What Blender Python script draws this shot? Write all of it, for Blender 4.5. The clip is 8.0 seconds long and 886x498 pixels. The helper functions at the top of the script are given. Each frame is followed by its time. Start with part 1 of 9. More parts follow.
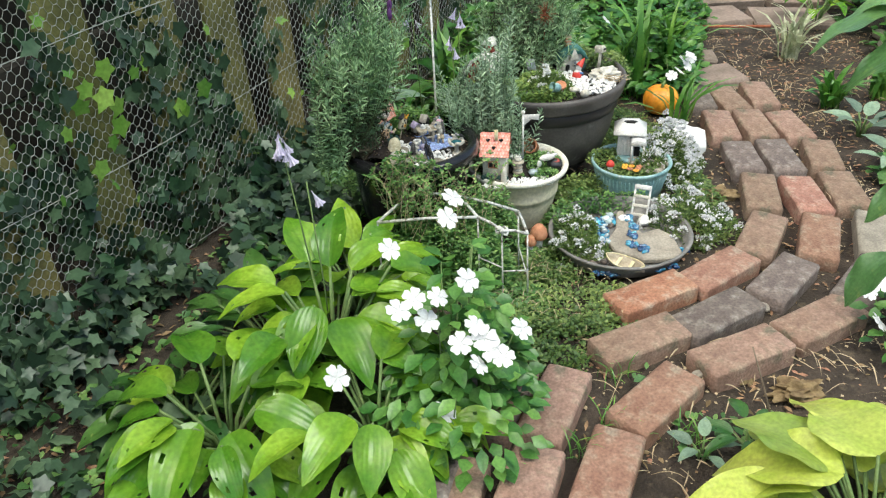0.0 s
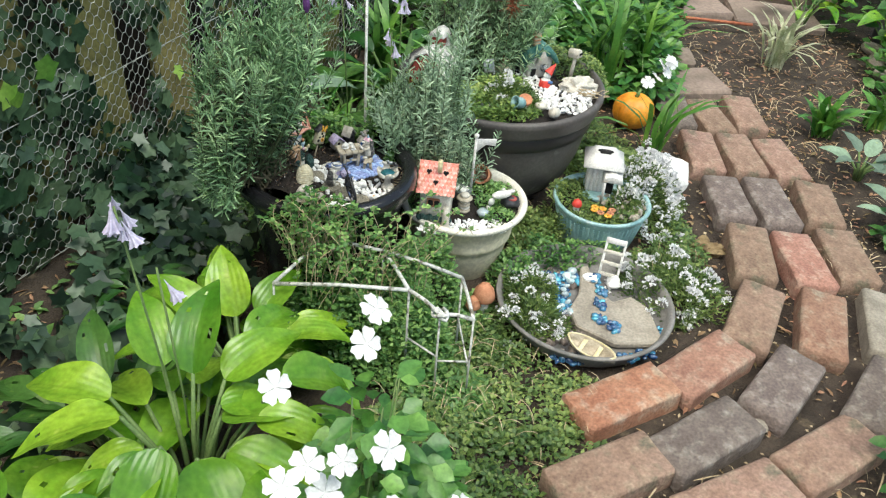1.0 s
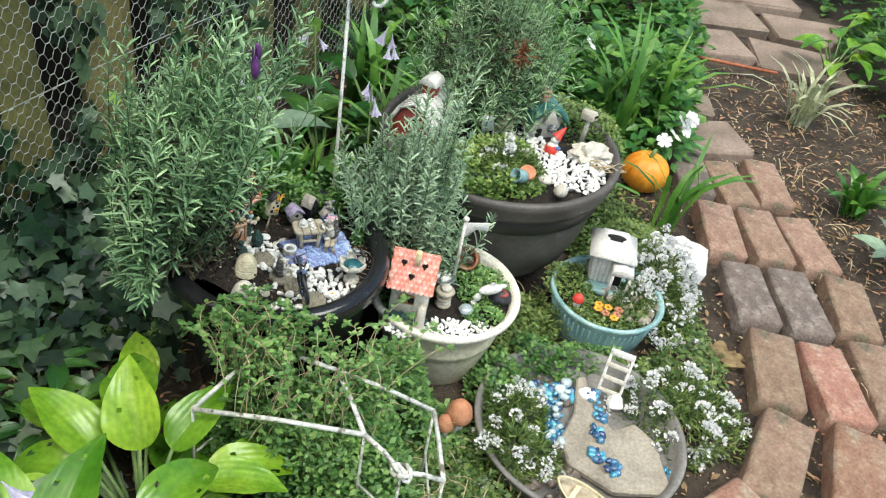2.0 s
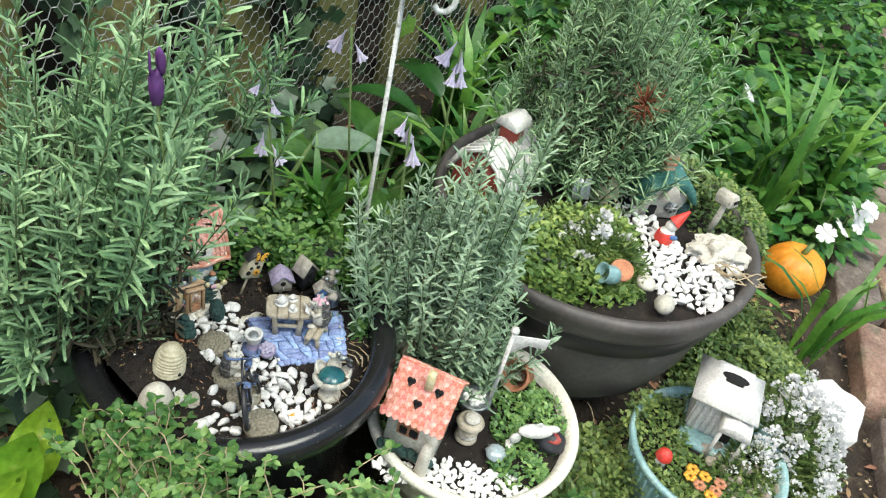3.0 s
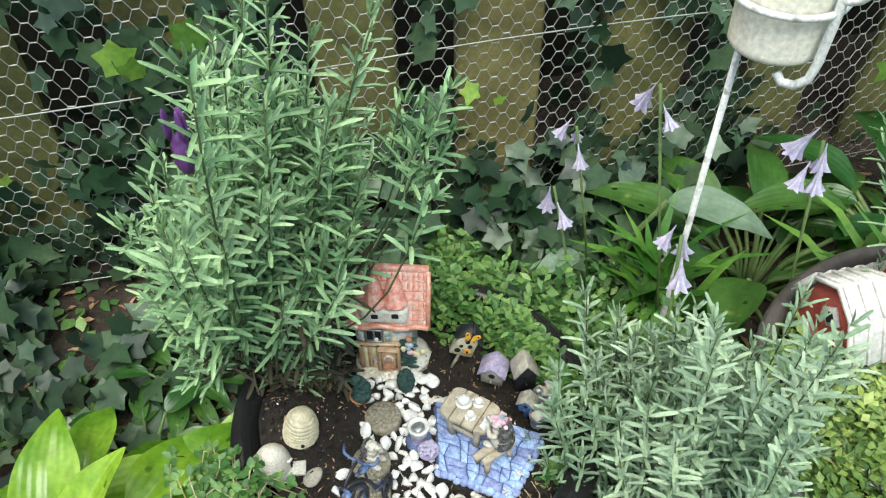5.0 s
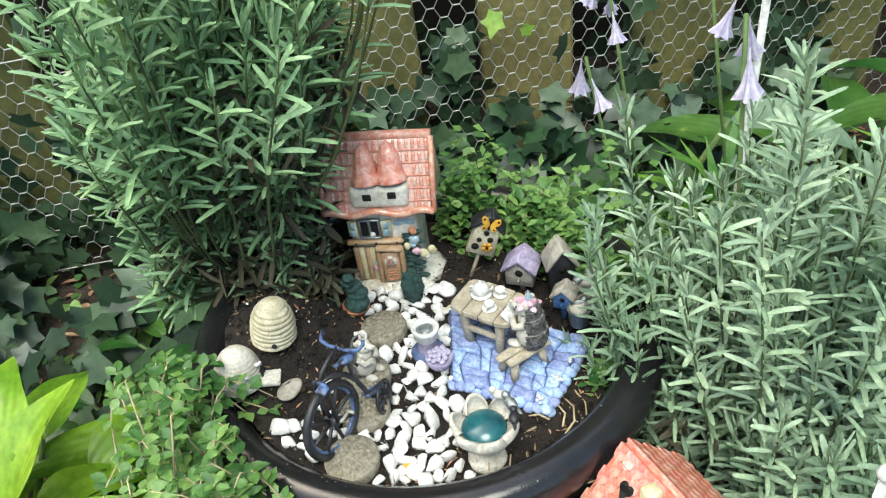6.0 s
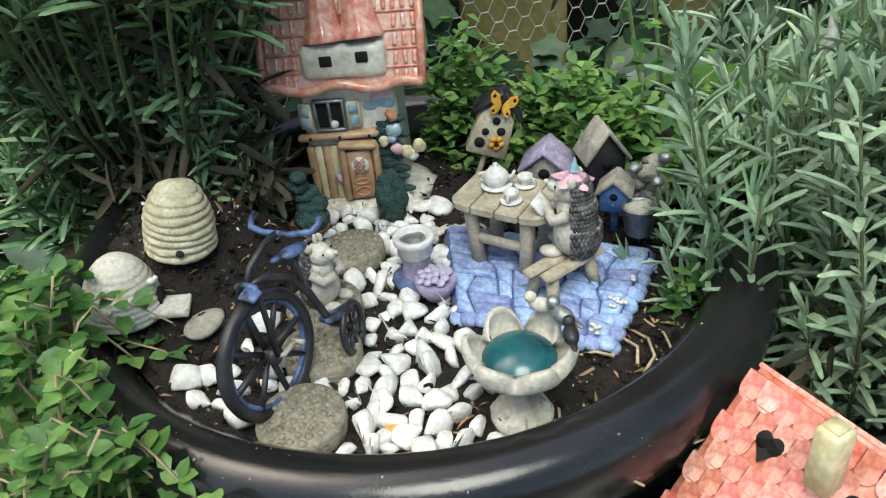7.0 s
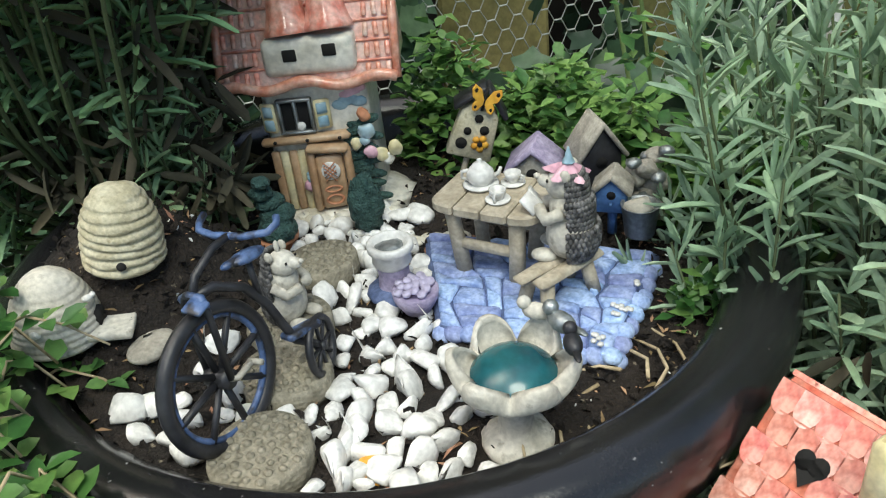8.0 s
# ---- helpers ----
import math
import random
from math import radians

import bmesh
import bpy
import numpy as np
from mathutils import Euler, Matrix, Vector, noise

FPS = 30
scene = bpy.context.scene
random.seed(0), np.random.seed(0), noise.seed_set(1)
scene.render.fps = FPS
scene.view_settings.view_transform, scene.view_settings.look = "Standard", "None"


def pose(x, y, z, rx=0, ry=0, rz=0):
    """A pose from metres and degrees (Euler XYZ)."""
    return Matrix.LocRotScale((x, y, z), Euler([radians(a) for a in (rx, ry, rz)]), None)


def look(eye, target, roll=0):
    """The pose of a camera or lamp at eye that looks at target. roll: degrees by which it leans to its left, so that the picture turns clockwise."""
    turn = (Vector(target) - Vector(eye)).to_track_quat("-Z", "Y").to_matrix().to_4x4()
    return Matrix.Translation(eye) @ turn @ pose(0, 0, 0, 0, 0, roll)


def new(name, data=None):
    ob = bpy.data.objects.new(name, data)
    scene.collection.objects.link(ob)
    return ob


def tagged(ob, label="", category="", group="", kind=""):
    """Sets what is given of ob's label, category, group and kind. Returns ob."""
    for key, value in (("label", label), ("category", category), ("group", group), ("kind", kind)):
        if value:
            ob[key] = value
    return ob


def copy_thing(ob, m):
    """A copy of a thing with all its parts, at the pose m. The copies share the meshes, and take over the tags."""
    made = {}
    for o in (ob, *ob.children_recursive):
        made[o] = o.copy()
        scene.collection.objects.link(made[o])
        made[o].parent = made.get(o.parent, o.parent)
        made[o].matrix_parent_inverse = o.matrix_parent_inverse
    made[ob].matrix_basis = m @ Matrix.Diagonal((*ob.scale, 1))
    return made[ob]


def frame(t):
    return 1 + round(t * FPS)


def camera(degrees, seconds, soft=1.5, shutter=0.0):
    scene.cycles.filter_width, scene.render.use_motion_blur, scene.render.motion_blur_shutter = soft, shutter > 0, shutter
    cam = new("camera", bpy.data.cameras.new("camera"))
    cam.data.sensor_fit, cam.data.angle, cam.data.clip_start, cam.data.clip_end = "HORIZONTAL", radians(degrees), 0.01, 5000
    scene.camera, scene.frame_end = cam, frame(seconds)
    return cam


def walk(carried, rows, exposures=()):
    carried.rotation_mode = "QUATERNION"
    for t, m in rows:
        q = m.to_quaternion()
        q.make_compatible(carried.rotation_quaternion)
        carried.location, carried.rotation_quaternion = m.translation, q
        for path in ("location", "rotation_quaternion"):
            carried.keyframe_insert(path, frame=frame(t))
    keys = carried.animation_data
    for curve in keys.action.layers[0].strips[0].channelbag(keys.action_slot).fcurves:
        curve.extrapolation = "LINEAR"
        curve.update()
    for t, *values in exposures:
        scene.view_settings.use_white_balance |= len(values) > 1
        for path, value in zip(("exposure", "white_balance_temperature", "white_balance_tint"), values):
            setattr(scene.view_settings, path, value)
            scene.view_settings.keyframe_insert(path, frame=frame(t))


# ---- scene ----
cam = camera(58.9, 8.0, soft=1.2)
ROWS = [
    (0, (0.066, 0.03, 1.078), (0.014, 1.72, 0.009), -3.0),
    (0.5, (0.045, 0.275, 1.054), (0.175, 1.873, -0.142), -0.1),
    (1, (0.059, 0.535, 1.039), (0.205, 2.131, -0.156), 5.3),
    (2.3, (0.072, 0.962, 1.013), (0.283, 2.527, -0.214), 11.6),
    (2.5, (0.08, 1.03, 0.986), (0.296, 2.591, -0.245), 11.4),
    (3, (0.169, 1.261, 0.907), (0.073, 2.808, -0.358), 14.4),
    (3.5, (0.2, 1.328, 0.928), (-0.187, 2.756, -0.418), 8.8),
    (4, (0.228, 1.396, 0.874), (-0.288, 2.806, -0.447), 12.4),
    (4.5, (0.252, 1.467, 0.879), (-0.651, 2.595, -0.503), 7.7),
    (4.7, (0.262, 1.526, 0.88), (-0.732, 2.506, -0.552), 3.6),
    (5.8, (0.306, 1.64, 0.746), (-0.995, 2.375, -0.583), -7.9),
    (6, (0.307, 1.613, 0.652), (-1.015, 2.459, -0.587), -7.7),
    (6.5, (0.249, 1.609, 0.521), (-1.057, 2.559, -0.658), -5.4),
    (7, (0.216, 1.637, 0.469), (-1.115, 2.63, -0.646), -6.0),
    (7.5, (0.2, 1.648, 0.454), (-1.122, 2.659, -0.655), -5.7),
    (8, (0.195, 1.654, 0.438), (-1.142, 2.709, -0.611), -6.6),
]
walk(cam, [(t, look(eye, target, roll)) for t, eye, target, roll in ROWS], exposures=[(0.0, 0.80, 6500, 2), (2.5, 0.90, 6500, 2), (4.5, 1.0, 6500, 2), (6.0, 1.23, 6500, 2), (6.5, 0.87, 6500, 2), (8.0, 0.80, 6500, 2)])

# ---- light ----
world = bpy.data.worlds.new("overcast_sky")
scene.world = world
world.use_nodes = True
_wn = world.node_tree.nodes
_sky = _wn.new("ShaderNodeTexSky")
_sky.sky_type = "NISHITA"
_sky.sun_disc = False
_sky.sun_elevation, _sky.sun_rotation = radians(62), radians(238)
_sky.dust_density, _sky.air_density, _sky.ozone_density = 4.0, 1.0, 0.6
world.node_tree.links.new(_sky.outputs[0], _wn["Background"].inputs[0])
_wn["Background"].inputs[1].default_value = 0.15
_sun = bpy.data.lights.new("sun", "SUN")
_sun.energy, _sun.angle, _sun.color = 1.7, radians(30), (1.0, 0.97, 0.88)
sun = new("sun", _sun)
sun.matrix_world = look((1.9, 0.8, 4.2), (0, 2, 0))


# ---- materials ----
def surface(name, c1, c2, rough=0.7, scale=30.0, fine=250.0, bump=0.25, metal=0.0, vary="", amount=0.25,
            leafy=0.0, coat=0.0, speck=None, speck_scale=90.0, speck_at=0.64, speck_soft=0.05, grain=0.18, depth=0.002, stain=None, stain_scale=9.0, stain_at=0.6, spec=0.5):
    """Two-scale mottled surface; vary: 'object' or 'island' gives each piece its own tone."""
    m = bpy.data.materials.new(name)
    m.use_nodes = True
    n, l = m.node_tree.nodes, m.node_tree.links
    b = n["Principled BSDF"]
    co = n.new("ShaderNodeTexCoord")
    big = n.new("ShaderNodeTexNoise"); big.inputs["Scale"].default_value = scale; big.inputs["Detail"].default_value = 4
    small = n.new("ShaderNodeTexNoise"); small.inputs["Scale"].default_value = fine; small.inputs["Detail"].default_value = 3
    for t in (big, small):
        l.new(co.outputs["Object"], t.inputs["Vector"])
    ramp = n.new("ShaderNodeValToRGB")
    ramp.color_ramp.elements[0].position, ramp.color_ramp.elements[1].position = 0.35, 0.65
    ramp.color_ramp.elements[0].color, ramp.color_ramp.elements[1].color = (*c1, 1), (*c2, 1)
    l.new(big.outputs["Fac"], ramp.inputs["Fac"])
    col = ramp.outputs["Color"]
    if stain:
        sn = n.new("ShaderNodeTexNoise"); sn.inputs["Scale"].default_value = stain_scale; sn.inputs["Detail"].default_value = 6
        l.new(co.outputs["Object"], sn.inputs["Vector"])
        sr = n.new("ShaderNodeMapRange"); sr.inputs[1].default_value, sr.inputs[2].default_value = stain_at, stain_at + 0.12
        l.new(sn.outputs["Fac"], sr.inputs[0])
        sm = n.new("ShaderNodeMix"); sm.data_type = "RGBA"
        l.new(sr.outputs[0], sm.inputs["Factor"]); l.new(col, sm.inputs["A"])
        sm.inputs["B"].default_value = (*stain, 1)
        col = sm.outputs["Result"]
    if speck:
        pn = n.new("ShaderNodeTexNoise"); pn.inputs["Scale"].default_value = speck_scale; pn.inputs["Detail"].default_value = 3
        l.new(co.outputs["Object"], pn.inputs["Vector"])
        pr = n.new("ShaderNodeMapRange"); pr.inputs[1].default_value, pr.inputs[2].default_value = speck_at, speck_at + speck_soft
        l.new(pn.outputs["Fac"], pr.inputs[0])
        pm = n.new("ShaderNodeMix"); pm.data_type = "RGBA"
        l.new(pr.outputs[0], pm.inputs["Factor"]); l.new(col, pm.inputs["A"])
        pm.inputs["B"].default_value = (*speck, 1)
        col = pm.outputs["Result"]
    hsv = n.new("ShaderNodeHueSaturation")
    l.new(col, hsv.inputs["Color"])
    mr = n.new("ShaderNodeMapRange")
    mr.inputs[1].default_value, mr.inputs[2].default_value = 0.3, 0.7
    mr.inputs[3].default_value, mr.inputs[4].default_value = 1 - grain, 1 + grain
    l.new(small.outputs["Fac"], mr.inputs[0])
    val = mr.outputs[0]
    if vary:
        src = n.new("ShaderNodeObjectInfo") if vary == "object" else n.new("ShaderNodeNewGeometry")
        out = src.outputs["Random"] if vary == "object" else src.outputs["Random Per Island"]
        vr = n.new("ShaderNodeMapRange"); vr.inputs[3].default_value, vr.inputs[4].default_value = 1 - amount, 1 + amount
        l.new(out, vr.inputs[0])
        mu = n.new("ShaderNodeMath"); mu.operation = "MULTIPLY"
        l.new(val, mu.inputs[0]); l.new(vr.outputs[0], mu.inputs[1])
        val = mu.outputs[0]
        hr = n.new("ShaderNodeMapRange"); hr.inputs[3].default_value, hr.inputs[4].default_value = 0.5 + amount * 0.06, 0.5 - amount * 0.06
        l.new(out, hr.inputs[0]); l.new(hr.outputs[0], hsv.inputs["Hue"])
    l.new(val, hsv.inputs["Value"])
    l.new(hsv.outputs["Color"], b.inputs["Base Color"])
    b.inputs["Roughness"].default_value = rough
    b.inputs["Metallic"].default_value = metal
    b.inputs["Specular IOR Level"].default_value = spec
    b.inputs["Coat Weight"].default_value = coat
    if bump:
        bp = n.new("ShaderNodeBump"); bp.inputs["Strength"].default_value = bump; bp.inputs["Distance"].default_value = depth
        l.new(small.outputs["Fac"], bp.inputs["Height"]); l.new(bp.outputs["Normal"], b.inputs["Normal"])
    if leafy:
        tr = n.new("ShaderNodeBsdfTranslucent"); l.new(hsv.outputs["Color"], tr.inputs["Color"])
        mx = n.new("ShaderNodeMixShader"); mx.inputs[0].default_value = leafy
        l.new(b.outputs[0], mx.inputs[1]); l.new(tr.outputs[0], mx.inputs[2])
        l.new(mx.outputs[0], n["Material Output"].inputs["Surface"])
    return m


def veined(name, c1, c2, ribs=8.0, rough=0.3):
    """Broad leaf with ribs that run along it; uses the leaf's own uv."""
    m = surface(name, c1, c2, rough=rough, scale=14, fine=120, bump=0, vary="object", amount=0.34, leafy=0.22,
                stain=(0.04, 0.035, 0.012), stain_scale=55, stain_at=0.69, speck=(0.34, 0.40, 0.10), speck_scale=26, speck_at=0.60, speck_soft=0.2)
    n, l = m.node_tree.nodes, m.node_tree.links
    uv = n.new("ShaderNodeUVMap")
    sep = n.new("ShaderNodeSeparateXYZ"); l.new(uv.outputs[0], sep.inputs[0])
    a = n.new("ShaderNodeMath"); a.operation = "MULTIPLY"; a.inputs[1].default_value = ribs * 6.283
    l.new(sep.outputs["X"], a.inputs[0])
    s = n.new("ShaderNodeMath"); s.operation = "SINE"; l.new(a.outputs[0], s.inputs[0])
    bp = n.new("ShaderNodeBump"); bp.inputs["Strength"].default_value = 0.09; bp.inputs["Distance"].default_value = 0.0018
    l.new(s.outputs[0], bp.inputs["Height"])
    l.new(bp.outputs[0], n["Principled BSDF"].inputs["Normal"])
    return m


MAT = dict(
    soil=surface("garden_soil", (0.030, 0.022, 0.015), (0.062, 0.046, 0.033), rough=0.95, scale=14, fine=180, bump=0.9, depth=0.008, stain=(0.11, 0.085, 0.055), stain_scale=30),
    potting=surface("potting_soil", speck=(0.26, 0.22, 0.16), speck_scale=190, speck_at=0.69, c1=(0.011, 0.008, 0.006), c2=(0.027, 0.019, 0.014), rough=0.95, scale=60, fine=600, bump=1.0, depth=0.004, stain=(0.12, 0.10, 0.07), stain_scale=240, stain_at=0.68),
    brick_red=surface("brick_red", (0.24, 0.122, 0.085), (0.34, 0.195, 0.14), speck=(0.38, 0.27, 0.20), speck_scale=34, speck_at=0.52, speck_soft=0.2, grain=0.25, depth=0.005, rough=0.9, scale=18, fine=170, bump=0.65, vary="object", amount=0.15, stain=(0.34, 0.27, 0.20), stain_scale=22, stain_at=0.58),
    brick_brown=surface("brick_brown", (0.205, 0.130, 0.092), (0.315, 0.208, 0.155), speck=(0.32, 0.24, 0.17), speck_scale=34, speck_at=0.52, speck_soft=0.2, grain=0.25, depth=0.005, rough=0.92, scale=16, fine=170, bump=0.65, vary="object", amount=0.15, stain=(0.14, 0.12, 0.08), stain_scale=25, stain_at=0.56),
    brick_dark=surface("brick_dark", (0.115, 0.09, 0.078), (0.18, 0.145, 0.125), speck=(0.28, 0.25, 0.22), speck_scale=34, speck_at=0.52, speck_soft=0.2, grain=0.25, depth=0.005, rough=0.9, scale=20, fine=170, bump=0.65, vary="object", amount=0.12, stain=(0.22, 0.18, 0.14), stain_scale=30, stain_at=0.62),
    brick_orange=surface("brick_orange", (0.28, 0.12, 0.07), (0.38, 0.20, 0.125), speck=(0.42, 0.31, 0.23), speck_scale=34, speck_at=0.52, speck_soft=0.2, grain=0.25, depth=0.005, rough=0.9, scale=16, fine=170, bump=0.65, vary="object", amount=0.1, stain=(0.40, 0.29, 0.20), stain_scale=20, stain_at=0.57),
    stone=surface("grey_stone", (0.24, 0.21, 0.17), (0.36, 0.32, 0.26), rough=0.9, scale=25, fine=200, bump=0.7, vary="object", amount=0.15),
    flag=surface("flagstone", (0.17, 0.13, 0.10), (0.26, 0.20, 0.16), rough=0.9, scale=9, fine=90, bump=0.6, vary="object", amount=0.15),
    fence=surface("mossy_board", (0.12, 0.115, 0.04), (0.23, 0.21, 0.07), rough=0.9, scale=8, fine=140, bump=0.5, vary="object", amount=0.3, stain=(0.06, 0.06, 0.025), stain_scale=9, stain_at=0.64),
    # near-black: the shade behind the fence boards is put into this colour
    shadewood=surface("shade_dark_board", (0.018, 0.016, 0.012), (0.035, 0.03, 0.022), rough=0.95, scale=6, fine=80),
    wire=surface("galvanised_wire", (0.42, 0.43, 0.39), (0.60, 0.60, 0.56), rough=0.5, scale=40, fine=300, bump=0, metal=0.6),
    blackpot=surface("black_glazed_plastic", (0.008, 0.008, 0.009), (0.016, 0.016, 0.017), rough=0.2, scale=20, fine=900, bump=0.06, spec=0.55, speck=(0.30, 0.29, 0.27), speck_scale=330, speck_at=0.70, stain=(0.05, 0.05, 0.047), stain_scale=40, stain_at=0.70),
    greypot=surface("weathered_dark_plastic", (0.060, 0.052, 0.048), (0.10, 0.090, 0.082), rough=0.55, scale=12, fine=150, bump=0.15, stain=(0.15, 0.14, 0.13), stain_scale=40, stain_at=0.62),
    greypot_dark=surface("dark_band", (0.012, 0.011, 0.011), (0.022, 0.02, 0.02), rough=0.45, scale=12, fine=150, bump=0.1),
    cream=surface("cream_plastic", (0.52, 0.47, 0.33), (0.62, 0.57, 0.42), rough=0.5, scale=8, fine=120, bump=0.1, stain=(0.30, 0.30, 0.17), stain_scale=12, stain_at=0.63),
    creamrim=surface("chipped_cream_rim", (0.68, 0.65, 0.55), (0.78, 0.75, 0.66), rough=0.55, scale=30, fine=200, bump=0.1, stain=(0.20, 0.21, 0.11), stain_scale=60, stain_at=0.64),
    teal=surface("teal_glaze", (0.17, 0.31, 0.32), (0.30, 0.46, 0.46), rough=0.35, scale=30, fine=200, bump=0.2, stain=(0.42, 0.50, 0.48), stain_scale=50, stain_at=0.6),
    saucer=surface("grey_saucer", (0.13, 0.125, 0.115), (0.22, 0.21, 0.195), rough=0.6, scale=20, fine=180, bump=0.2),
    white=surface("white_paint", (0.58, 0.57, 0.54), (0.70, 0.69, 0.66), rough=0.5, scale=40, fine=300, bump=0.15, stain=(0.42, 0.41, 0.36), stain_scale=50, stain_at=0.66),
    pebble=surface("white_marble_chip", (0.70, 0.69, 0.66), (0.84, 0.83, 0.80), rough=0.55, scale=60, fine=400, bump=0.3, depth=0.001, vary="object", amount=0.10),
    gravel=surface("white_gravel", (0.70, 0.69, 0.65), (0.85, 0.84, 0.81), rough=0.6, scale=60, fine=300, bump=0.3, vary="island", amount=0.15),
    resin=surface("pale_resin", (0.46, 0.43, 0.36), (0.60, 0.57, 0.50), rough=0.75, scale=80, fine=500, bump=0.4, depth=0.001, stain=(0.26, 0.24, 0.19), stain_scale=160, stain_at=0.6),
    straw=surface("straw_resin", (0.42, 0.37, 0.24), (0.58, 0.53, 0.38), rough=0.8, scale=120, fine=600, bump=0.4, depth=0.001, stain=(0.26, 0.22, 0.13), stain_scale=200, stain_at=0.62),
    greyresin=surface("grey_resin", (0.26, 0.24, 0.20), (0.42, 0.39, 0.33), rough=0.8, scale=120, fine=700, bump=0.5, depth=0.001),
    stepstone=surface("pebbled_resin", (0.20, 0.18, 0.13), (0.32, 0.29, 0.22), rough=0.85, scale=260, fine=700, bump=0.7, depth=0.0015),
    quill=surface("dark_quills", (0.035, 0.033, 0.033), (0.16, 0.155, 0.15), rough=0.6, scale=350, fine=900, bump=0.3, vary="island", amount=0.5),
    table=surface("driftwood_resin", (0.34, 0.29, 0.21), (0.50, 0.44, 0.34), rough=0.75, scale=90, fine=500, bump=0.4, depth=0.001, stain=(0.20, 0.16, 0.11), stain_scale=130, stain_at=0.62),
    blue=surface("painted_blue_stone", (0.21, 0.29, 0.54), (0.42, 0.52, 0.78), rough=0.7, scale=150, fine=600, bump=0.5, depth=0.001, vary="object", amount=0.26),
    bluejoint=surface("dark_blue_joint", (0.06, 0.09, 0.19), (0.12, 0.16, 0.30), rough=0.8, scale=150, fine=600, bump=0.3),
    purple=surface("lilac_paint", (0.26, 0.22, 0.34), (0.40, 0.35, 0.48), rough=0.7, scale=150, fine=600, bump=0.3, depth=0.001),
    navy=surface("bright_blue_paint", (0.05, 0.12, 0.30), (0.09, 0.20, 0.42), rough=0.6, scale=150, fine=500, bump=0.2, depth=0.001),
    bikeblue=surface("worn_blue_metal", (0.05, 0.09, 0.20), (0.10, 0.16, 0.32), rough=0.45, scale=120, fine=500, bump=0.1, stain=(0.02, 0.02, 0.025), stain_scale=150, stain_at=0.5),
    black=surface("black_metal", (0.012, 0.012, 0.014), (0.03, 0.03, 0.035), rough=0.45, scale=100, fine=500, bump=0.1),
    hole=surface("dark_hollow", (0.006, 0.006, 0.006), (0.012, 0.011, 0.01), rough=0.95, scale=50, fine=200, bump=0),
    rooftile=surface("salmon_glaze", (0.66, 0.22, 0.14), (0.78, 0.46, 0.36), rough=0.28, scale=160, fine=500, bump=0.1, coat=0.4, vary="object", amount=0.12),
    roofwhite=surface("pale_salmon_glaze", (0.72, 0.40, 0.30), (0.80, 0.62, 0.54), rough=0.3, scale=130, fine=500, bump=0.1, coat=0.4, vary="object", amount=0.1),
    scallop=surface("red_scallop_glaze", (0.56, 0.13, 0.085), (0.70, 0.30, 0.22), rough=0.25, scale=140, fine=500, bump=0.1, coat=0.5, vary="object", amount=0.12),
    scallop_pale=surface("pink_scallop_glaze", (0.62, 0.20, 0.14), (0.74, 0.42, 0.34), rough=0.25, scale=120, fine=500, bump=0.1, coat=0.5, vary="object", amount=0.1),
    paleblue=surface("pale_blue_glaze", (0.22, 0.36, 0.44), (0.42, 0.55, 0.60), rough=0.3, scale=90, fine=300, bump=0.1, coat=0.3),
    standwire=surface("dull_white_wire", (0.42, 0.43, 0.40), (0.66, 0.66, 0.62), rough=0.5, scale=50, fine=300, bump=0.2, stain=(0.12, 0.11, 0.08), stain_scale=80, stain_at=0.55),
    plaster=surface("glazed_plaster", (0.58, 0.54, 0.44), (0.74, 0.71, 0.63), rough=0.35, scale=60, fine=300, bump=0.15, depth=0.001, stain=(0.40, 0.42, 0.36), stain_scale=70, stain_at=0.6),
    tan=surface("tan_glaze", (0.40, 0.24, 0.13), (0.52, 0.36, 0.22), rough=0.35, scale=90, fine=300, bump=0.2, depth=0.001),
    yellow=surface("yellow_glaze", (0.62, 0.54, 0.30), (0.70, 0.63, 0.42), rough=0.4, scale=90, fine=300, bump=0.1),
    water=surface("teal_resin_water", (0.008, 0.055, 0.075), (0.022, 0.125, 0.135), rough=0.24, scale=60, fine=200, bump=0.0, coat=0.25),
    terracotta=surface("terracotta", (0.42, 0.17, 0.085), (0.52, 0.25, 0.14), rough=0.8, scale=60, fine=400, bump=0.3, depth=0.001),
    topiary=surface("dark_topiary", (0.012, 0.045, 0.04), (0.05, 0.11, 0.095), rough=0.7, scale=300, fine=900, bump=0.9, depth=0.003),
    red=surface("red_paint", (0.55, 0.035, 0.025), (0.66, 0.07, 0.05), rough=0.5, scale=60, fine=300, bump=0.1),
    barnred=surface("barn_red", (0.30, 0.045, 0.035), (0.42, 0.09, 0.07), rough=0.6, scale=60, fine=300, bump=0.2),
    pink=surface("pink_petal", (0.58, 0.30, 0.38), (0.70, 0.46, 0.52), rough=0.6, scale=80, fine=300, bump=0.1),
    orange=surface("orange_rind", (0.62, 0.22, 0.018), (0.78, 0.34, 0.03), rough=0.45, scale=12, fine=120, bump=0.2, stain=(0.30, 0.24, 0.05), stain_scale=16, stain_at=0.63),
    gold=surface("orange_paint", (0.68, 0.30, 0.03), (0.78, 0.46, 0.06), rough=0.5, scale=80, fine=300, bump=0.1),
    tealroof=surface("teal_thatch", (0.03, 0.13, 0.115), (0.09, 0.24, 0.21), rough=0.45, scale=60, fine=260, bump=0.5, stain=(0.30, 0.40, 0.36), stain_scale=70, stain_at=0.63),
    lampcream=surface("cream_enamel", (0.76, 0.72, 0.60), (0.80, 0.77, 0.66), rough=0.35, scale=8, fine=200, bump=0.04),
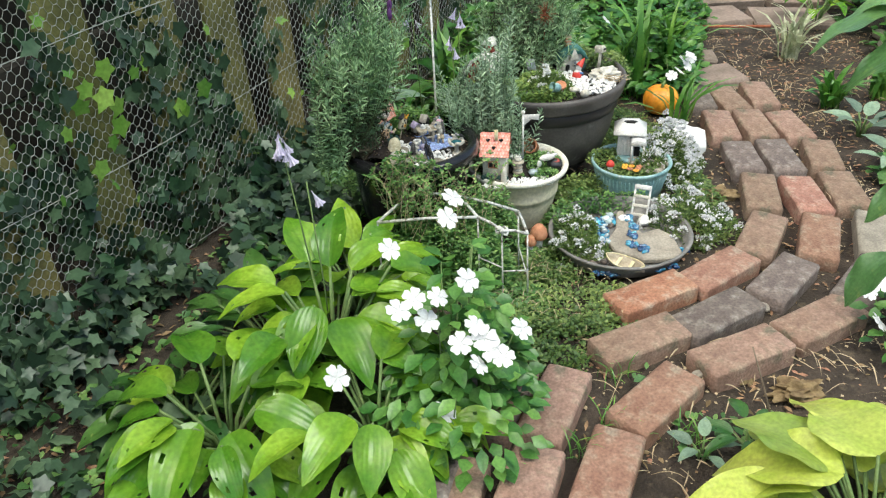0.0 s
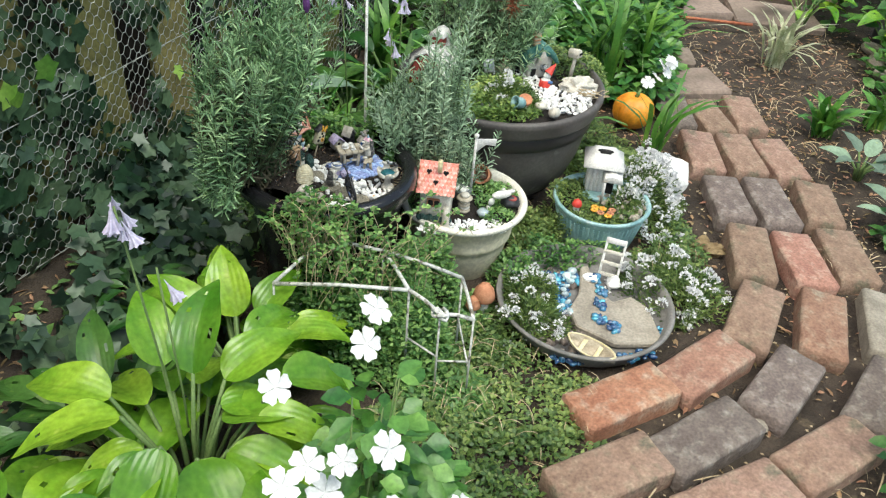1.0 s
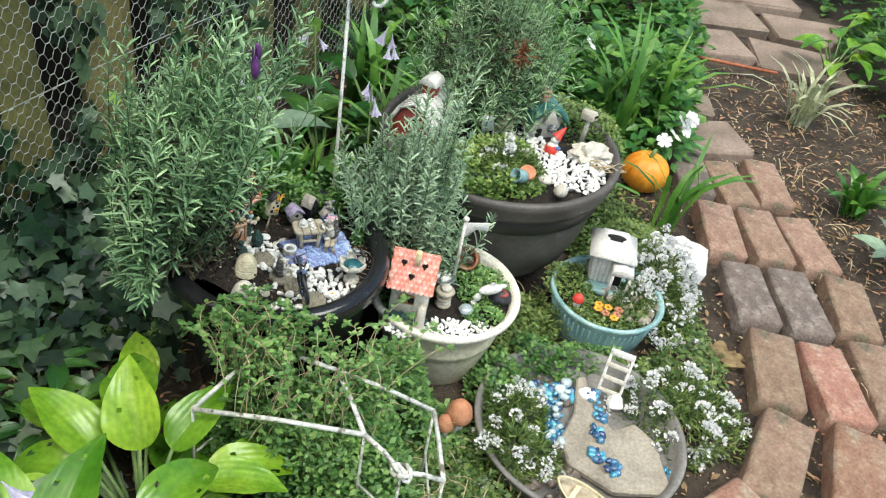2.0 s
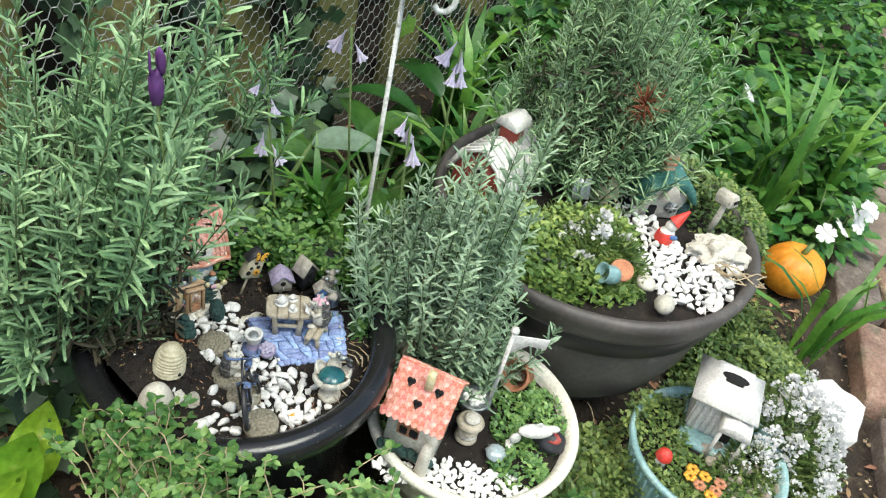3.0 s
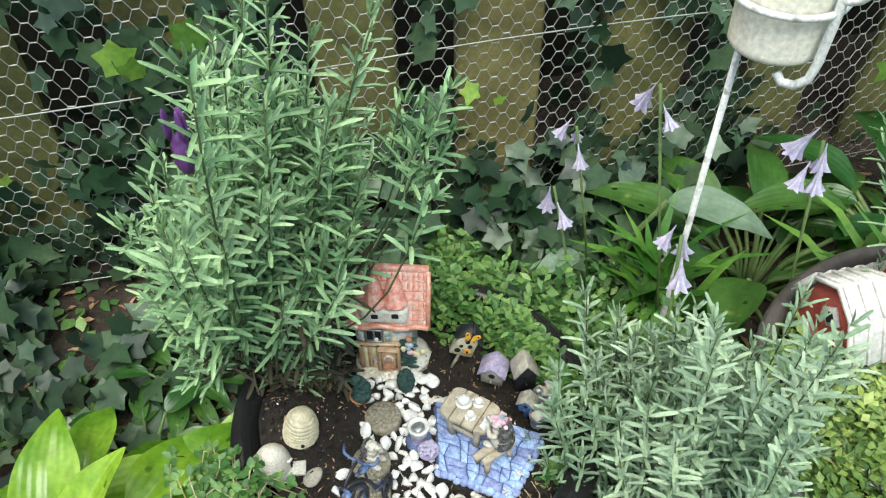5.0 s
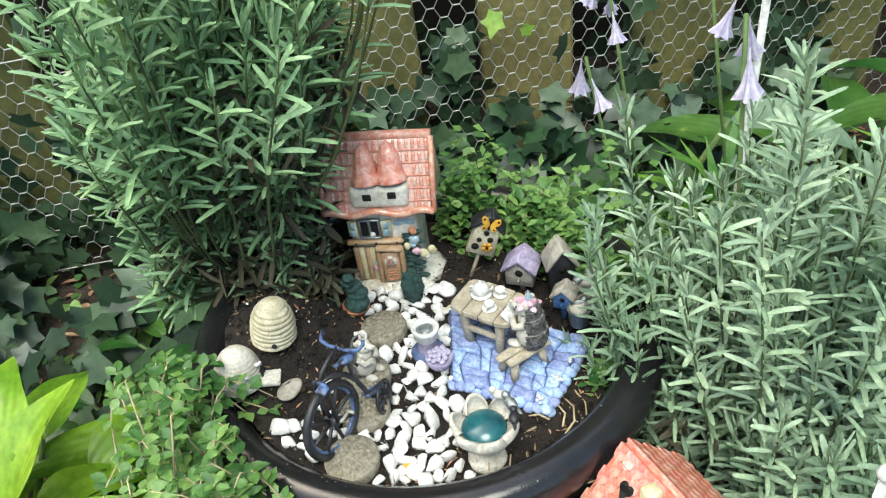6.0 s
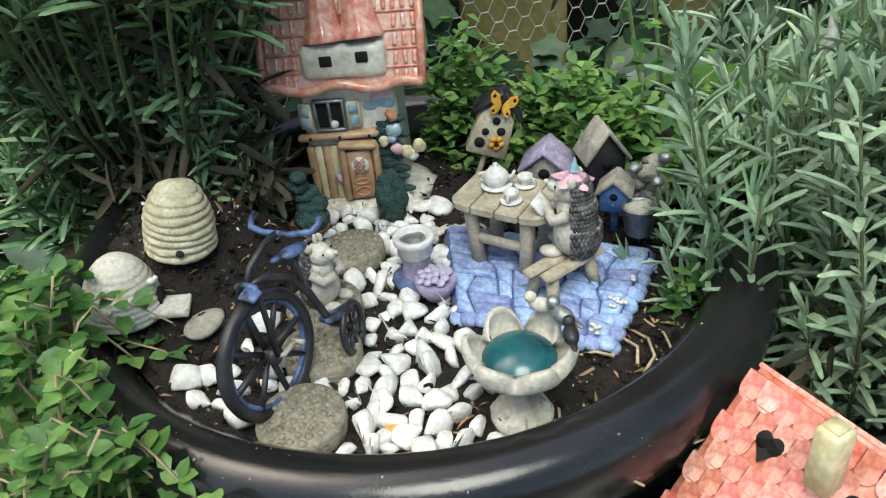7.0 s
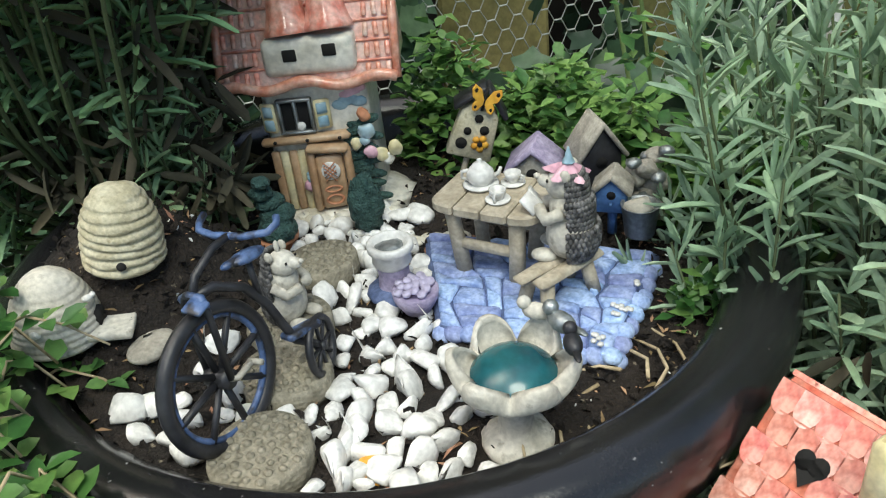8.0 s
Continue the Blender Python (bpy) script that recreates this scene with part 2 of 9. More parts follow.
    lampwhite=surface("white_wire", (0.60, 0.61, 0.58), (0.72, 0.72, 0.70), rough=0.4, scale=40, fine=300, bump=0.1, stain=(0.30, 0.31, 0.28), stain_scale=70, stain_at=0.56),
    galv=surface("galvanised_tin", (0.20, 0.22, 0.22), (0.40, 0.42, 0.42), rough=0.4, scale=120, fine=500, bump=0.2, metal=0.7),
    glassblue=surface("blue_glass_bead", (0.02, 0.10, 0.24), (0.10, 0.30, 0.42), rough=0.05, scale=60, fine=300, bump=0, coat=1.0, vary="object", amount=0.6),
    glassclear=surface("pale_glass_bead", (0.36, 0.46, 0.48), (0.50, 0.58, 0.58), rough=0.06, scale=60, fine=300, bump=0, coat=1.0, vary="object", amount=0.3),
    rust=surface("rusty_starburst", (0.26, 0.07, 0.03), (0.40, 0.14, 0.07), rough=0.8, scale=60, fine=300, bump=0.3),
    twig=surface("dry_root", (0.34, 0.26, 0.15), (0.50, 0.41, 0.27), rough=0.85, scale=60, fine=400, bump=0.3),
    litter=surface("dry_litter", (0.16, 0.09, 0.045), (0.36, 0.24, 0.13), rough=0.9, scale=40, fine=300, bump=0.2, vary="island", amount=0.5),
    edging=surface("dark_edging", (0.022, 0.022, 0.024), (0.040, 0.040, 0.042), rough=0.6, scale=10, fine=100, bump=0.2),
    # plants
    lavender=surface("lavender_leaf", (0.18, 0.33, 0.15), (0.33, 0.49, 0.27), rough=0.6, scale=14, fine=300, bump=0, vary="island", amount=0.35, leafy=0.14),
    lavgrey=surface("grey_lavender_leaf", (0.25, 0.38, 0.23), (0.41, 0.54, 0.38), rough=0.65, scale=14, fine=300, bump=0, vary="island", amount=0.3, leafy=0.22),
    rosemary=surface("green_lavender_leaf", (0.22, 0.37, 0.18), (0.37, 0.52, 0.31), rough=0.6, scale=14, fine=300, bump=0, vary="island", amount=0.35, leafy=0.22),
    stem=surface("green_stem", (0.09, 0.16, 0.045), (0.16, 0.23, 0.075), rough=0.7, scale=20, fine=200, bump=0),
    lavstalk=surface("lavender_stalk", (0.055, 0.075, 0.030), (0.10, 0.13, 0.055), rough=0.75, scale=20, fine=200, bump=0),
    woody=surface("woody_stem", (0.10, 0.075, 0.05), (0.17, 0.13, 0.09), rough=0.85, scale=30, fine=300, bump=0.3),
    # near-black brown: the shade inside the lavender is put into this leaf colour
    shadeleaf=surface("shade_dark_leaf", (0.030, 0.028, 0.016), (0.065, 0.058, 0.03), rough=0.85, scale=14, fine=300, bump=0, vary="island", amount=0.4),
    moss=surface("yellow_green_moss", (0.14, 0.24, 0.05), (0.30, 0.42, 0.13), rough=0.55, scale=9, fine=300, bump=0, vary="island", amount=0.5, leafy=0.25),
    thyme=surface("thyme_leaf", (0.075, 0.14, 0.03), (0.21, 0.30, 0.085), rough=0.5, scale=6, fine=300, bump=0, vary="island", amount=0.45, leafy=0.25),
    creeper=surface("creeper_leaf", (0.085, 0.20, 0.045), (0.20, 0.36, 0.11), rough=0.45, scale=9, fine=300, bump=0, vary="island", amount=0.45, leafy=0.3),
    ivy=surface("ivy_leaf", (0.022, 0.056, 0.026), (0.090, 0.150, 0.080), rough=0.38, scale=5, fine=120, bump=0, vary="island", amount=0.6, leafy=0.12),
    ivynew=surface("young_ivy_leaf", (0.16, 0.34, 0.05), (0.28, 0.46, 0.09), rough=0.4, scale=12, fine=120, bump=0, vary="island", amount=0.3, leafy=0.3),
    hosta=veined("hosta_leaf", (0.11, 0.26, 0.018), (0.25, 0.42, 0.04), rough=0.24),
    yhosta=veined("gold_hosta_leaf", (0.29, 0.40, 0.06), (0.42, 0.50, 0.11)),
    dhosta=veined("dark_hosta_leaf", (0.035, 0.11, 0.02), (0.07, 0.17, 0.035)),
    sage=veined("grey_sage_leaf", (0.16, 0.25, 0.16), (0.26, 0.36, 0.26), rough=0.6),
    bigleaf=veined("broad_leaf", (0.07, 0.17, 0.05), (0.13, 0.25, 0.085)),
    blade=surface("lily_blade", (0.075, 0.21, 0.03), (0.15, 0.33, 0.055), rough=0.35, scale=10, fine=120, bump=0, vary="object", amount=0.35, leafy=0.25),
    paleblade=surface("striped_blade", (0.32, 0.38, 0.20), (0.55, 0.55, 0.38), rough=0.45, scale=30, fine=120, bump=0, vary="island", amount=0.3, leafy=0.25),
    impleaf=surface("impatiens_leaf", (0.055, 0.17, 0.03), (0.13, 0.29, 0.06), rough=0.35, scale=20, fine=160, bump=0.1, vary="island", amount=0.35, leafy=0.25),
    petal=surface("white_petal", (0.70, 0.70, 0.70), (0.80, 0.80, 0.80), rough=0.6, scale=30, fine=200, bump=0, leafy=0.2),
    lilacpetal=surface("lilac_petal", (0.52, 0.47, 0.66), (0.70, 0.66, 0.80), rough=0.55, scale=60, fine=200, bump=0, leafy=0.25),
    violet=surface("violet_bract", (0.10, 0.030, 0.15), (0.20, 0.075, 0.28), rough=0.6, scale=60, fine=200, bump=0, leafy=0.2),
)


# ---- shape helpers ----
def raw(name, verts, faces, smooth=True, uv=None):
    me = bpy.data.meshes.new(name)
    me.from_pydata(verts, [], faces)
    if smooth:
        me.polygons.foreach_set("use_smooth", [True] * len(me.polygons))
    if uv is not None:
        lay = me.uv_layers.new()
        for lp in me.loops:
            lay.data[lp.index].uv = uv[lp.vertex_index]
    me.update()
    return me


def link(name, mesh, material, parent=None, m=None, label=""):
    ob = new(name, mesh)
    if material is not None and not mesh.materials:
        mesh.materials.append(material)
    if parent is not None:
        ob.parent = parent
    if m is not None:
        ob.matrix_basis = m
    if label:
        ob["label"] = label
    return ob


def part(name, bm, material, parent, label="", m=None, smooth=True):
    """One bmesh as one mesh object under a thing or a part."""
    me = bpy.data.meshes.new(name)
    bm.normal_update()
    for f in bm.faces:
        f.smooth = smooth
    bm.to_mesh(me)
    bm.free()
    return link(name, me, material, parent, m, label)


def thing(name, x, y, z, label, category, rz=0.0, group="", rx=0.0, ry=0.0):
    e = new(name)
    e.empty_display_size = 0.02
    e.matrix_basis = pose(x, y, z, rx, ry, rz)
    return tagged(e, label, category, group)


def lathe(profile, seg=40, wave=0.0, waves=0, sx=1.0, sy=1.0):
    """Turned shape from (radius, height) pairs."""
    bm = bmesh.new()
    rings = []
    for i, (r, z) in enumerate(profile):
        if r < 1e-6:
            rings.append([bm.verts.new((0, 0, z))])
            continue
        ring = []
        for k in range(seg):
            a = 2 * math.pi * k / seg
            rr = r * (1 + wave * math.cos(a * waves) * (i / max(1, len(profile) - 1)))
            ring.append(bm.verts.new((rr * math.cos(a) * sx, rr * math.sin(a) * sy, z)))
        rings.append(ring)
    for a, b in zip(rings, rings[1:]):
        if len(a) == 1 and len(b) == 1:
            continue
        for k in range(seg):
            k2 = (k + 1) % seg
            if len(a) == 1:
                bm.faces.new((a[0], b[k2], b[k]))
            elif len(b) == 1:
                bm.faces.new((a[k], a[k2], b[0]))
            else:
                bm.faces.new((a[k], a[k2], b[k2], b[k]))
    bmesh.ops.recalc_face_normals(bm, faces=bm.faces)
    return bm


def box(sx, sy, sz, bevel=0.0, at=(0, 0, 0), seg=1, turn=None, jitter=0.0, seed=0):
    bm = bmesh.new()
    bmesh.ops.create_cube(bm, size=1.0)
    for v in bm.verts:
        v.co = Vector((v.co.x * sx, v.co.y * sy, v.co.z * sz))
    if bevel:
        bmesh.ops.bevel(bm, geom=list(bm.edges), offset=bevel, segments=seg, affect="EDGES", profile=0.6)
    if jitter:
        r = random.Random(seed)
        for v in bm.verts:
            v.co += Vector((r.uniform(-1, 1), r.uniform(-1, 1), r.uniform(-1, 1))) * jitter
    mat = Matrix.Translation(at) @ (turn if turn else Matrix())
    bmesh.ops.transform(bm, matrix=mat, verts=bm.verts)
    return bm


def tube(points, r, seg=6, taper=1.0):
    bm = bmesh.new()
    pts = [Vector(p) for p in points]
    rings = []
    n = len(pts)
    for i, p in enumerate(pts):
        d = (pts[min(i + 1, n - 1)] - pts[max(i - 1, 0)]).normalized()
        u = d.orthogonal().normalized() if i == 0 else (u - d * u.dot(d)).normalized()
        v = d.cross(u)
        rr = r * (1 + (taper - 1) * i / max(1, n - 1))
        rings.append([bm.verts.new(p + (u * math.cos(2 * math.pi * k / seg) + v * math.sin(2 * math.pi * k / seg)) * rr) for k in range(seg)])
    for a, b in zip(rings, rings[1:]):
        for k in range(seg):
            bm.faces.new((a[k], a[(k + 1) % seg], b[(k + 1) % seg], b[k]))
    bm.faces.new(rings[0][::-1]); bm.faces.new(rings[-1])
    return bm


def ring_tube(R, r, seg=40, sides=8):
    """A ring in the local xz plane."""
    bm = bmesh.new()
    rows = []
    for i in range(seg):
        a = 2 * math.pi * i / seg
        row = []
        for k in range(sides):
            b = 2 * math.pi * k / sides
            rr = R + r * math.cos(b)
            row.append(bm.verts.new((rr * math.cos(a), r * math.sin(b), rr * math.sin(a))))
        rows.append(row)
    for i in range(seg):
        for k in range(sides):
            bm.faces.new((rows[i][k], rows[i][(k + 1) % sides], rows[(i + 1) % seg][(k + 1) % sides], rows[(i + 1) % seg][k]))
    return bm


def ball(r, at=(0, 0, 0), scale=(1, 1, 1), sub=2, rough=0.0, freq=30.0, seed=0):
    bm = bmesh.new()
    bmesh.ops.create_icosphere(bm, subdivisions=sub, radius=r)
    for v in bm.verts:
        if rough:
            v.co *= 1 + rough * noise.noise(v.co * freq + Vector((seed * 3.7, seed * 1.3, seed)))
        v.co = Vector((v.co.x * scale[0], v.co.y * scale[1], v.co.z * scale[2])) + Vector(at)
    return bm


def join(*bms):
    out = bmesh.new()
    for b in bms:
        tmp = bpy.data.meshes.new("tmp")
        b.to_mesh(tmp)
        b.free()
        out.from_mesh(tmp)
        bpy.data.meshes.remove(tmp)
    return out


def prism(outline, depth, bevel=0.0):
    """A flat outline in xz, extruded along y."""
    bm = bmesh.new()
    f = bm.faces.new([bm.verts.new((x, -depth / 2, z)) for x, z in outline])
    ext = bmesh.ops.extrude_face_region(bm, geom=[f])
    bmesh.ops.translate(bm, vec=(0, depth, 0), verts=[v for v in ext["geom"] if isinstance(v, bmesh.types.BMVert)])
    bmesh.ops.recalc_face_normals(bm, faces=bm.faces)
    if bevel:
        bmesh.ops.bevel(bm, geom=list(bm.edges), offset=bevel, segments=1, affect="EDGES")
    return bm


class Cloud:
    """Many copies of one small leaf shape in a single mesh."""

    def __init__(self, verts, faces):
        self.v, self.f = np.array(verts, float), faces
        self.items = []

    def add(self, pos, ahead, up, length, width):
        self.items.append((pos, ahead, up, length, width))

    def mesh(self, name):
        n, k = len(self.items), len(self.v)
        P = np.array([i[0] for i in self.items], float)
        A = np.array([i[1] for i in self.items], float)
        U = np.array([i[2] for i in self.items], float)
        L = np.array([i[3] for i in self.items])[:, None, None]
        W = np.array([i[4] for i in self.items])[:, None, None]
        A /= np.linalg.norm(A, axis=1, keepdims=True) + 1e-9
        S = np.cross(A, U); S /= np.linalg.norm(S, axis=1, keepdims=True) + 1e-9
        N = np.cross(S, A)
        V = P[:, None] + S[:, None] * self.v[None, :, :1] * W + A[:, None] * self.v[None, :, 1:2] * L + N[:, None] * self.v[None, :, 2:] * L
        faces = []
        for i in range(n):
            o = i * k
            faces += [tuple(o + j for j in f) for f in self.f]
        return raw(name, V.reshape(-1, 3).tolist(), faces)


# leaf outlines: x across (half width 1), y along (length 1), z lift
NARROW = ([(0, 0, 0), (-.50, .25, .05), (0, .25, -.02), (.50, .25, .05), (-.60, .62, .03), (0, .64, -.04), (.60, .62, .03), (-.42, .93, -.05), (.42, .93, -.05), (0, 1, -.07)],
          [(0, 2, 1), (0, 3, 2), (1, 2, 5, 4), (2, 3, 6, 5), (4, 5, 9, 7), (5, 6, 8, 9)])
OVAL = ([(0, 0, 0), (-.85, .4, .08), (0, .45, 0), (.85, .4, .08), (-.6, .75, .04), (.6, .75, .04), (0, 1, -.08)],
        [(0, 2, 1), (0, 3, 2), (1, 2, 4), (2, 3, 5), (2, 6, 4), (2, 5, 6)])
TINY = ([(0, 0, 0), (-.8, .5, .08), (0, 1, -.05), (.8, .5, .08)], [(0, 3, 2, 1)])
IVY = ([(0, .25, 0), (0, -.05, .02), (-.55, -.12, .03), (-.62, .2, .05), (-1, .45, -.02), (-.45, .58, .04), (0, 1, -.1), (.45, .58, .04), (1, .45, -.02), (.62, .2, .05), (.55, -.12, .03)],
       [(0, 2, 1), (0, 3, 2), (0, 4, 3), (0, 5, 4), (0, 6, 5), (0, 7, 6), (0, 8, 7), (0, 9, 8), (0, 10, 9), (0, 1, 10)])
STRIP = ([(-.4, 0, 0), (.4, 0, 0), (-.8, .25, .16), (.8, .25, .16), (-1, .5, .26), (1, .5, .26), (-.8, .78, .22), (.8, .78, .22), (0, 1, .08)],
         [(0, 1, 3, 2), (2, 3, 5, 4), (4, 5, 7, 6), (6, 7, 8)])


def unit(rng):
    while True:
        v = Vector((rng.uniform(-1, 1), rng.uniform(-1, 1), rng.uniform(-1, 1)))
        if 0.05 < v.length < 1:
            return v.normalized()

# ---- ground and setting ----
FENCE_P, FENCE_D = Vector((-0.885, 1.249, 0)), Vector((0.439, 0.8986, 0)).normalized()
FENCE_N = Vector((FENCE_D.y, -FENCE_D.x, 0))


def on_fence(s, z, off=0.0):
    """A place along the fence line; off: metres in front of the wire, towards the garden."""
    p = FENCE_P + FENCE_D * s + FENCE_N * off
    return Vector((p.x, p.y, z))


def ground_z(x, y):
    near = max(0.0, 1 - (abs(x - 0.3) / 3.0) ** 2) * max(0.0, 1 - (abs(y - 2) / 3.4) ** 2)
    return near * (0.012 * noise.noise(Vector((x * 4, y * 4, 0))) + 0.006 * noise.noise(Vector((x * 17, y * 17, 3))))


def build_ground():
    fine = list(np.arange(-2.4, 3.4, 0.05))
    xs = [-900, -200, -50, -15, -6, -3.5] + fine + [4.2, 6, 15, 50, 200, 900]
    fy = list(np.arange(-1.2, 5.2, 0.05))
    ys = [-900, -200, -50, -15, -5, -2] + fy + [6.2, 9, 15, 50, 200, 900]
    verts = [(x, y, ground_z(x, y)) for y in ys for x in xs]
    w = len(xs)
    faces = [(j * w + i, j * w + i + 1, (j + 1) * w + i + 1, (j + 1) * w + i) for j in range(len(ys) - 1) for i in range(w - 1)]
    tagged(link("ground", raw("ground", verts, faces), MAT["soil"]), "brown garden soil with litter and small stones", "ground", kind="structure")


build_ground()


def build_fence():
    fence = tagged(new("fence"), "mossy green upright board fence behind chicken wire", "fence", kind="structure")
    fence.matrix_basis = Matrix.Translation((0, 0, 0))
    ang = math.degrees(math.atan2(FENCE_D.y, FENCE_D.x))
    starts = [-1.45, -1.2, -0.95, -0.7, -0.46, -0.23, 0.1, 0.365, 0.605, 0.845, 1.048, 1.272, 1.52, 1.76, 2.0, 2.24, 2.48, 2.72, 2.96, 3.2, 3.44, 3.68, 3.92, 4.16]
    for i, s in enumerate(starts):
        w = 0.15 if s == 1.272 else 0.118 + 0.01 * ((i * 7) % 3)
        c = on_fence(s + w / 2, 0.8, -0.062 - 0.012 * (i % 2))
        bm = box(w, 0.02, 1.66, 0.004, jitter=0.0008, seed=i)
        part("board", bm, MAT["fence"], fence, m=pose(c.x, c.y, c.z, 0, (i % 3 - 1) * 0.4, ang), smooth=False)
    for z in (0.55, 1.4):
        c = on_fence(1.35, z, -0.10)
        part("rail", box(5.8, 0.04, 0.07, 0.005), MAT["shadewood"], fence, m=pose(c.x, c.y, c.z, 0, 0, ang), smooth=False)
    # added backing sheet, near-black to stand for the shade in the gaps
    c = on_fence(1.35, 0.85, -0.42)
    tagged(part("wall_fence_back", box(7.0, 0.06, 1.9, 0.004), MAT["shadewood"], None, m=pose(c.x, c.y, c.z, 0, 0, ang), smooth=False),
           "near-black sheet added behind the ivy to keep the fence gaps dark", "fence", kind="structure")


build_fence()


def build_wire():
    """Hexagonal netting, twisted where two strands meet."""
    pitch, rise = 0.031, 0.026
    verts, faces = [], []
    rng = random.Random(4)
    r = 0.00075

    def strand(a, b, rr):
        d = (b - a).normalized()
        u = FENCE_N
        v = d.cross(u)
        o = len(verts)
        for p in (a, b):
            for k in range(3):
                t = 2 * math.pi * k / 3
                verts.append(tuple(p + (u * math.cos(t) + v * math.sin(t)) * rr))
        for k in range(3):
            faces.append((o + k, o + (k + 1) % 3, o + 3 + (k + 1) % 3, o + 3 + k))

    def node(i, j):
        """Node i along, j up; the sheet bulges a little."""
        s = i * pitch * 0.5
        z = 0.02 + j * rise * 0.5
        bulge = 0.012 * noise.noise(Vector((s * 3, z * 3, 0))) + 0.003 * noise.noise(Vector((s * 20, z * 20, 7)))
        return on_fence(s + 0.004 * noise.noise(Vector((s * 9, z * 9, 2))), z + 0.004 * noise.noise(Vector((s * 8, z * 8, 5))), bulge)

    for j in range(0, 62):
        for i in range(-40, 190):
            if (i + j) % 2:
                continue
            # each cell: a short twisted flank along, then strands that part up and down
            a = node(i, j)
            m = (node(i + 1, j) - a) * 0.55
            b = a + m
            strand(a, b, r * 1.5)
            strand(b, node(i + 1, j + 1), r)
            if j > 0:
                strand(b, node(i + 1, j - 1), r)
    me = raw("chicken_wire", verts, faces)
    tagged(link("chicken_wire", me, MAT["wire"]), "galvanised hexagonal chicken wire stretched along the fence", "wire mesh", kind="stuff")
    wires = [[on_fence(s, z + 0.01 * math.sin(s * 4 + z * 9), 0.003) for s in np.linspace(-0.6, 2.9, 30)] for z in (0.02, 0.33, 0.62)]
    part("edge_wire", join(*[tube(w, 0.0011, 4) for w in wires]), MAT["wire"], bpy.data.objects["fence"], "plain tension wire")


build_wire()


# ---- brick path ----
def rough_brick(seed):
    """Worn brick: rounded, chipped arrises and slightly dished faces."""
    bm = box(0.203, 0.092, 0.062, 0.0)
    bmesh.ops.subdivide_edges(bm, edges=[e for e in bm.edges if e.calc_length() > 0.08], cuts=3, use_grid_fill=True)
    bmesh.ops.bevel(bm, geom=[e for e in bm.edges if len(e.link_faces) == 2 and e.calc_face_angle() > 0.5], offset=0.006, segments=1, affect="EDGES")
    for v in bm.verts:
        n = noise.noise(v.co * 34 + Vector((seed * 2.3, seed, 1)))
        corner = (abs(v.co.x) > 0.09) + (abs(v.co.y) > 0.038) + (abs(v.co.z) > 0.024)
        v.co += Vector((n * 0.0025, noise.noise(v.co * 40 + Vector((seed, 5, 2))) * 0.0022, noise.noise(v.co * 28 + Vector((3, seed, 7))) * 0.0022))
        if corner >= 2 and n > 0.15:
            v.co *= 1 - 0.03 * n
    return bm


def brick_meshes():
    out = {}
    for key in ("brick_red", "brick_brown", "brick_dark", "brick_orange", "stone"):
        out[key] = []
        for k in range(3):
            bm = rough_brick(k * 5 + len(key))
            me = bpy.data.meshes.new("brick")
            for f in bm.faces:
                f.smooth = f.calc_area() < 0.002
            bm.to_mesh(me); bm.free()
            me.materials.append(MAT[key])
            out[key].append(me)
    return out


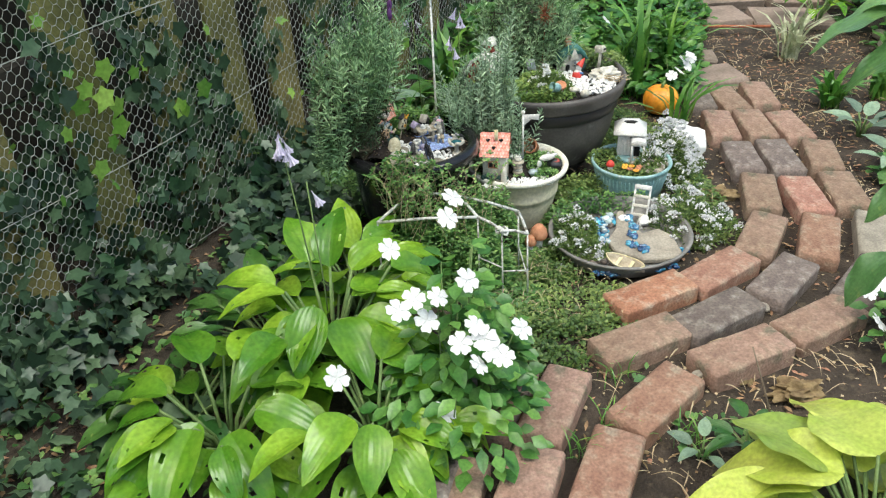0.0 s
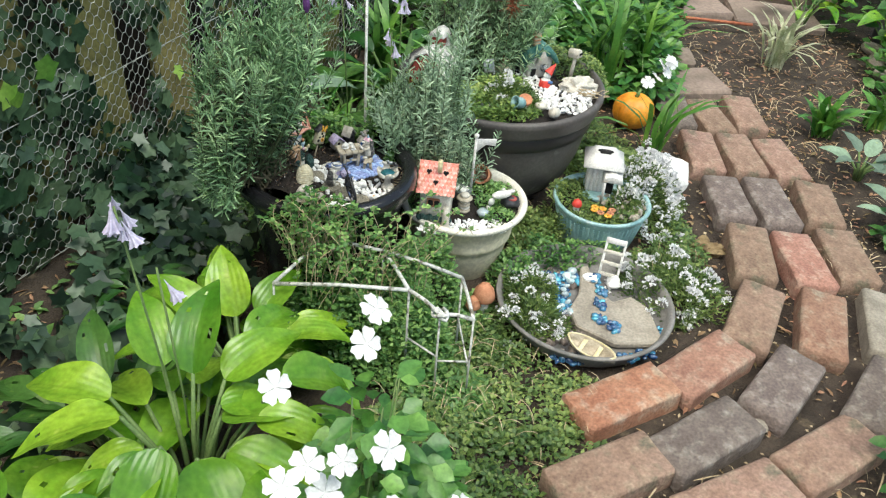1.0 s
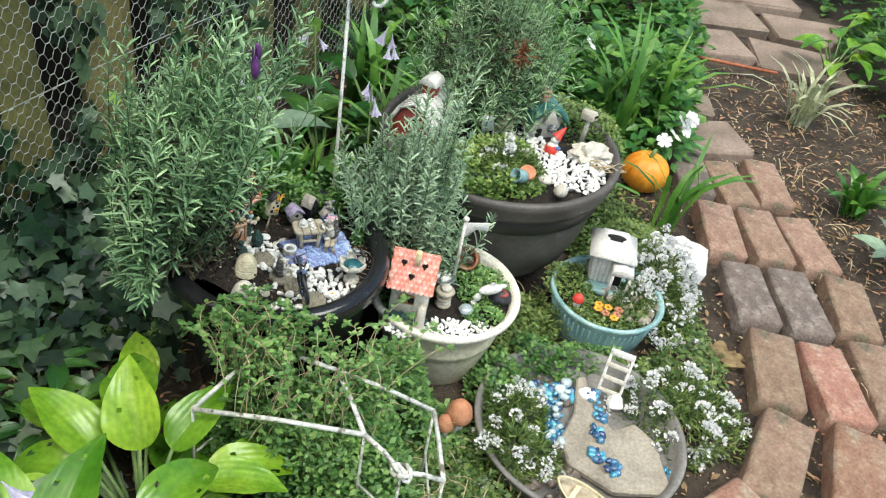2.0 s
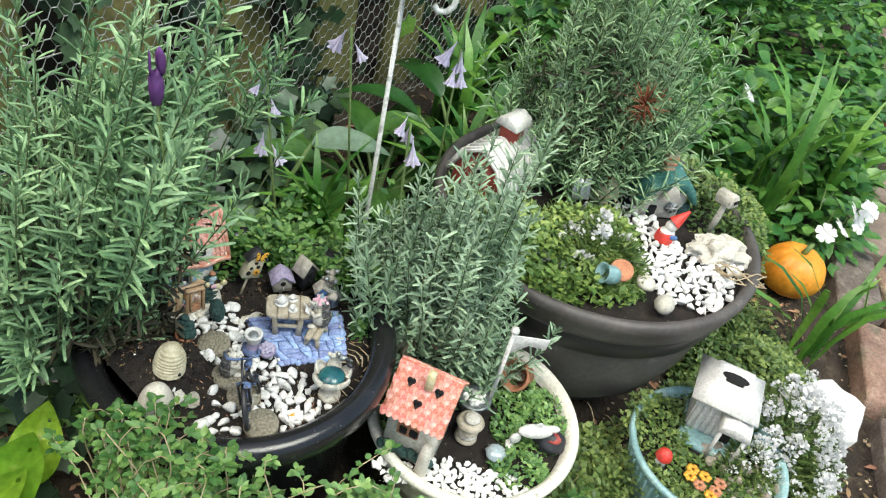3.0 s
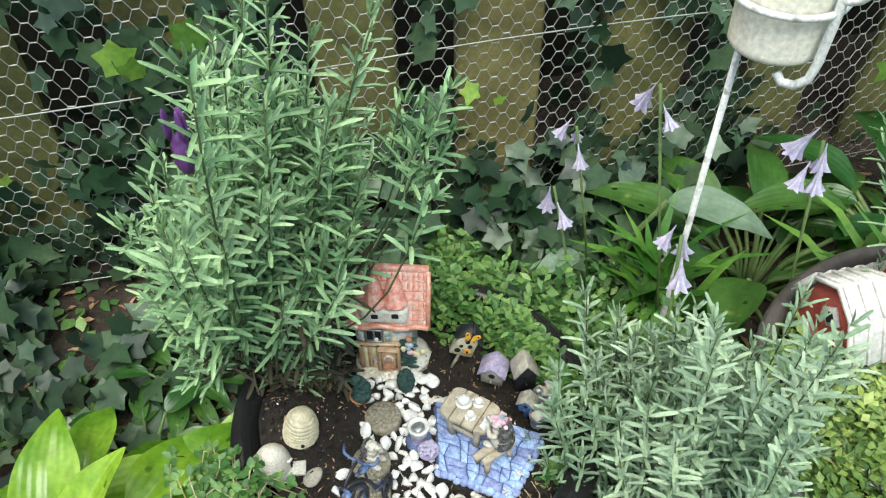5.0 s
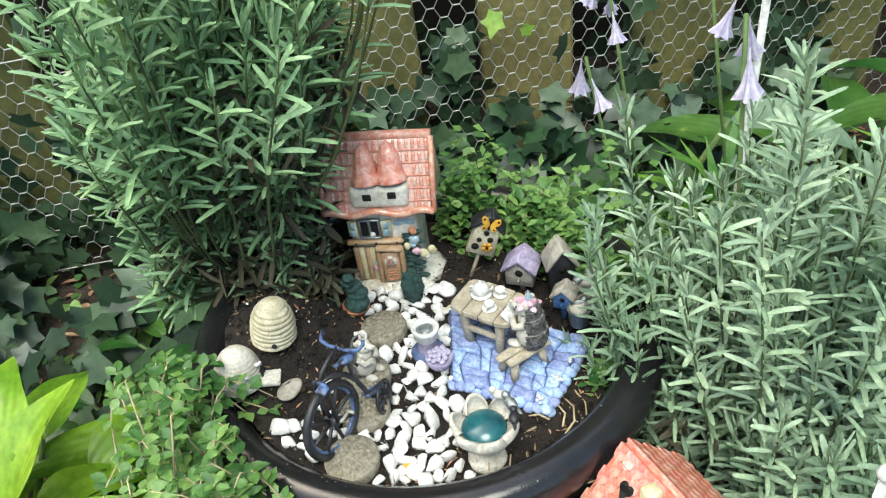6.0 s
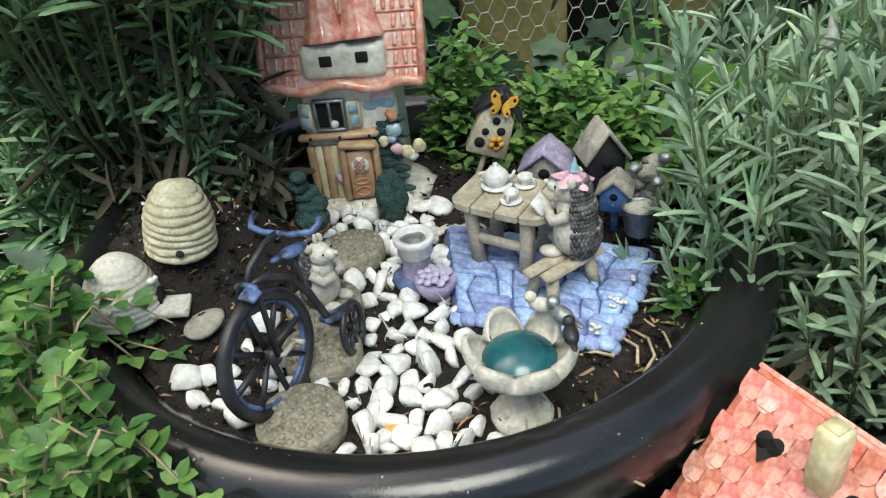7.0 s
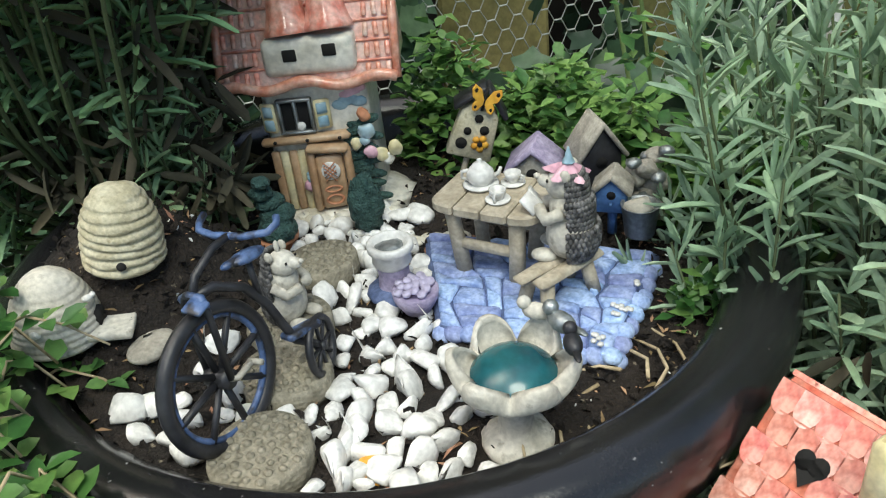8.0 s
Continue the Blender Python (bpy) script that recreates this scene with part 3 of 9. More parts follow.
def build_path():
    path = tagged(new("path"), "curved garden path of worn reclaimed bricks, set loosely in soil", "brick path", kind="structure")
    meshes = brick_meshes()
    R, B, D, O, S = "brick_red", "brick_brown", "brick_dark", "brick_orange", "stone"
    inner = [(0.903, 2.365, 84, B), (0.900, 2.135, 85, D), (0.874, 1.905, 77, B), (0.806, 1.697, 60, B), (0.660, 1.555, 35, R), (0.483, 1.467, 25, O)]
    middle = [(0.897, 2.61, 85, D), (0.990, 2.575, 93, B), (1.003, 2.345, 90, B), (0.998, 2.112, 87, D), (0.985, 1.885, 86, R), (0.940, 1.675, 66, R), (0.792, 1.508, 46, D), (0.604, 1.377, 31, D), (0.424, 1.304, 23, B)]
    outer = [(1.103, 2.60, 87, B), (1.114, 2.345, 92, B), (1.125, 2.12, 78, B), (1.098, 1.905, 82, B), (1.08, 1.68, 70, S), (0.965, 1.478, 48, D), (0.812, 1.352, 29, B), (0.618, 1.255, 24, B), (0.42, 1.132, 43, R), (0.297, 0.955, 68, R)]
    lower = [(0.228, 1.128, 65, B), (0.128, 1.142, 68, B), (0.155, 0.915, 71, B), (0.02, 1.12, 72, D), (0.03, 0.90, 75, B), (-0.02, 0.90, 75, D),
             (0.235, 0.735, 74, R), (0.115, 0.70, 76, B), (0.0, 0.68, 78, D), (0.20, 0.52, 80, B), (0.08, 0.48, 82, R), (-0.04, 0.46, 84, B)]
    rng = random.Random(8)
    for course in (inner, middle, outer, lower):
        for i, (x, y, a, key) in enumerate(course):
            top = 0.043 + rng.uniform(-0.004, 0.007)
            m = pose(x, y, top - 0.031, rng.uniform(-2.5, 2.5), rng.uniform(-2, 2), a + rng.uniform(-1, 1))
            link("brick", meshes[key][i % 3], None, path, m)
    for x, y, sx, sy, a, top in [(1.02, 2.84, 0.19, 0.19, 8, 0.032), (1.0, 3.06, 0.13, 0.17, 80, 0.028), (1.18, 3.56, 0.36, 0.24, 6, 0.035), (1.55, 3.52, 0.34, 0.26, -8, 0.03), (1.3, 3.86, 0.42, 0.26, 4, 0.045), (1.72, 3.82, 0.36, 0.26, -5, 0.04), (1.5, 4.15, 0.5, 0.28, 2, 0.05)]:
        part("slab", box(sx, sy, 0.05, 0.008, jitter=0.004, seed=int(x * 100)), MAT["flag"], path, m=pose(x, y, top - 0.025, 0, 0, a), smooth=False)
    for x, y, r in [(0.575, 1.49, 0.022), (0.86, 1.60, 0.015), (0.72, 1.42, 0.016), (0.52, 1.21, 0.014), (0.69, 1.46, 0.013)]:
        part("chip", ball(r, (0, 0, 0), (1, 0.8, 0.45), 2, 0.25, 40, int(x * 90)), MAT["stone"], path, m=pose(x, y, 0.018, 0, 0, x * 400), smooth=False)
    return path


build_path()


def build_litter():
    chips = Cloud(*OVAL)
    rng = random.Random(12)
    for _ in range(5200):
        zone = rng.random()
        if zone < 0.35:
            x, y = rng.uniform(0.25, 1.3), rng.uniform(0.9, 2.8)
        elif zone < 0.65:
            x, y = rng.uniform(1.1, 2.0), rng.uniform(2.2, 3.4)
        else:
            s, o = rng.uniform(-0.4, 2.0), rng.uniform(0.0, 0.5)
            p = on_fence(s, 0, o); x, y = p.x, p.y
        a = rng.uniform(0, 6.28)
        chips.add((x, y, ground_z(x, y) + rng.uniform(0.001, 0.006)), (math.cos(a), math.sin(a), rng.uniform(-.15, .25)), (rng.uniform(-.4, .4), rng.uniform(-.4, .4), 1),
                  rng.uniform(0.006, 0.03), rng.uniform(0.0012, 0.006))
    tagged(link("leaf_litter", chips.mesh("leaf_litter"), MAT["litter"]), "dry brown leaf litter and bark crumbs on the soil", "leaf litter", kind="stuff")


build_litter()


def build_dry_grass():
    """Straw, thin twigs and crumbs strewn over the bed, the path and its joints."""
    straw, crumbs = Cloud(*STRIP), Cloud(*TINY)
    rng = random.Random(14)
    for _ in range(800):
        x, y = rng.uniform(1.02, 1.75), rng.uniform(1.5, 3.4)
        if rng.random() < 0.25:
            x, y = rng.uniform(0.3, 1.0), rng.uniform(0.95, 1.35)
        a = rng.uniform(0, 6.28)
        straw.add((x, y, ground_z(x, y) + rng.uniform(0.001, 0.012)), (math.cos(a), math.sin(a), rng.uniform(-.05, .15)), (rng.uniform(-.5, .5), rng.uniform(-.5, .5), 1), rng.uniform(0.02, 0.08), rng.uniform(0.0006, 0.0016))
    for _ in range(2600):
        x, y = rng.uniform(0.25, 1.25), rng.uniform(0.95, 3.1)
        a = rng.uniform(0, 6.28)
        L = rng.uniform(0.003, 0.010)
        crumbs.add((x, y, ground_z(x, y) + rng.uniform(0.002, 0.008)), (math.cos(a), math.sin(a), rng.uniform(-.2, .4)), (rng.uniform(-.5, .5), rng.uniform(-.5, .5), 1), L, L * rng.uniform(0.2, 0.6))
    tagged(link("dry_grass", straw.mesh("dry_grass"), MAT["twig"]), "straw-coloured dry grass strewn on the soil", "dry grass", kind="stuff")
    tagged(link("crumbs", crumbs.mesh("crumbs"), MAT["twig"]), "pale crumbs of bark and mortar between the bricks", "litter", kind="stuff")


build_dry_grass()


def build_edging():
    """Dark stepped timber edging with pale stones against it, right of the path."""
    e = tagged(new("edging"), "dark timber edging beside the planted bed", "edging", kind="structure")
    d = Vector((0.30, 0.91, 0)); d.normalize()
    a = math.degrees(math.atan2(d.y, d.x))
    for k in range(3):
        part("edging_board", box(2.2, 0.05, 0.05, 0.004), MAT["edging"], e, m=pose(1.585 + 0.055 * k, 2.35 - 0.015 * k, 0.025 + 0.05 * k, 0, 0, a), smooth=False)
    for i in range(4):
        s = 0.55 + i * 0.12
        part("stone", ball(0.05, (0, 0, 0), (1.15, 0.75, 0.5), 2, 0.2, 18, i), MAT["stone"], e, m=pose(1.535 + d.x * s, 2.35 + d.y * s, 0.018, 0, 0, a + 13 * i), smooth=False)


build_edging()

# ---- the planted pots ----
def soil_a(x, y):
    bump = 0.051 * math.exp(-(((x + 0.110) / 0.045) ** 2 + ((y - 1.730) / 0.045) ** 2))
    return 0.243 + 0.10 * max(0.0, 1.79 - y) * 1.0 + bump


def soil_disc(r, zfun, cx, cy, parent, name="soil", mat="potting", rings=14, seg=48, edge=0.0):
    verts, faces = [], []
    for i in range(rings + 1):
        rr = r * i / rings
        for k in range(seg):
            a = 2 * math.pi * k / seg
            x, y = rr * math.cos(a), rr * math.sin(a)
            z = zfun(cx + x, cy + y) + 0.0025 * noise.noise(Vector((x * 60, y * 60, cx * 9))) + 0.0015 * noise.noise(Vector((x * 150, y * 150, 1)))
            verts.append((x, y, z))
    for i in range(rings):
        for k in range(seg):
            k2 = (k + 1) % seg
            faces.append((i * seg + k, i * seg + k2, (i + 1) * seg + k2, (i + 1) * seg + k))
    return link(name, raw(name, verts, faces), MAT[mat], parent, label="dark crumbly potting soil")


AX, AY = -0.056, 1.822
pot_a = thing("plant_pot", AX, AY, 0, "glossy black round plant pot with a wide rolled rim", "plant pot")
part("body", lathe([(0, 0.0), (0.118, 0.0), (0.124, 0.01), (0.146, 0.215), (0.150, 0.232), (0.164, 0.236), (0.1695, 0.243), (0.1705, 0.256), (0.168, 0.265), (0.160, 0.270), (0.150, 0.2695), (0.143, 0.262), (0.140, 0.245), (0.132, 0.21), (0, 0.2)], 72), MAT["blackpot"], pot_a)
soil_disc(0.1405, soil_a, AX, AY, pot_a)

BX, BY = 0.216, 1.893
pot_b = thing("plant_pot", BX, BY, 0, "cream ribbed planter bowl with a flared chipped rim", "plant pot")
part("body", lathe([(0, 0.0), (0.086, 0.0), (0.090, 0.008), (0.104, 0.07), (0.106, 0.082), (0.110, 0.085), (0.112, 0.096), (0.109, 0.100), (0.116, 0.128), (0.120, 0.142)], 64), MAT["cream"], pot_b)
part("rim", lathe([(0.120, 0.142), (0.130, 0.147), (0.1365, 0.152), (0.138, 0.158), (0.135, 0.163), (0.127, 0.162), (0.121, 0.154), (0.116, 0.135)], 72), MAT["creamrim"], pot_b, "chipped off-white rim")
soil_disc(0.119, lambda x, y: 0.146, BX, BY, pot_b)
pot_b.scale = (0.965, 0.965, 1.0)

CX, CY = 0.312, 2.215
pot_c = thing("plant_pot", CX, CY, 0, "large dark grey barrel-shaped planter with a banded rim", "plant pot")
part("body", lathe([(0, 0.0), (0.122, 0.0), (0.124, 0.036), (0.148, 0.040), (0.156, 0.048), (0.184, 0.085), (0.203, 0.14), (0.213, 0.20), (0.216, 0.222)], 72), MAT["greypot"], pot_c)
part("band", lathe([(0.2165, 0.205), (0.2195, 0.208), (0.223, 0.236), (0.221, 0.239), (0.214, 0.239), (0.214, 0.205)], 72), MAT["greypot_dark"], pot_c, "black recessed band")
part("base_ring", lathe([(0.146, 0.041), (0.155, 0.043), (0.163, 0.056), (0.160, 0.058)], 72), MAT["greypot_dark"], pot_c)
part("rim", lathe([(0.220, 0.239), (0.229, 0.242), (0.2325, 0.250), (0.234, 0.262), (0.238, 0.270), (0.239, 0.280), (0.234, 0.286), (0.226, 0.284), (0.221, 0.272), (0.218, 0.245)], 72), MAT["greypot"], pot_c)
soil_disc(0.219, lambda x, y: 0.268 + 0.02 * math.exp(-((x - 0.28) ** 2 + (y - 2.28) ** 2) / 0.008), CX, CY, pot_c)

DX, DY = 0.538, 1.992
pot_d = thing("plant_pot", DX, DY, 0, "low teal glazed ribbed bowl", "plant pot")
part("body", lathe([(0, 0.0), (0.088, 0.0), (0.094, 0.008), (0.106, 0.05), (0.112, 0.085), (0.120, 0.098), (0.124, 0.104), (0.121, 0.109), (0.113, 0.106), (0.108, 0.09), (0, 0.08)], 64), MAT["teal"], pot_d)
for k in range(56):
    a = 2 * math.pi * k / 56
    part("rib", box(0.004, 0.004, 0.068, 0.0012, turn=pose(0, 0, 0, 0, 14, 0)), MAT["teal"], pot_d, m=pose(0.1045 * math.cos(a), 0.1045 * math.sin(a), 0.052, 0, 0, math.degrees(a)))
soil_disc(0.111, lambda x, y: 0.094, DX, DY, pot_d)
pot_d.scale = (0.89, 0.89, 1.0)

EX, EY = 0.458, 1.713
saucer = thing("saucer", EX, EY, 0.012, "grey plastic saucer set on the soil as a miniature pond", "plant saucer")
part("dish", lathe([(0, 0.0), (0.150, 0.0), (0.160, 0.004), (0.168, 0.026), (0.175, 0.034), (0.178, 0.038), (0.176, 0.042), (0.169, 0.040), (0.163, 0.030), (0.156, 0.010), (0, 0.007)], 72), MAT["saucer"], saucer)


# ---- miniature garden in the black pot ----
def skep(x, y, z):
    t = thing("beehive", x, y, z, "miniature straw-coloured woven skep beehive on the soil", "miniature beehive")
    prof = [(0, 0.0), (0.0150, 0.0)]
    for i in range(9):
        for f in (0.0, 0.18, 0.4, 0.6, 0.82):
            zz = 0.0405 * (i + f) / 9
            u = zz / 0.042
            r = 0.0176 * math.sqrt(max(0.0, 1 - u ** 3.4)) * (1 - 0.04 * u)
            prof.append((r * (0.925 + 0.085 * math.sin(math.pi * f) ** 0.6), zz + 0.0003))
    prof += [(0.004, 0.0414), (0, 0.0418)]
    coil = lathe(prof, 44, 0.0)
    for v in coil.verts:
        a = math.atan2(v.co.y, v.co.x)
        v.co.z += 0.0007 * math.sin(a * 2 + v.co.z * 300) + 0.0005 * noise.noise(v.co * 260)
        v.co.xy *= 1 + 0.03 * noise.noise(v.co * 330)
    part("body", coil, MAT["straw"], t, "coiled rope-like bands")
    part("entrance", ball(0.0022, (0.0135, -0.0105, 0.0072), (1, 1, 1), 2), MAT["hole"], t, "dark round entrance")
    return t


hive = skep(-0.0885, 1.7215, soil_a(-0.0885, 1.7215) - 0.002)
hive.rotation_euler = (radians(-7), radians(6), radians(12))
hive.scale = (0.88, 0.88, 0.78)


def dome_hive(x, y, z):
    t = thing("beehive", x, y, z, "miniature pale domed beehive with a landing board", "miniature beehive", rz=58, ry=6)
    prof = [(0, 0)]
    for i in range(61):
        u = i / 60
        r = 0.0185 * math.sqrt(max(0.0, 1 - u ** 2.0))
        prof.append((r * (0.98 + 0.034 * abs(math.sin(u * 34.5))), 0.031 * u))
    part("body", lathe(prof, 40), MAT["resin"], t, "ridged off-white dome")
    part("landing_board", box(0.020, 0.024, 0.0035, 0.0008, at=(0.021, 0, 0.004)), MAT["resin"], t)
    part("doorway", prism([(-0.004, 0), (0.004, 0), (0.004, 0.006), (0.002, 0.009), (-0.002, 0.009), (-0.004, 0.006)], 0.004), MAT["hole"], t, "dark arched doorway", m=pose(0.0165, 0, 0.004, 0, -14, 90))
    for a, h in ((-60, 0.016), (-100, 0.012), (-20, 0.020)):
        part("bee", join(ball(0.0017, (0, 0, 0), (1.6, 1, 1), 1), ball(0.0014, (0.0022, 0, 0.0006), (1, 1, 1), 1)), MAT["white"], t, m=pose(0.0172 * math.cos(radians(a)), 0.0172 * math.sin(radians(a)), h, 0, 0, a + 60))
    return t


dome_hive(-0.0855, 1.6895, soil_a(-0.0855, 1.6895) + 0.001).scale = (0.90, 0.90, 0.92)


def stepping_stone(x, y, r=0.0172, tilt=0.0):
    z = soil_a(x, y)
    t = thing("stepping_stone", x, y, z, "round grey-brown pebbled stepping stone on the soil", "stepping stone", rz=x * 900, group="stepping stones", rx=tilt)
    part("disc", lathe([(0, -0.002), (r * 0.97, -0.002), (r, 0.001), (r, 0.0068), (r * 0.96, 0.0082), (0, 0.0084)], 40), MAT["stepstone"], t)
    rng = random.Random(int(abs(x) * 1000))
    bms = []
    for i in range(46):
        rr = r * 0.9 * math.sqrt((i + 0.5) / 46)
        a = i * 2.39996
        bms.append(ball(0.0017 * rng.uniform(0.8, 1.15), (rr * math.cos(a), rr * math.sin(a), 0.0083), (1.15, 1, 0.6), 1))
    tagged(part("pebbled_top", join(*bms), MAT["stepstone"], t, "small pebbles set in the top"), kind="stuff")
    return t


for sx, sy, st in ((0.010, 1.7165, 3), (-0.020, 1.7440, -2), (-0.0440, 1.7615, 2), (-0.077, 1.798, 4)):
    stepping_stone(sx, sy, tilt=st)


def chip(r, rng):
    """Angular broken stone: the hull of a few points on a flattened ball."""
    b = bmesh.new()
    for _ in range(12):
        d = unit(rng)
        b.verts.new((d.x * r * rng.uniform(0.8, 1.15), d.y * r * 0.78 * rng.uniform(0.8, 1.1), d.z * r * 0.62))
    h = bmesh.ops.convex_hull(b, input=b.verts)
    bmesh.ops.delete(b, geom=[e for e in h["geom_interior"] if isinstance(e, bmesh.types.BMVert)], context="VERTS")
    bmesh.ops.recalc_face_normals(b, faces=b.faces)
    bmesh.ops.bevel(b, geom=list(b.edges), offset=r * 0.07, segments=1, affect="EDGES")
    return b


def river_chip(r, rng):
    """Tumbled marble piece: a broken hull with its corners worn round."""
    b = chip(r, rng)
    for _ in range(1):
        bmesh.ops.smooth_vert(b, verts=b.verts, factor=0.28, use_axis_x=True, use_axis_y=True, use_axis_z=True)
    bmesh.ops.scale(b, vec=(1.06, 1.06, 1.10), verts=b.verts)
    for f in b.faces:
        f.smooth = True
    return b


def pebbles():
    """Loose marble pieces along the little path, each one its own stone."""
    rng = random.Random(21)
    shapes = []
    for k in range(9):
        me = bpy.data.meshes.new("pebble")
        b = river_chip(0.0080 * (1 + 0.08 * (k % 3)), rng)
        b.to_mesh(me); b.free()
        me.materials.append(MAT["pebble"])
        shapes.append(me)
    placed = []
    stones = [(0.010, 1.7165), (-0.020, 1.7440), (-0.0440, 1.7615), (-0.077, 1.798)]
    tries = 0
    while len(placed) < 175 and tries < 9000:
        tries += 1
        u = rng.random()
        if u < 0.62:
            x, y = rng.gauss(0.019, 0.017), rng.gauss(1.748, 0.016)
        elif u < 0.93:
            f = rng.random()
            x, y = -0.026 - 0.070 * f + rng.gauss(0, 0.010), 1.786 + 0.040 * f + rng.gauss(0, 0.010)
        else:
            x, y = rng.gauss(-0.008, 0.014), rng.gauss(1.691, 0.006)
        if math.hypot(x - AX, y - AY) > 0.134 or any(math.hypot(x - a, y - b) < 0.0195 for a, b in stones) or math.hypot(x - 0.0555, y - 1.784) < 0.016 or math.hypot(x + 0.036, y - 1.812) < 0.014:
            continue
        if any(math.hypot(x - a, y - b) < 0.0080 for a, b in placed):
            continue
        placed.append((x, y))
        s = rng.uniform(0.62, 1.2)
        ob = link("pebble", shapes[len(placed) % 9], None, None, pose(x, y, soil_a(x, y) + 0.0030 * s, rng.uniform(-30, 30), rng.uniform(-30, 30), rng.uniform(0, 360)) @ Matrix.Diagonal((s, s, s, 1)))
        tagged(ob, "white marble pebble on dark soil", "pebble", "white chips in the black pot")


pebbles()


def penny_farthing(x, y, z):
    t = thing("bicycle", x, y, z, "miniature blue and black high-wheel bicycle standing among pebbles", "miniature bicycle", rz=100, rx=-8, ry=2)
    R = 0.0258
    turn = pose(0, 0, 0, 0, 0, 13)
    fw = part("front_wheel", ring_tube(R - 0.0026, 0.0026, 48, 8), MAT["black"], t, m=pose(0, 0, R, 0, 0, 13))
    for k in range(8):
        a = math.pi * k / 4 + 0.2
        part("spoke", tube([(0.003 * math.cos(a), 0, 0.003 * math.sin(a)), ((R - 0.003) * math.cos(a), 0, (R - 0.003) * math.sin(a))], 0.0013, 6), MAT["black"], fw)
    part("hub", tube([(0, -0.0045, 0), (0, -0.003, 0), (0, 0.003, 0), (0, 0.0045, 0)], 0.0034, 12), MAT["black"], fw)
    part("rim", ring_tube(R - 0.0054, 0.0012, 44, 6), MAT["bikeblue"], fw, "worn blue inner rim")
    part("crank", join(tube([(0, -0.004, 0), (0.001, -0.0065, 0), (0.009, -0.0065, 0.001)], 0.0011, 6), tube([(0.009, -0.0050, 0.001), (0.0092, -0.0105, 0.001)], 0.0011, 6)), MAT["greyresin"], fw, "bare metal pedal crank")
    r = 0.0120
    rw = part("rear_wheel", ring_tube(r - 0.0015, 0.0015, 32, 6), MAT["black"], t, m=pose(0.0405, 0, r + 0.0012, 0, 0, 28))
    for k in range(8):
        a = math.pi * k / 4
        part("spoke", tube([(0, 0, 0), ((r - 0.002) * math.cos(a), 0, (r - 0.002) * math.sin(a))], 0.0008, 4), MAT["black"], rw)
    part("hub", tube([(0, -0.002, 0), (0, 0.002, 0)], 0.0018, 8), MAT["black"], rw)
    top = 2 * R
    part("fork", join(*[tube([(0, q * 0.0048, R), (0, q * 0.0048, top - 0.001), (0, q * 0.003, top + 0.0035), (0, 0, top + 0.004)], 0.0013, 6) for q in (-1, 1)]), MAT["black"], t, m=turn)
    part("frame", tube([(0.0, 0, top + 0.0035), (0.008, 0, top + 0.0035), (0.018, 0, top - 0.002), (0.0245, 0, top - 0.012), (0.028, 0, top - 0.022), (0.031, 0, 0.0215), (0.036, 0, 0.0175), (0.0405, 0, r + 0.001)], 0.0017, 7), MAT["black"], t)
    part("crown_plate", box(0.0060, 0.0070, 0.0014, 0.0005, at=(-0.0030, -0.0040, top + 0.0026), turn=pose(0, 0, 0, 14, -16, 0)), MAT["bikeblue"], t, "blue painted foot plate", m=turn)
    part("crown_arch", tube([(-0.001, -0.0058, top + 0.001), (0, -0.004, top + 0.0038), (0, 0.001, top + 0.0046), (0.001, 0.0055, top + 0.0022)], 0.0015, 7), MAT["bikeblue"], t, "blue fork crown", m=turn)
    seat_z = top + 0.0035
    part("saddle", join(ball(0.0058, (0.0225, 0, seat_z + 0.0035), (1.25, 0.70, 0.36), 2), ball(0.0030, (0.0165, 0, seat_z + 0.0038), (1.4, 0.6, 0.5), 2)), MAT["bikeblue"], t, "blue saddle")
    part("seat_post", tube([(0.0230, 0, top - 0.0095), (0.0225, 0, seat_z + 0.003)], 0.0012, 6), MAT["black"], t)
    part("rear_step", box(0.0150, 0.0062, 0.0026, 0.0007, at=(0.0345, 0, 0.0235), turn=pose(0, 0, 0, 0, 6, 0)), MAT["bikeblue"], t, "blue mounting step")
    hz, hx = top + 0.0150, 0.0220
    bar = [(hx + 0.0075, -0.0155, hz + 0.0030), (hx + 0.0055, -0.0165, hz + 0.0012), (hx + 0.0015, -0.0155, hz), (hx, -0.006, hz - 0.001), (hx, 0.006, hz - 0.001), (hx + 0.0015, 0.0135, hz), (hx + 0.005, 0.0160, hz + 0.0012), (hx + 0.0085, 0.0165, hz + 0.0026)]
    part("handlebar", tube(bar, 0.0013, 7), MAT["bikeblue"], t, m=turn)
    part("steering_stem", tube([(0, 0, top + 0.003), (0.004, 0, top + 0.009), (0.014, 0, hz - 0.0015), (hx, 0, hz - 0.001)], 0.0014, 7), MAT["black"], t, m=turn)
    return t


penny_farthing(-0.0030, 1.7165, 0.2525)


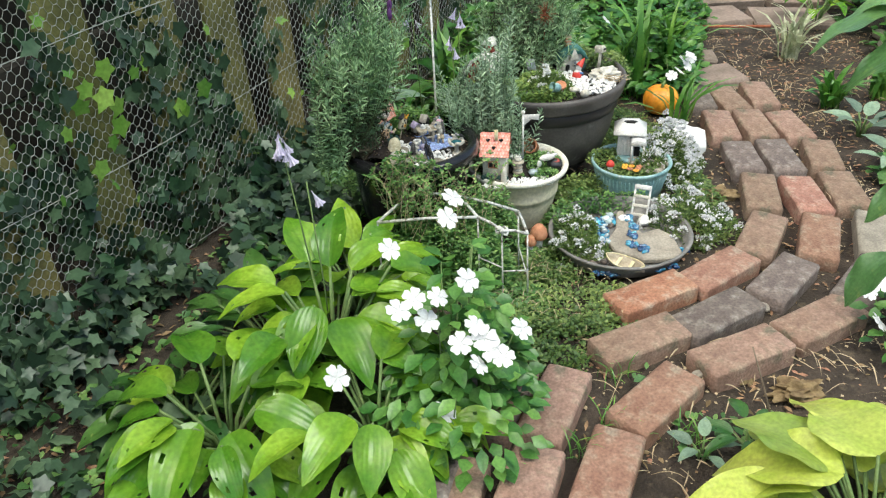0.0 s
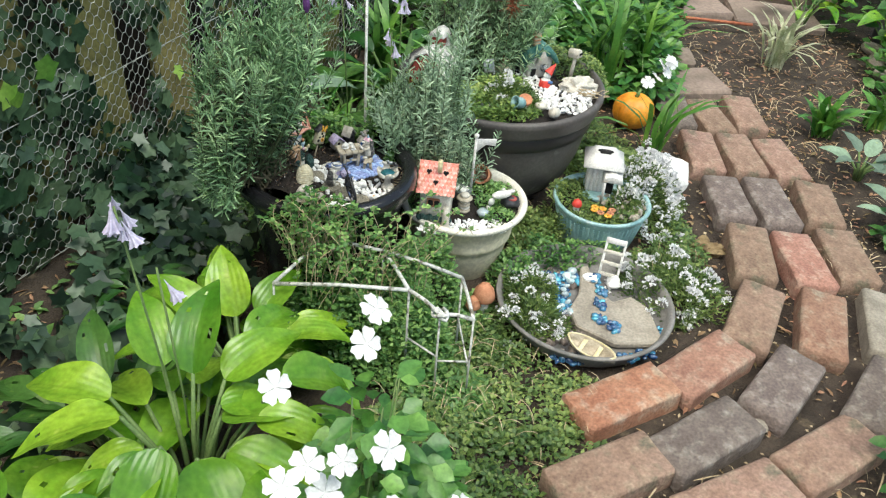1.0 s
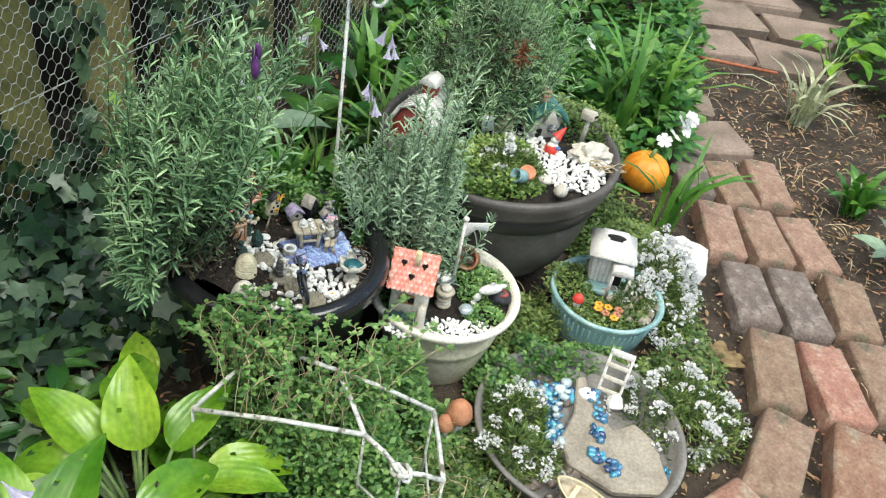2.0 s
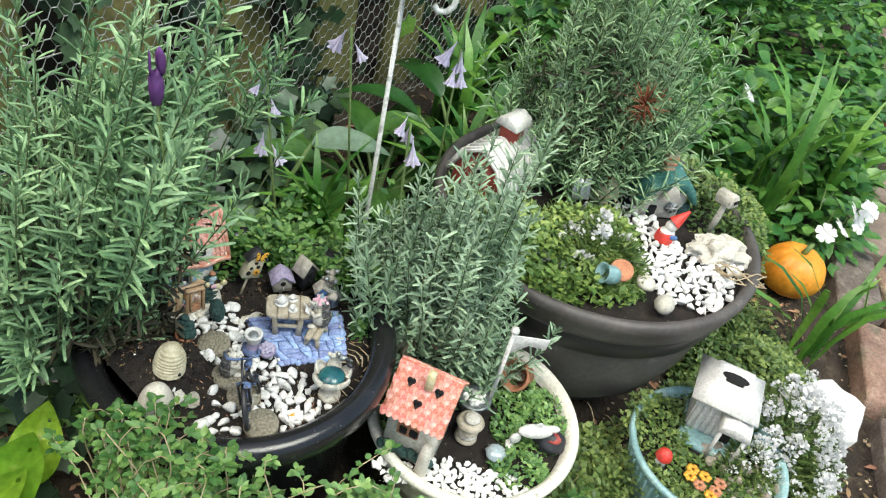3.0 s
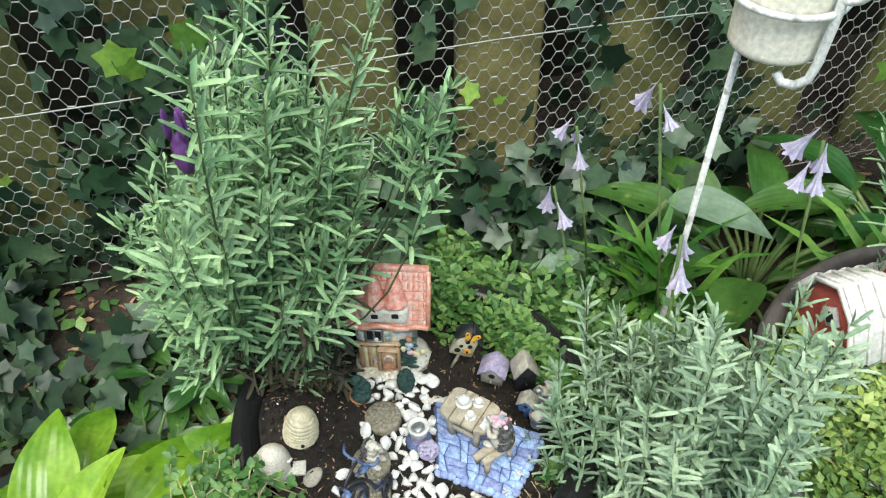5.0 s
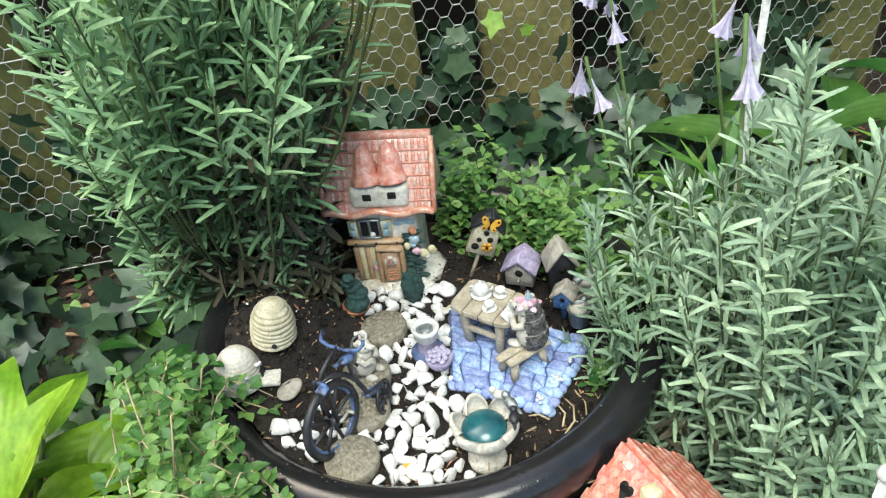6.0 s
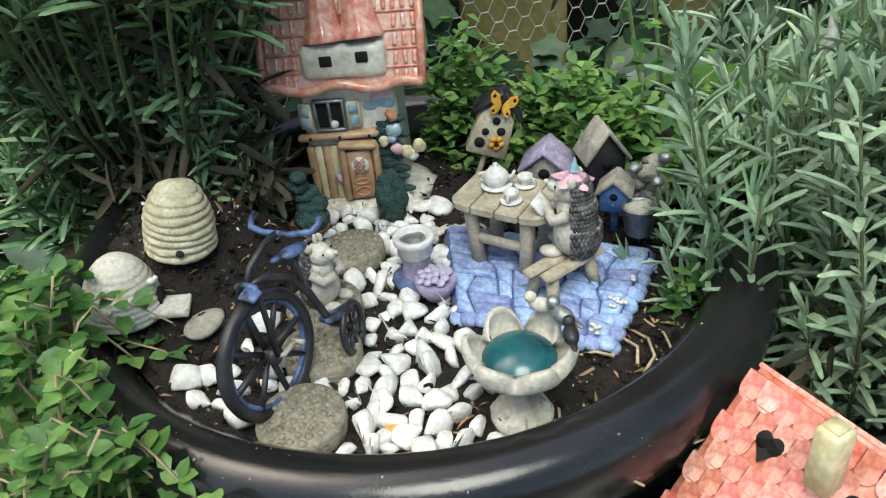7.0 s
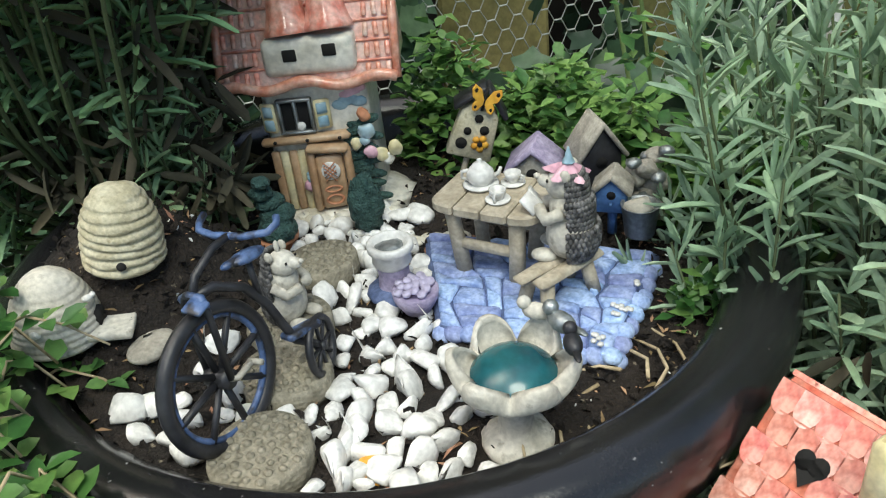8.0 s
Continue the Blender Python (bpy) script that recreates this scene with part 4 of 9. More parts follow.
def quilled_animal(x, y, z, s, rz, body, hat=False, label=""):
    """A little hedgehog figure: pear-shaped body, lifted snout, and a cape of overlapping quills."""
    bms = [ball(0.0098, (0, 0, 0.0095), (0.86, 0.92, 1.02), 3, 0.05, 90), ball(0.0074, (0.0008, 0, 0.0185), (0.86, 0.90, 1.0), 3),
           ball(0.0060, (0.0024, 0, 0.0268), (0.98, 0.92, 0.92), 3), ball(0.0034, (0.0070, 0, 0.0276), (1.25, 0.82, 0.80), 2), ball(0.0012, (0.0112, 0, 0.0290), (1, 1, 1), 1),
           ball(0.0021, (0.0005, 0.0050, 0.0318), (0.9, 0.55, 1.15), 2), ball(0.0021, (0.0005, -0.0050, 0.0318), (0.9, 0.55, 1.15), 2),
           ball(0.0034, (0.0080, 0.0052, 0.0020), (1.35, 0.9, 0.72), 2), ball(0.0034, (0.0080, -0.0052, 0.0020), (1.35, 0.9, 0.72), 2),
           tube([(0.001, 0.0074, 0.0200), (0.0065, 0.0072, 0.0168), (0.0102, 0.0022, 0.0182)], 0.0022, 8), tube([(0.001, -0.0074, 0.0200), (0.0065, -0.0072, 0.0168), (0.0102, -0.0022, 0.0182)], 0.0022, 8)]
    t = thing("hedgehog_figurine", x, y, z, label, "figurine", rz=rz)
    t.scale = (s, s, s)
    part("body", join(*bms), MAT[body], t)
    for e in (-1, 1):
        part("eye", ball(0.0007, (0.0068, e * 0.0036, 0.0292), (0.6, 1, 1), 1), MAT["hole"], t)
    q = []
    for j in range(18):
        zz = 0.0020 + 0.00172 * j
        if zz < 0.014:
            r = 0.0090 * math.sqrt(max(0.1, 1 - ((zz - 0.0095) / 0.0115) ** 2)) + 0.0004
        elif zz < 0.023:
            r = 0.0074
        else:
            r = 0.0062 * math.sqrt(max(0.12, 1 - ((zz - 0.0255) / 0.0085) ** 2))
        for i in range(17):
            a = math.pi + (i - 8 + 0.5 * (j % 2)) * 0.178
            q.append(ball(0.00105, (r * math.cos(a) + 0.0006 * (j > 11), r * math.sin(a), zz), (1.0, 1.0, 1.55), 1))
    tagged(part("quilled_back", join(*q), MAT["quill"], t, "dark grey quilled back"), kind="stuff")
    if hat:
        part("flower_hat", lathe([(0.0, 0.0046), (0.0030, 0.0042), (0.0060, 0.0022), (0.0098, -0.0012)], 30, 0.34, 5), MAT["pink"], t, "pink petal hat", m=pose(0.001, 0, 0.0318, 0, -8, 0) @ Matrix.Scale(0.64, 4))
        part("hat_stalk", lathe([(0.0022, 0), (0.0012, 0.002), (0.0004, 0.005), (0, 0.0055)], 8), MAT["paleblue"], t, m=pose(0.0006, 0, 0.0350))
        part("book", join(box(0.0012, 0.0060, 0.0070, 0.0004, at=(0, -0.0028, 0), turn=pose(0, 0, 0, 0, 0, 20)), box(0.0012, 0.0060, 0.0070, 0.0004, at=(0, 0.0028, 0), turn=pose(0, 0, 0, 0, 0, -20))), MAT["white"], t, "open white book", m=pose(0.0128, 0, 0.0200, 0, 42, 0))
    else:
        part("carved_top_ear", ball(0.0016, (0.0016, 0, 0.0340), (0.7, 0.7, 1.9), 2), MAT[body], t)
    return t


quilled_animal(-0.0440, 1.7620, soil_a(-0.0440, 1.7620) + 0.0082, 0.98, 28, "resin", False, "small grey hedgehog figurine standing on a stepping stone")


def petal_bowl(n, rings, r0, z0, r1, z1, r2, z2):
    """Open flower: petals swell outward and curl at the lip, with valleys between them."""
    seg = n * 12
    bm = bmesh.new()
    rows = []

    def row(u, inner):
        line = []
        for k in range(seg):
            a = 2 * math.pi * k / seg
            lobe = abs(math.cos(a * n / 2)) ** 0.75
            r = (1 - u) ** 2 * r0 + 2 * u * (1 - u) * r1 + u * u * r2
            z = (1 - u) ** 2 * z0 + 2 * u * (1 - u) * z1 + u * u * z2
            r *= 1 - 0.32 * u * u * (1 - lobe)
            z -= 0.0080 * u * u * (1 - lobe) - 0.0008 * u * math.cos(a * 2 + 1)
            if inner:
                r -= 0.0024
                z += 0.0006
            line.append(bm.verts.new((r * math.cos(a), r * math.sin(a), z)))
        return line

    for i in range(rings + 1):
        rows.append(row(i / rings, False))
    for i in range(rings, 1, -1):
        rows.append(row(i / rings, True))
    for p, q in zip(rows, rows[1:]):
        for k in range(seg):
            bm.faces.new((p[k], p[(k + 1) % seg], q[(k + 1) % seg], q[k]))
    bm.faces.new(rows[0][::-1])
    bm.faces.new(rows[-1])
    bmesh.ops.recalc_face_normals(bm, faces=bm.faces)
    return bm


def bird_bath(x, y):
    z = soil_a(x, y)
    t = thing("bird_bath", x, y, z, "miniature grey petal-shaped bird bath holding teal resin water", "miniature bird bath", rz=-20)
    foot = lathe([(0, -0.002), (0.0120, -0.002), (0.0122, 0.0028), (0.0100, 0.0045), (0.0066, 0.0058), (0.0056, 0.010), (0.0054, 0.017), (0.0060, 0.0235), (0.0074, 0.0262), (0, 0.0268)], 32, 0.05, 6)
    for v in foot.verts:
        v.co += v.co.normalized() * 0.0008 * noise.noise(v.co * 260)
    part("pedestal", foot, MAT["resin"], t)
    part("bowl", petal_bowl(6, 9, 0.0068, 0.0250, 0.0235, 0.0262, 0.0212, 0.0385), MAT["resin"], t, "six thick curling petals")
    part("water", lathe([(0, 0.0368), (0.004, 0.0365), (0.008, 0.0355), (0.0115, 0.0336), (0.0138, 0.0310)], 48), MAT["water"], t, "glossy domed teal resin water")
    for a, mk, s in ((128, "resin", 1.0), (96, "galv", 1.15), (62, "black", 1.0)):
        b = join(ball(0.0034, (0, 0, 0.003), (1.5, 0.9, 0.9), 2), ball(0.0024, (0.0042, 0, 0.0058), (1, 1, 1), 2), ball(0.0016, (-0.006, 0, 0.0035), (2.4, 0.8, 0.4), 2), lathe([(0.0007, 0), (0, 0.0022)], 6))
        part("bird", b, MAT[mk], t, m=pose(0.0185 * math.cos(radians(a)), 0.0185 * math.sin(radians(a)), 0.0385, 0, 0, a + 100) @ Matrix.Scale(s, 4))
    return t


bird_bath(0.0580, 1.7845)


def patio():
    """Moulded crazy paving: uneven flags of many sizes with dark joints."""
    corners = [Vector((-0.062, 1.848)), Vector((-0.004, 1.8055)), Vector((0.056, 1.837)), Vector((0.029, 1.901))]
    px, py = -0.006, 1.852
    t = thing("patio_slab", px, py, 0.243, "blue crazy-paved miniature patio base on the soil", "miniature patio")
    rng = random.Random(5)
    bl, fl, fr, br = corners

    def at(u, v):
        p = (fl * (1 - u) + fr * u) * (1 - v) + (bl * (1 - u) + br * u) * v
        return p.x - px, p.y - py

    n = 9
    rim = [at(i / n, 0) for i in range(n)] + [at(1, i / n) for i in range(n)] + [at(1 - i / n, 1) for i in range(n)] + [at(0, 1 - i / n) for i in range(n)]
    rim = [(x * rng.uniform(0.99, 1.05), y * rng.uniform(0.99, 1.05)) for x, y in rim]
    m = len(rim)
    verts = [(x * 1.03, y * 1.03, -0.006) for x, y in rim] + [(x * 1.01, y * 1.01, 0.0035) for x, y in rim] + [(x * 0.96, y * 0.96, 0.0056) for x, y in rim]
    faces = [(i, (i + 1) % m, m + (i + 1) % m, m + i) for i in range(m)] + [(m + i, m + (i + 1) % m, 2 * m + (i + 1) % m, 2 * m + i) for i in range(m)] + [tuple(range(2 * m, 3 * m))]
    link("base", raw("base", verts, faces), MAT["bluejoint"], t)
    cols, rows = 8, 8
    grid = {(i, j): (i / cols + rng.uniform(-0.058, 0.058) * (0 < i < cols), j / rows + rng.uniform(-0.050, 0.050) * (0 < j < rows)) for i in range(cols + 1) for j in range(rows + 1)}

    def flag_stone(loop, tilt):
        """Flag from its corners in (u, v): pulled in from the joint, edges rounded off."""
        pts = [Vector(at(*q)) for q in loop]
        c = sum(pts, Vector((0, 0))) / len(pts)
        outline = []
        k = len(pts)
        for i in range(k):
            a, b, d = pts[i - 1], pts[i], pts[(i + 1) % k]
            outline += [b.lerp(a, 0.22), b.lerp((a + d) / 2, 0.05), b.lerp(d, 0.22)]
        lay = []
        for f, zz in ((0.93, 0.0045), (0.91, 0.0068), (0.74, 0.0077)):
            lay.append([((q.x - c.x) * f, (q.y - c.y) * f, zz + tilt[0] * (q.x - c.x) + tilt[1] * (q.y - c.y)) for q in outline])
        kk = len(outline)
        vs = lay[0] + lay[1] + lay[2]
        fs = [(o * kk + i, o * kk + (i + 1) % kk, (o + 1) * kk + (i + 1) % kk, (o + 1) * kk + i) for o in (0, 1) for i in range(kk)] + [tuple(range(2 * kk, 3 * kk))]
        link("flag", raw("flag", vs, fs), MAT["blue"], t, Matrix.Translation((c.x, c.y, 0)))

    used = set()
    for j in range(rows):
        for i in range(cols):
            if (i, j) in used:
                continue
            wide = i + 1 < cols and (i + 1, j) not in used and rng.random() < 0.34
            e = 2 if wide else 1
            used.update((i + k, j) for k in range(e))
            low = [grid[(i + k, j)] for k in range(e + 1)]
            high = [grid[(i + k, j + 1)] for k in range(e, -1, -1)]
            flag_stone(low + high, (rng.uniform(-0.09, 0.09), rng.uniform(-0.09, 0.09)))
    for i in range(22):
        u, v = (i / 11, -0.01) if i < 12 else (1.01, (i - 12) / 10)
        x, y = at(u, v)
        part("edge_stone", ball(0.0046, (0, 0, 0), (1.1, 0.9, 0.8), 2, 0.2, 90, i), MAT["blue"], t, m=pose(x, y, 0.0015 + 0.0012 * (i % 3), 0, 0, 33 * i))
    for u, v in ((0.96, 0.30), (0.99, 0.34), (0.95, 0.36), (0.90, 0.04), (0.94, 0.02), (0.99, 0.62)):
        x, y = at(u, v)
        for k in range(3):
            part("flower", ball(0.0014, (0, 0, 0), (1, 1, 0.6), 1), MAT["white"], t, "tiny white flower", m=pose(x + rng.uniform(-0.0024, 0.0024), y + rng.uniform(-0.0024, 0.0024), 0.0088))
    return t


patio()
PZ = 0.2495


def mini_table(x, y, rz):
    t = thing("table", x, y, PZ, "miniature driftwood-coloured plank table with rounded corners", "miniature table", rz=rz)
    edges = [-0.0226, -0.0112, 0.0002, 0.0113, 0.0226]
    half = lambda q: 0.0162 * max(0.0, 1 - (abs(q) / 0.0229) ** 5) ** 0.2
    for x0, x1 in zip(edges, edges[1:]):
        xs = [x0 + 0.0003 + (x1 - x0 - 0.0006) * i / 6 for i in range(7)]
        outline = [(q, half(q)) for q in xs] + [(q, -half(q)) for q in reversed(xs)]
        part("plank", prism(outline, 0.0046, 0.0009), MAT["table"], t, m=pose(0, 0, 0.0325, 90, 0, 0), smooth=False)
    for sx in (-1, 1):
        for sy in (-1, 1):
            part("leg", box(0.0054, 0.0054, 0.0320, 0.0013, jitter=0.0003, seed=sx + 3 * sy + 9), MAT["table"], t, m=pose(sx * 0.0125, sy * 0.0100, 0.0150, sy * -4, sx * 4, 0))
    for sy in (-1, 1):
        part("stretcher", box(0.022, 0.0034, 0.0048, 0.0011, at=(0, sy * 0.0105, 0.0150)), MAT["table"], t)
    part("apron", box(0.026, 0.022, 0.0035, 0.001, at=(0, 0, 0.0290)), MAT["table"], t)
    return t


mini_table(-0.0160, 1.8515, 20).scale = (1.08, 1.08, 1.03)
TZ = PZ + 0.0360
teapot = thing("teapot", -0.0245, 1.8515, TZ, "tiny cream teapot on a saucer on the table", "miniature teapot", rz=40)
part("saucer", lathe([(0, 0), (0.0062, 0), (0.0078, 0.0013), (0.0072, 0.0018), (0, 0.0012)], 24), MAT["white"], teapot)
part("body", lathe([(0, 0.0012), (0.0042, 0.0014), (0.0060, 0.0042), (0.0056, 0.0072), (0.0036, 0.0092), (0, 0.0094)], 24), MAT["white"], teapot)
part("lid", lathe([(0.0038, 0.0091), (0.0026, 0.0106), (0.0008, 0.0112), (0.0012, 0.0122), (0, 0.0130)], 16), MAT["white"], teapot)
part("spout", tube([(0.005, 0, 0.004), (0.0078, 0, 0.0060), (0.0088, 0, 0.0086)], 0.0012, 6, 0.6), MAT["white"], teapot)
part("handle", tube([(-0.005, 0, 0.0074), (-0.0078, 0, 0.0068), (-0.0078, 0, 0.0040), (-0.0050, 0, 0.0030)], 0.0008, 5), MAT["white"], teapot)


def cup(x, y, z, rz):
    c = thing("teacup", x, y, z, "tiny cream teacup with saucer on the table", "miniature cup", rz=rz, group="tea cups")
    part("saucer", lathe([(0, 0), (0.0042, 0), (0.0054, 0.0009), (0.0050, 0.0013), (0, 0.0008)], 18), MAT["white"], c)
    part("bowl", lathe([(0, 0.0008), (0.0021, 0.001), (0.0034, 0.004), (0.0036, 0.0056), (0.0029, 0.0054), (0.0018, 0.002), (0, 0.0018)], 18), MAT["white"], c)
    part("handle", tube([(0.0032, 0, 0.0046), (0.0052, 0, 0.0042), (0.0050, 0, 0.0022), (0.0026, 0, 0.0018)], 0.0006, 5), MAT["white"], c)


cup(-0.0095, 1.8465, TZ, -60)
cup(-0.0150, 1.8610, TZ, 20)


def mini_bench(x, y, rz):
    t = thing("bench", x, y, PZ, "miniature two-plank driftwood bench", "miniature bench", rz=rz)
    for i in range(2):
        part("plank", box(0.036, 0.0074, 0.0038, 0.0016, jitter=0.0005, seed=i + 9), MAT["table"], t, m=pose(0.0016 * (1 - 2 * i), -0.0038 + 0.0076 * i, 0.0148))
    for sx in (-1, 1):
        for sy in (-1, 1):
            part("leg", tube([(sx * 0.0135, sy * 0.007, -0.001), (sx * 0.0110, sy * 0.0045, 0.0135)], 0.0029, 8), MAT["table"], t)


mini_bench(0.0190, 1.8500, 88)
quilled_animal(0.0190, 1.8580, PZ + 0.0160, 1.18, 206, "resin", True, "hedgehog figurine with a pink flower hat sitting on the bench")


def bird_house(x, y, z, w, h, wall, roof, rz, label, roof_label, post=0.0, tilt=0.0):
    t = thing("bird_house", x, y, z, label, "miniature bird house", rz=rz, ry=tilt)
    if post:
        part("post", tube([(0, 0, 0), (0, 0, post + 0.002)], 0.0022, 7), MAT[wall], t)
    hw = w / 2
    part("body", prism([(-hw, post), (hw, post), (hw * 1.05, post + h * 0.62), (0, post + h), (-hw * 1.05, post + h * 0.62)], w * 0.85, 0.0006), MAT[wall], t)
    for s in (-1, 1):
        a = math.degrees(math.atan2(h * 0.38, hw)) * s
        part("roof_side", box(math.hypot(hw, h * 0.38) * 1.32, w * 1.12, 0.0022, 0.0006), MAT[roof], t, roof_label, m=pose(s * hw * 0.62, 0, post + h * 0.83, 0, a, 0))
    part("entrance", tube([(0, -w * 0.44, post + h * 0.52), (0, -w * 0.40, post + h * 0.52)], w * 0.15, 12), MAT["hole"], t, "dark round entrance")
    part("perch", tube([(0, -w * 0.42, post + h * 0.30), (0, -w * 0.62, post + h * 0.30)], 0.0007, 5), MAT[wall], t)
    return t


bird_house(-0.0450, 1.9065, 0.243, 0.021, 0.024, "greyresin", "purple", 34, "miniature grey bird house with a lilac roof", "lilac roof", post=0.011)
bird_house(-0.0225, 1.9245, 0.243, 0.019, 0.036, "black", "greyresin", 60, "tall dark miniature bird house with a pale grey roof", "pale grey roof", post=0.010)
bird_house(0.0045, 1.9030, PZ, 0.0135, 0.017, "navy", "greyresin", 30, "small bright blue miniature bird house on a post", "grey roof", post=0.013)
stump = thing("tree_stump_house", 0.0075, 1.9230, PZ - 0.004, "miniature grey knotted tree-stump house", "miniature house", rz=20)
part("trunk", join(*[ball(0.0075 - 0.0004 * i, (0.0045 * math.sin(i * 2.1), 0.004 * math.cos(i * 1.7), 0.005 + 0.0042 * i), (1, 1, 0.8), 3, 0.5, 170, i) for i in range(8)]), MAT["greyresin"], stump)
part("blossom", join(*[ball(0.0036, (0.008 * math.cos(i * 2.4), 0.008 * math.sin(i * 2.4), 0.012 + 0.0032 * i), (1, 1, 0.7), 2, 0.4, 260, i) for i in range(9)]), MAT["galv"], stump, "silvery moulded blossoms")
bucket = thing("bucket", 0.0200, 1.9020, PZ + 0.006, "tiny galvanised bucket on the patio", "miniature bucket")
part("pail", lathe([(0, 0), (0.0065, 0), (0.0082, 0.014), (0.0087, 0.0145), (0.0076, 0.0143), (0.006, 0.002), (0, 0.002)], 24), MAT["galv"], bucket)
part("filling", ball(0.0062, (0, 0, 0.0135), (1, 1, 0.5), 2, 0.4, 200, 2), MAT["resin"], bucket)
urn = thing("wishing_well", -0.0385, 1.8105, 0.2455, "miniature lilac and white stone urn on a dark blue foot", "miniature urn")
part("foot", ball(0.013, (0, 0, 0.002), (1, 1, 0.35), 2, 0.2, 90, 1), MAT["bluejoint"], urn)
part("column", lathe([(0.0082, 0.001), (0.0074, 0.004), (0.0066, 0.012), (0.0070, 0.0155)], 24), MAT["purple"], urn, "lilac column")
part("basin", lathe([(0.0070, 0.0155), (0.0085, 0.0175), (0.0083, 0.022), (0.0098, 0.0235), (0.0100, 0.0262), (0.0088, 0.0268), (0.0070, 0.0262), (0.0066, 0.0235), (0, 0.0235)], 28), MAT["white"], urn)
part("filling", ball(0.0062, (0, 0, 0.0240), (1, 1, 0.25), 2, 0.3, 220, 2), MAT["galv"], urn)
vpot = thing("flower_pot", -0.0215, 1.8080, 0.2465, "miniature lilac pot heaped with violet roses", "miniature flower pot")
part("pot", lathe([(0, 0), (0.0058, 0.0005), (0.0092, 0.0065), (0.0098, 0.0105), (0.0088, 0.0105), (0, 0.008)], 24), MAT["purple"], vpot)
for i in range(16):
    a, rr = i * 2.4, 0.0078 * math.sqrt((i + 0.5) / 16)
    part("rose", join(lathe([(0.0009, 0), (0.0021, 0.0012), (0.0019, 0.0026), (0.0012, 0.0019), (0.0011, 0.003), (0, 0.0024)], 9)), MAT["lilacpetal"], vpot, m=pose(rr * math.cos(a), rr * math.sin(a), 0.0103 + 0.0022 * (1 - rr / 0.008), 18 * math.cos(a), 18 * math.sin(a), 0))

topi = thing("topiary", -0.0915, 1.8360, 0.243, "miniature dark green cone topiary", "miniature tree")
part("cone", ball(0.0088, (0, 0, 0.0165), (0.95, 0.95, 1.85), 4, 0.22, 420, 3), MAT["topiary"], topi)
tpot = thing("topiary", -0.1085, 1.7945, 0.246, "miniature spiral topiary in a terracotta pot", "miniature tree")
part("pot", lathe([(0, 0), (0.0075, 0), (0.0092, 0.008), (0.0105, 0.0082), (0.0106, 0.0112), (0.0094, 0.0112), (0, 0.009)], 24), MAT["terracotta"], tpot)
part("spiral", join(*[ball(0.0082 - 0.0011 * i, (0.0028 * math.cos(i * 1.3), 0.0028 * math.sin(i * 1.3), 0.0145 + 0.0062 * i), (1.15, 1.15, 0.75), 3, 0.2, 400, i) for i in range(5)]), MAT["topiary"], tpot)


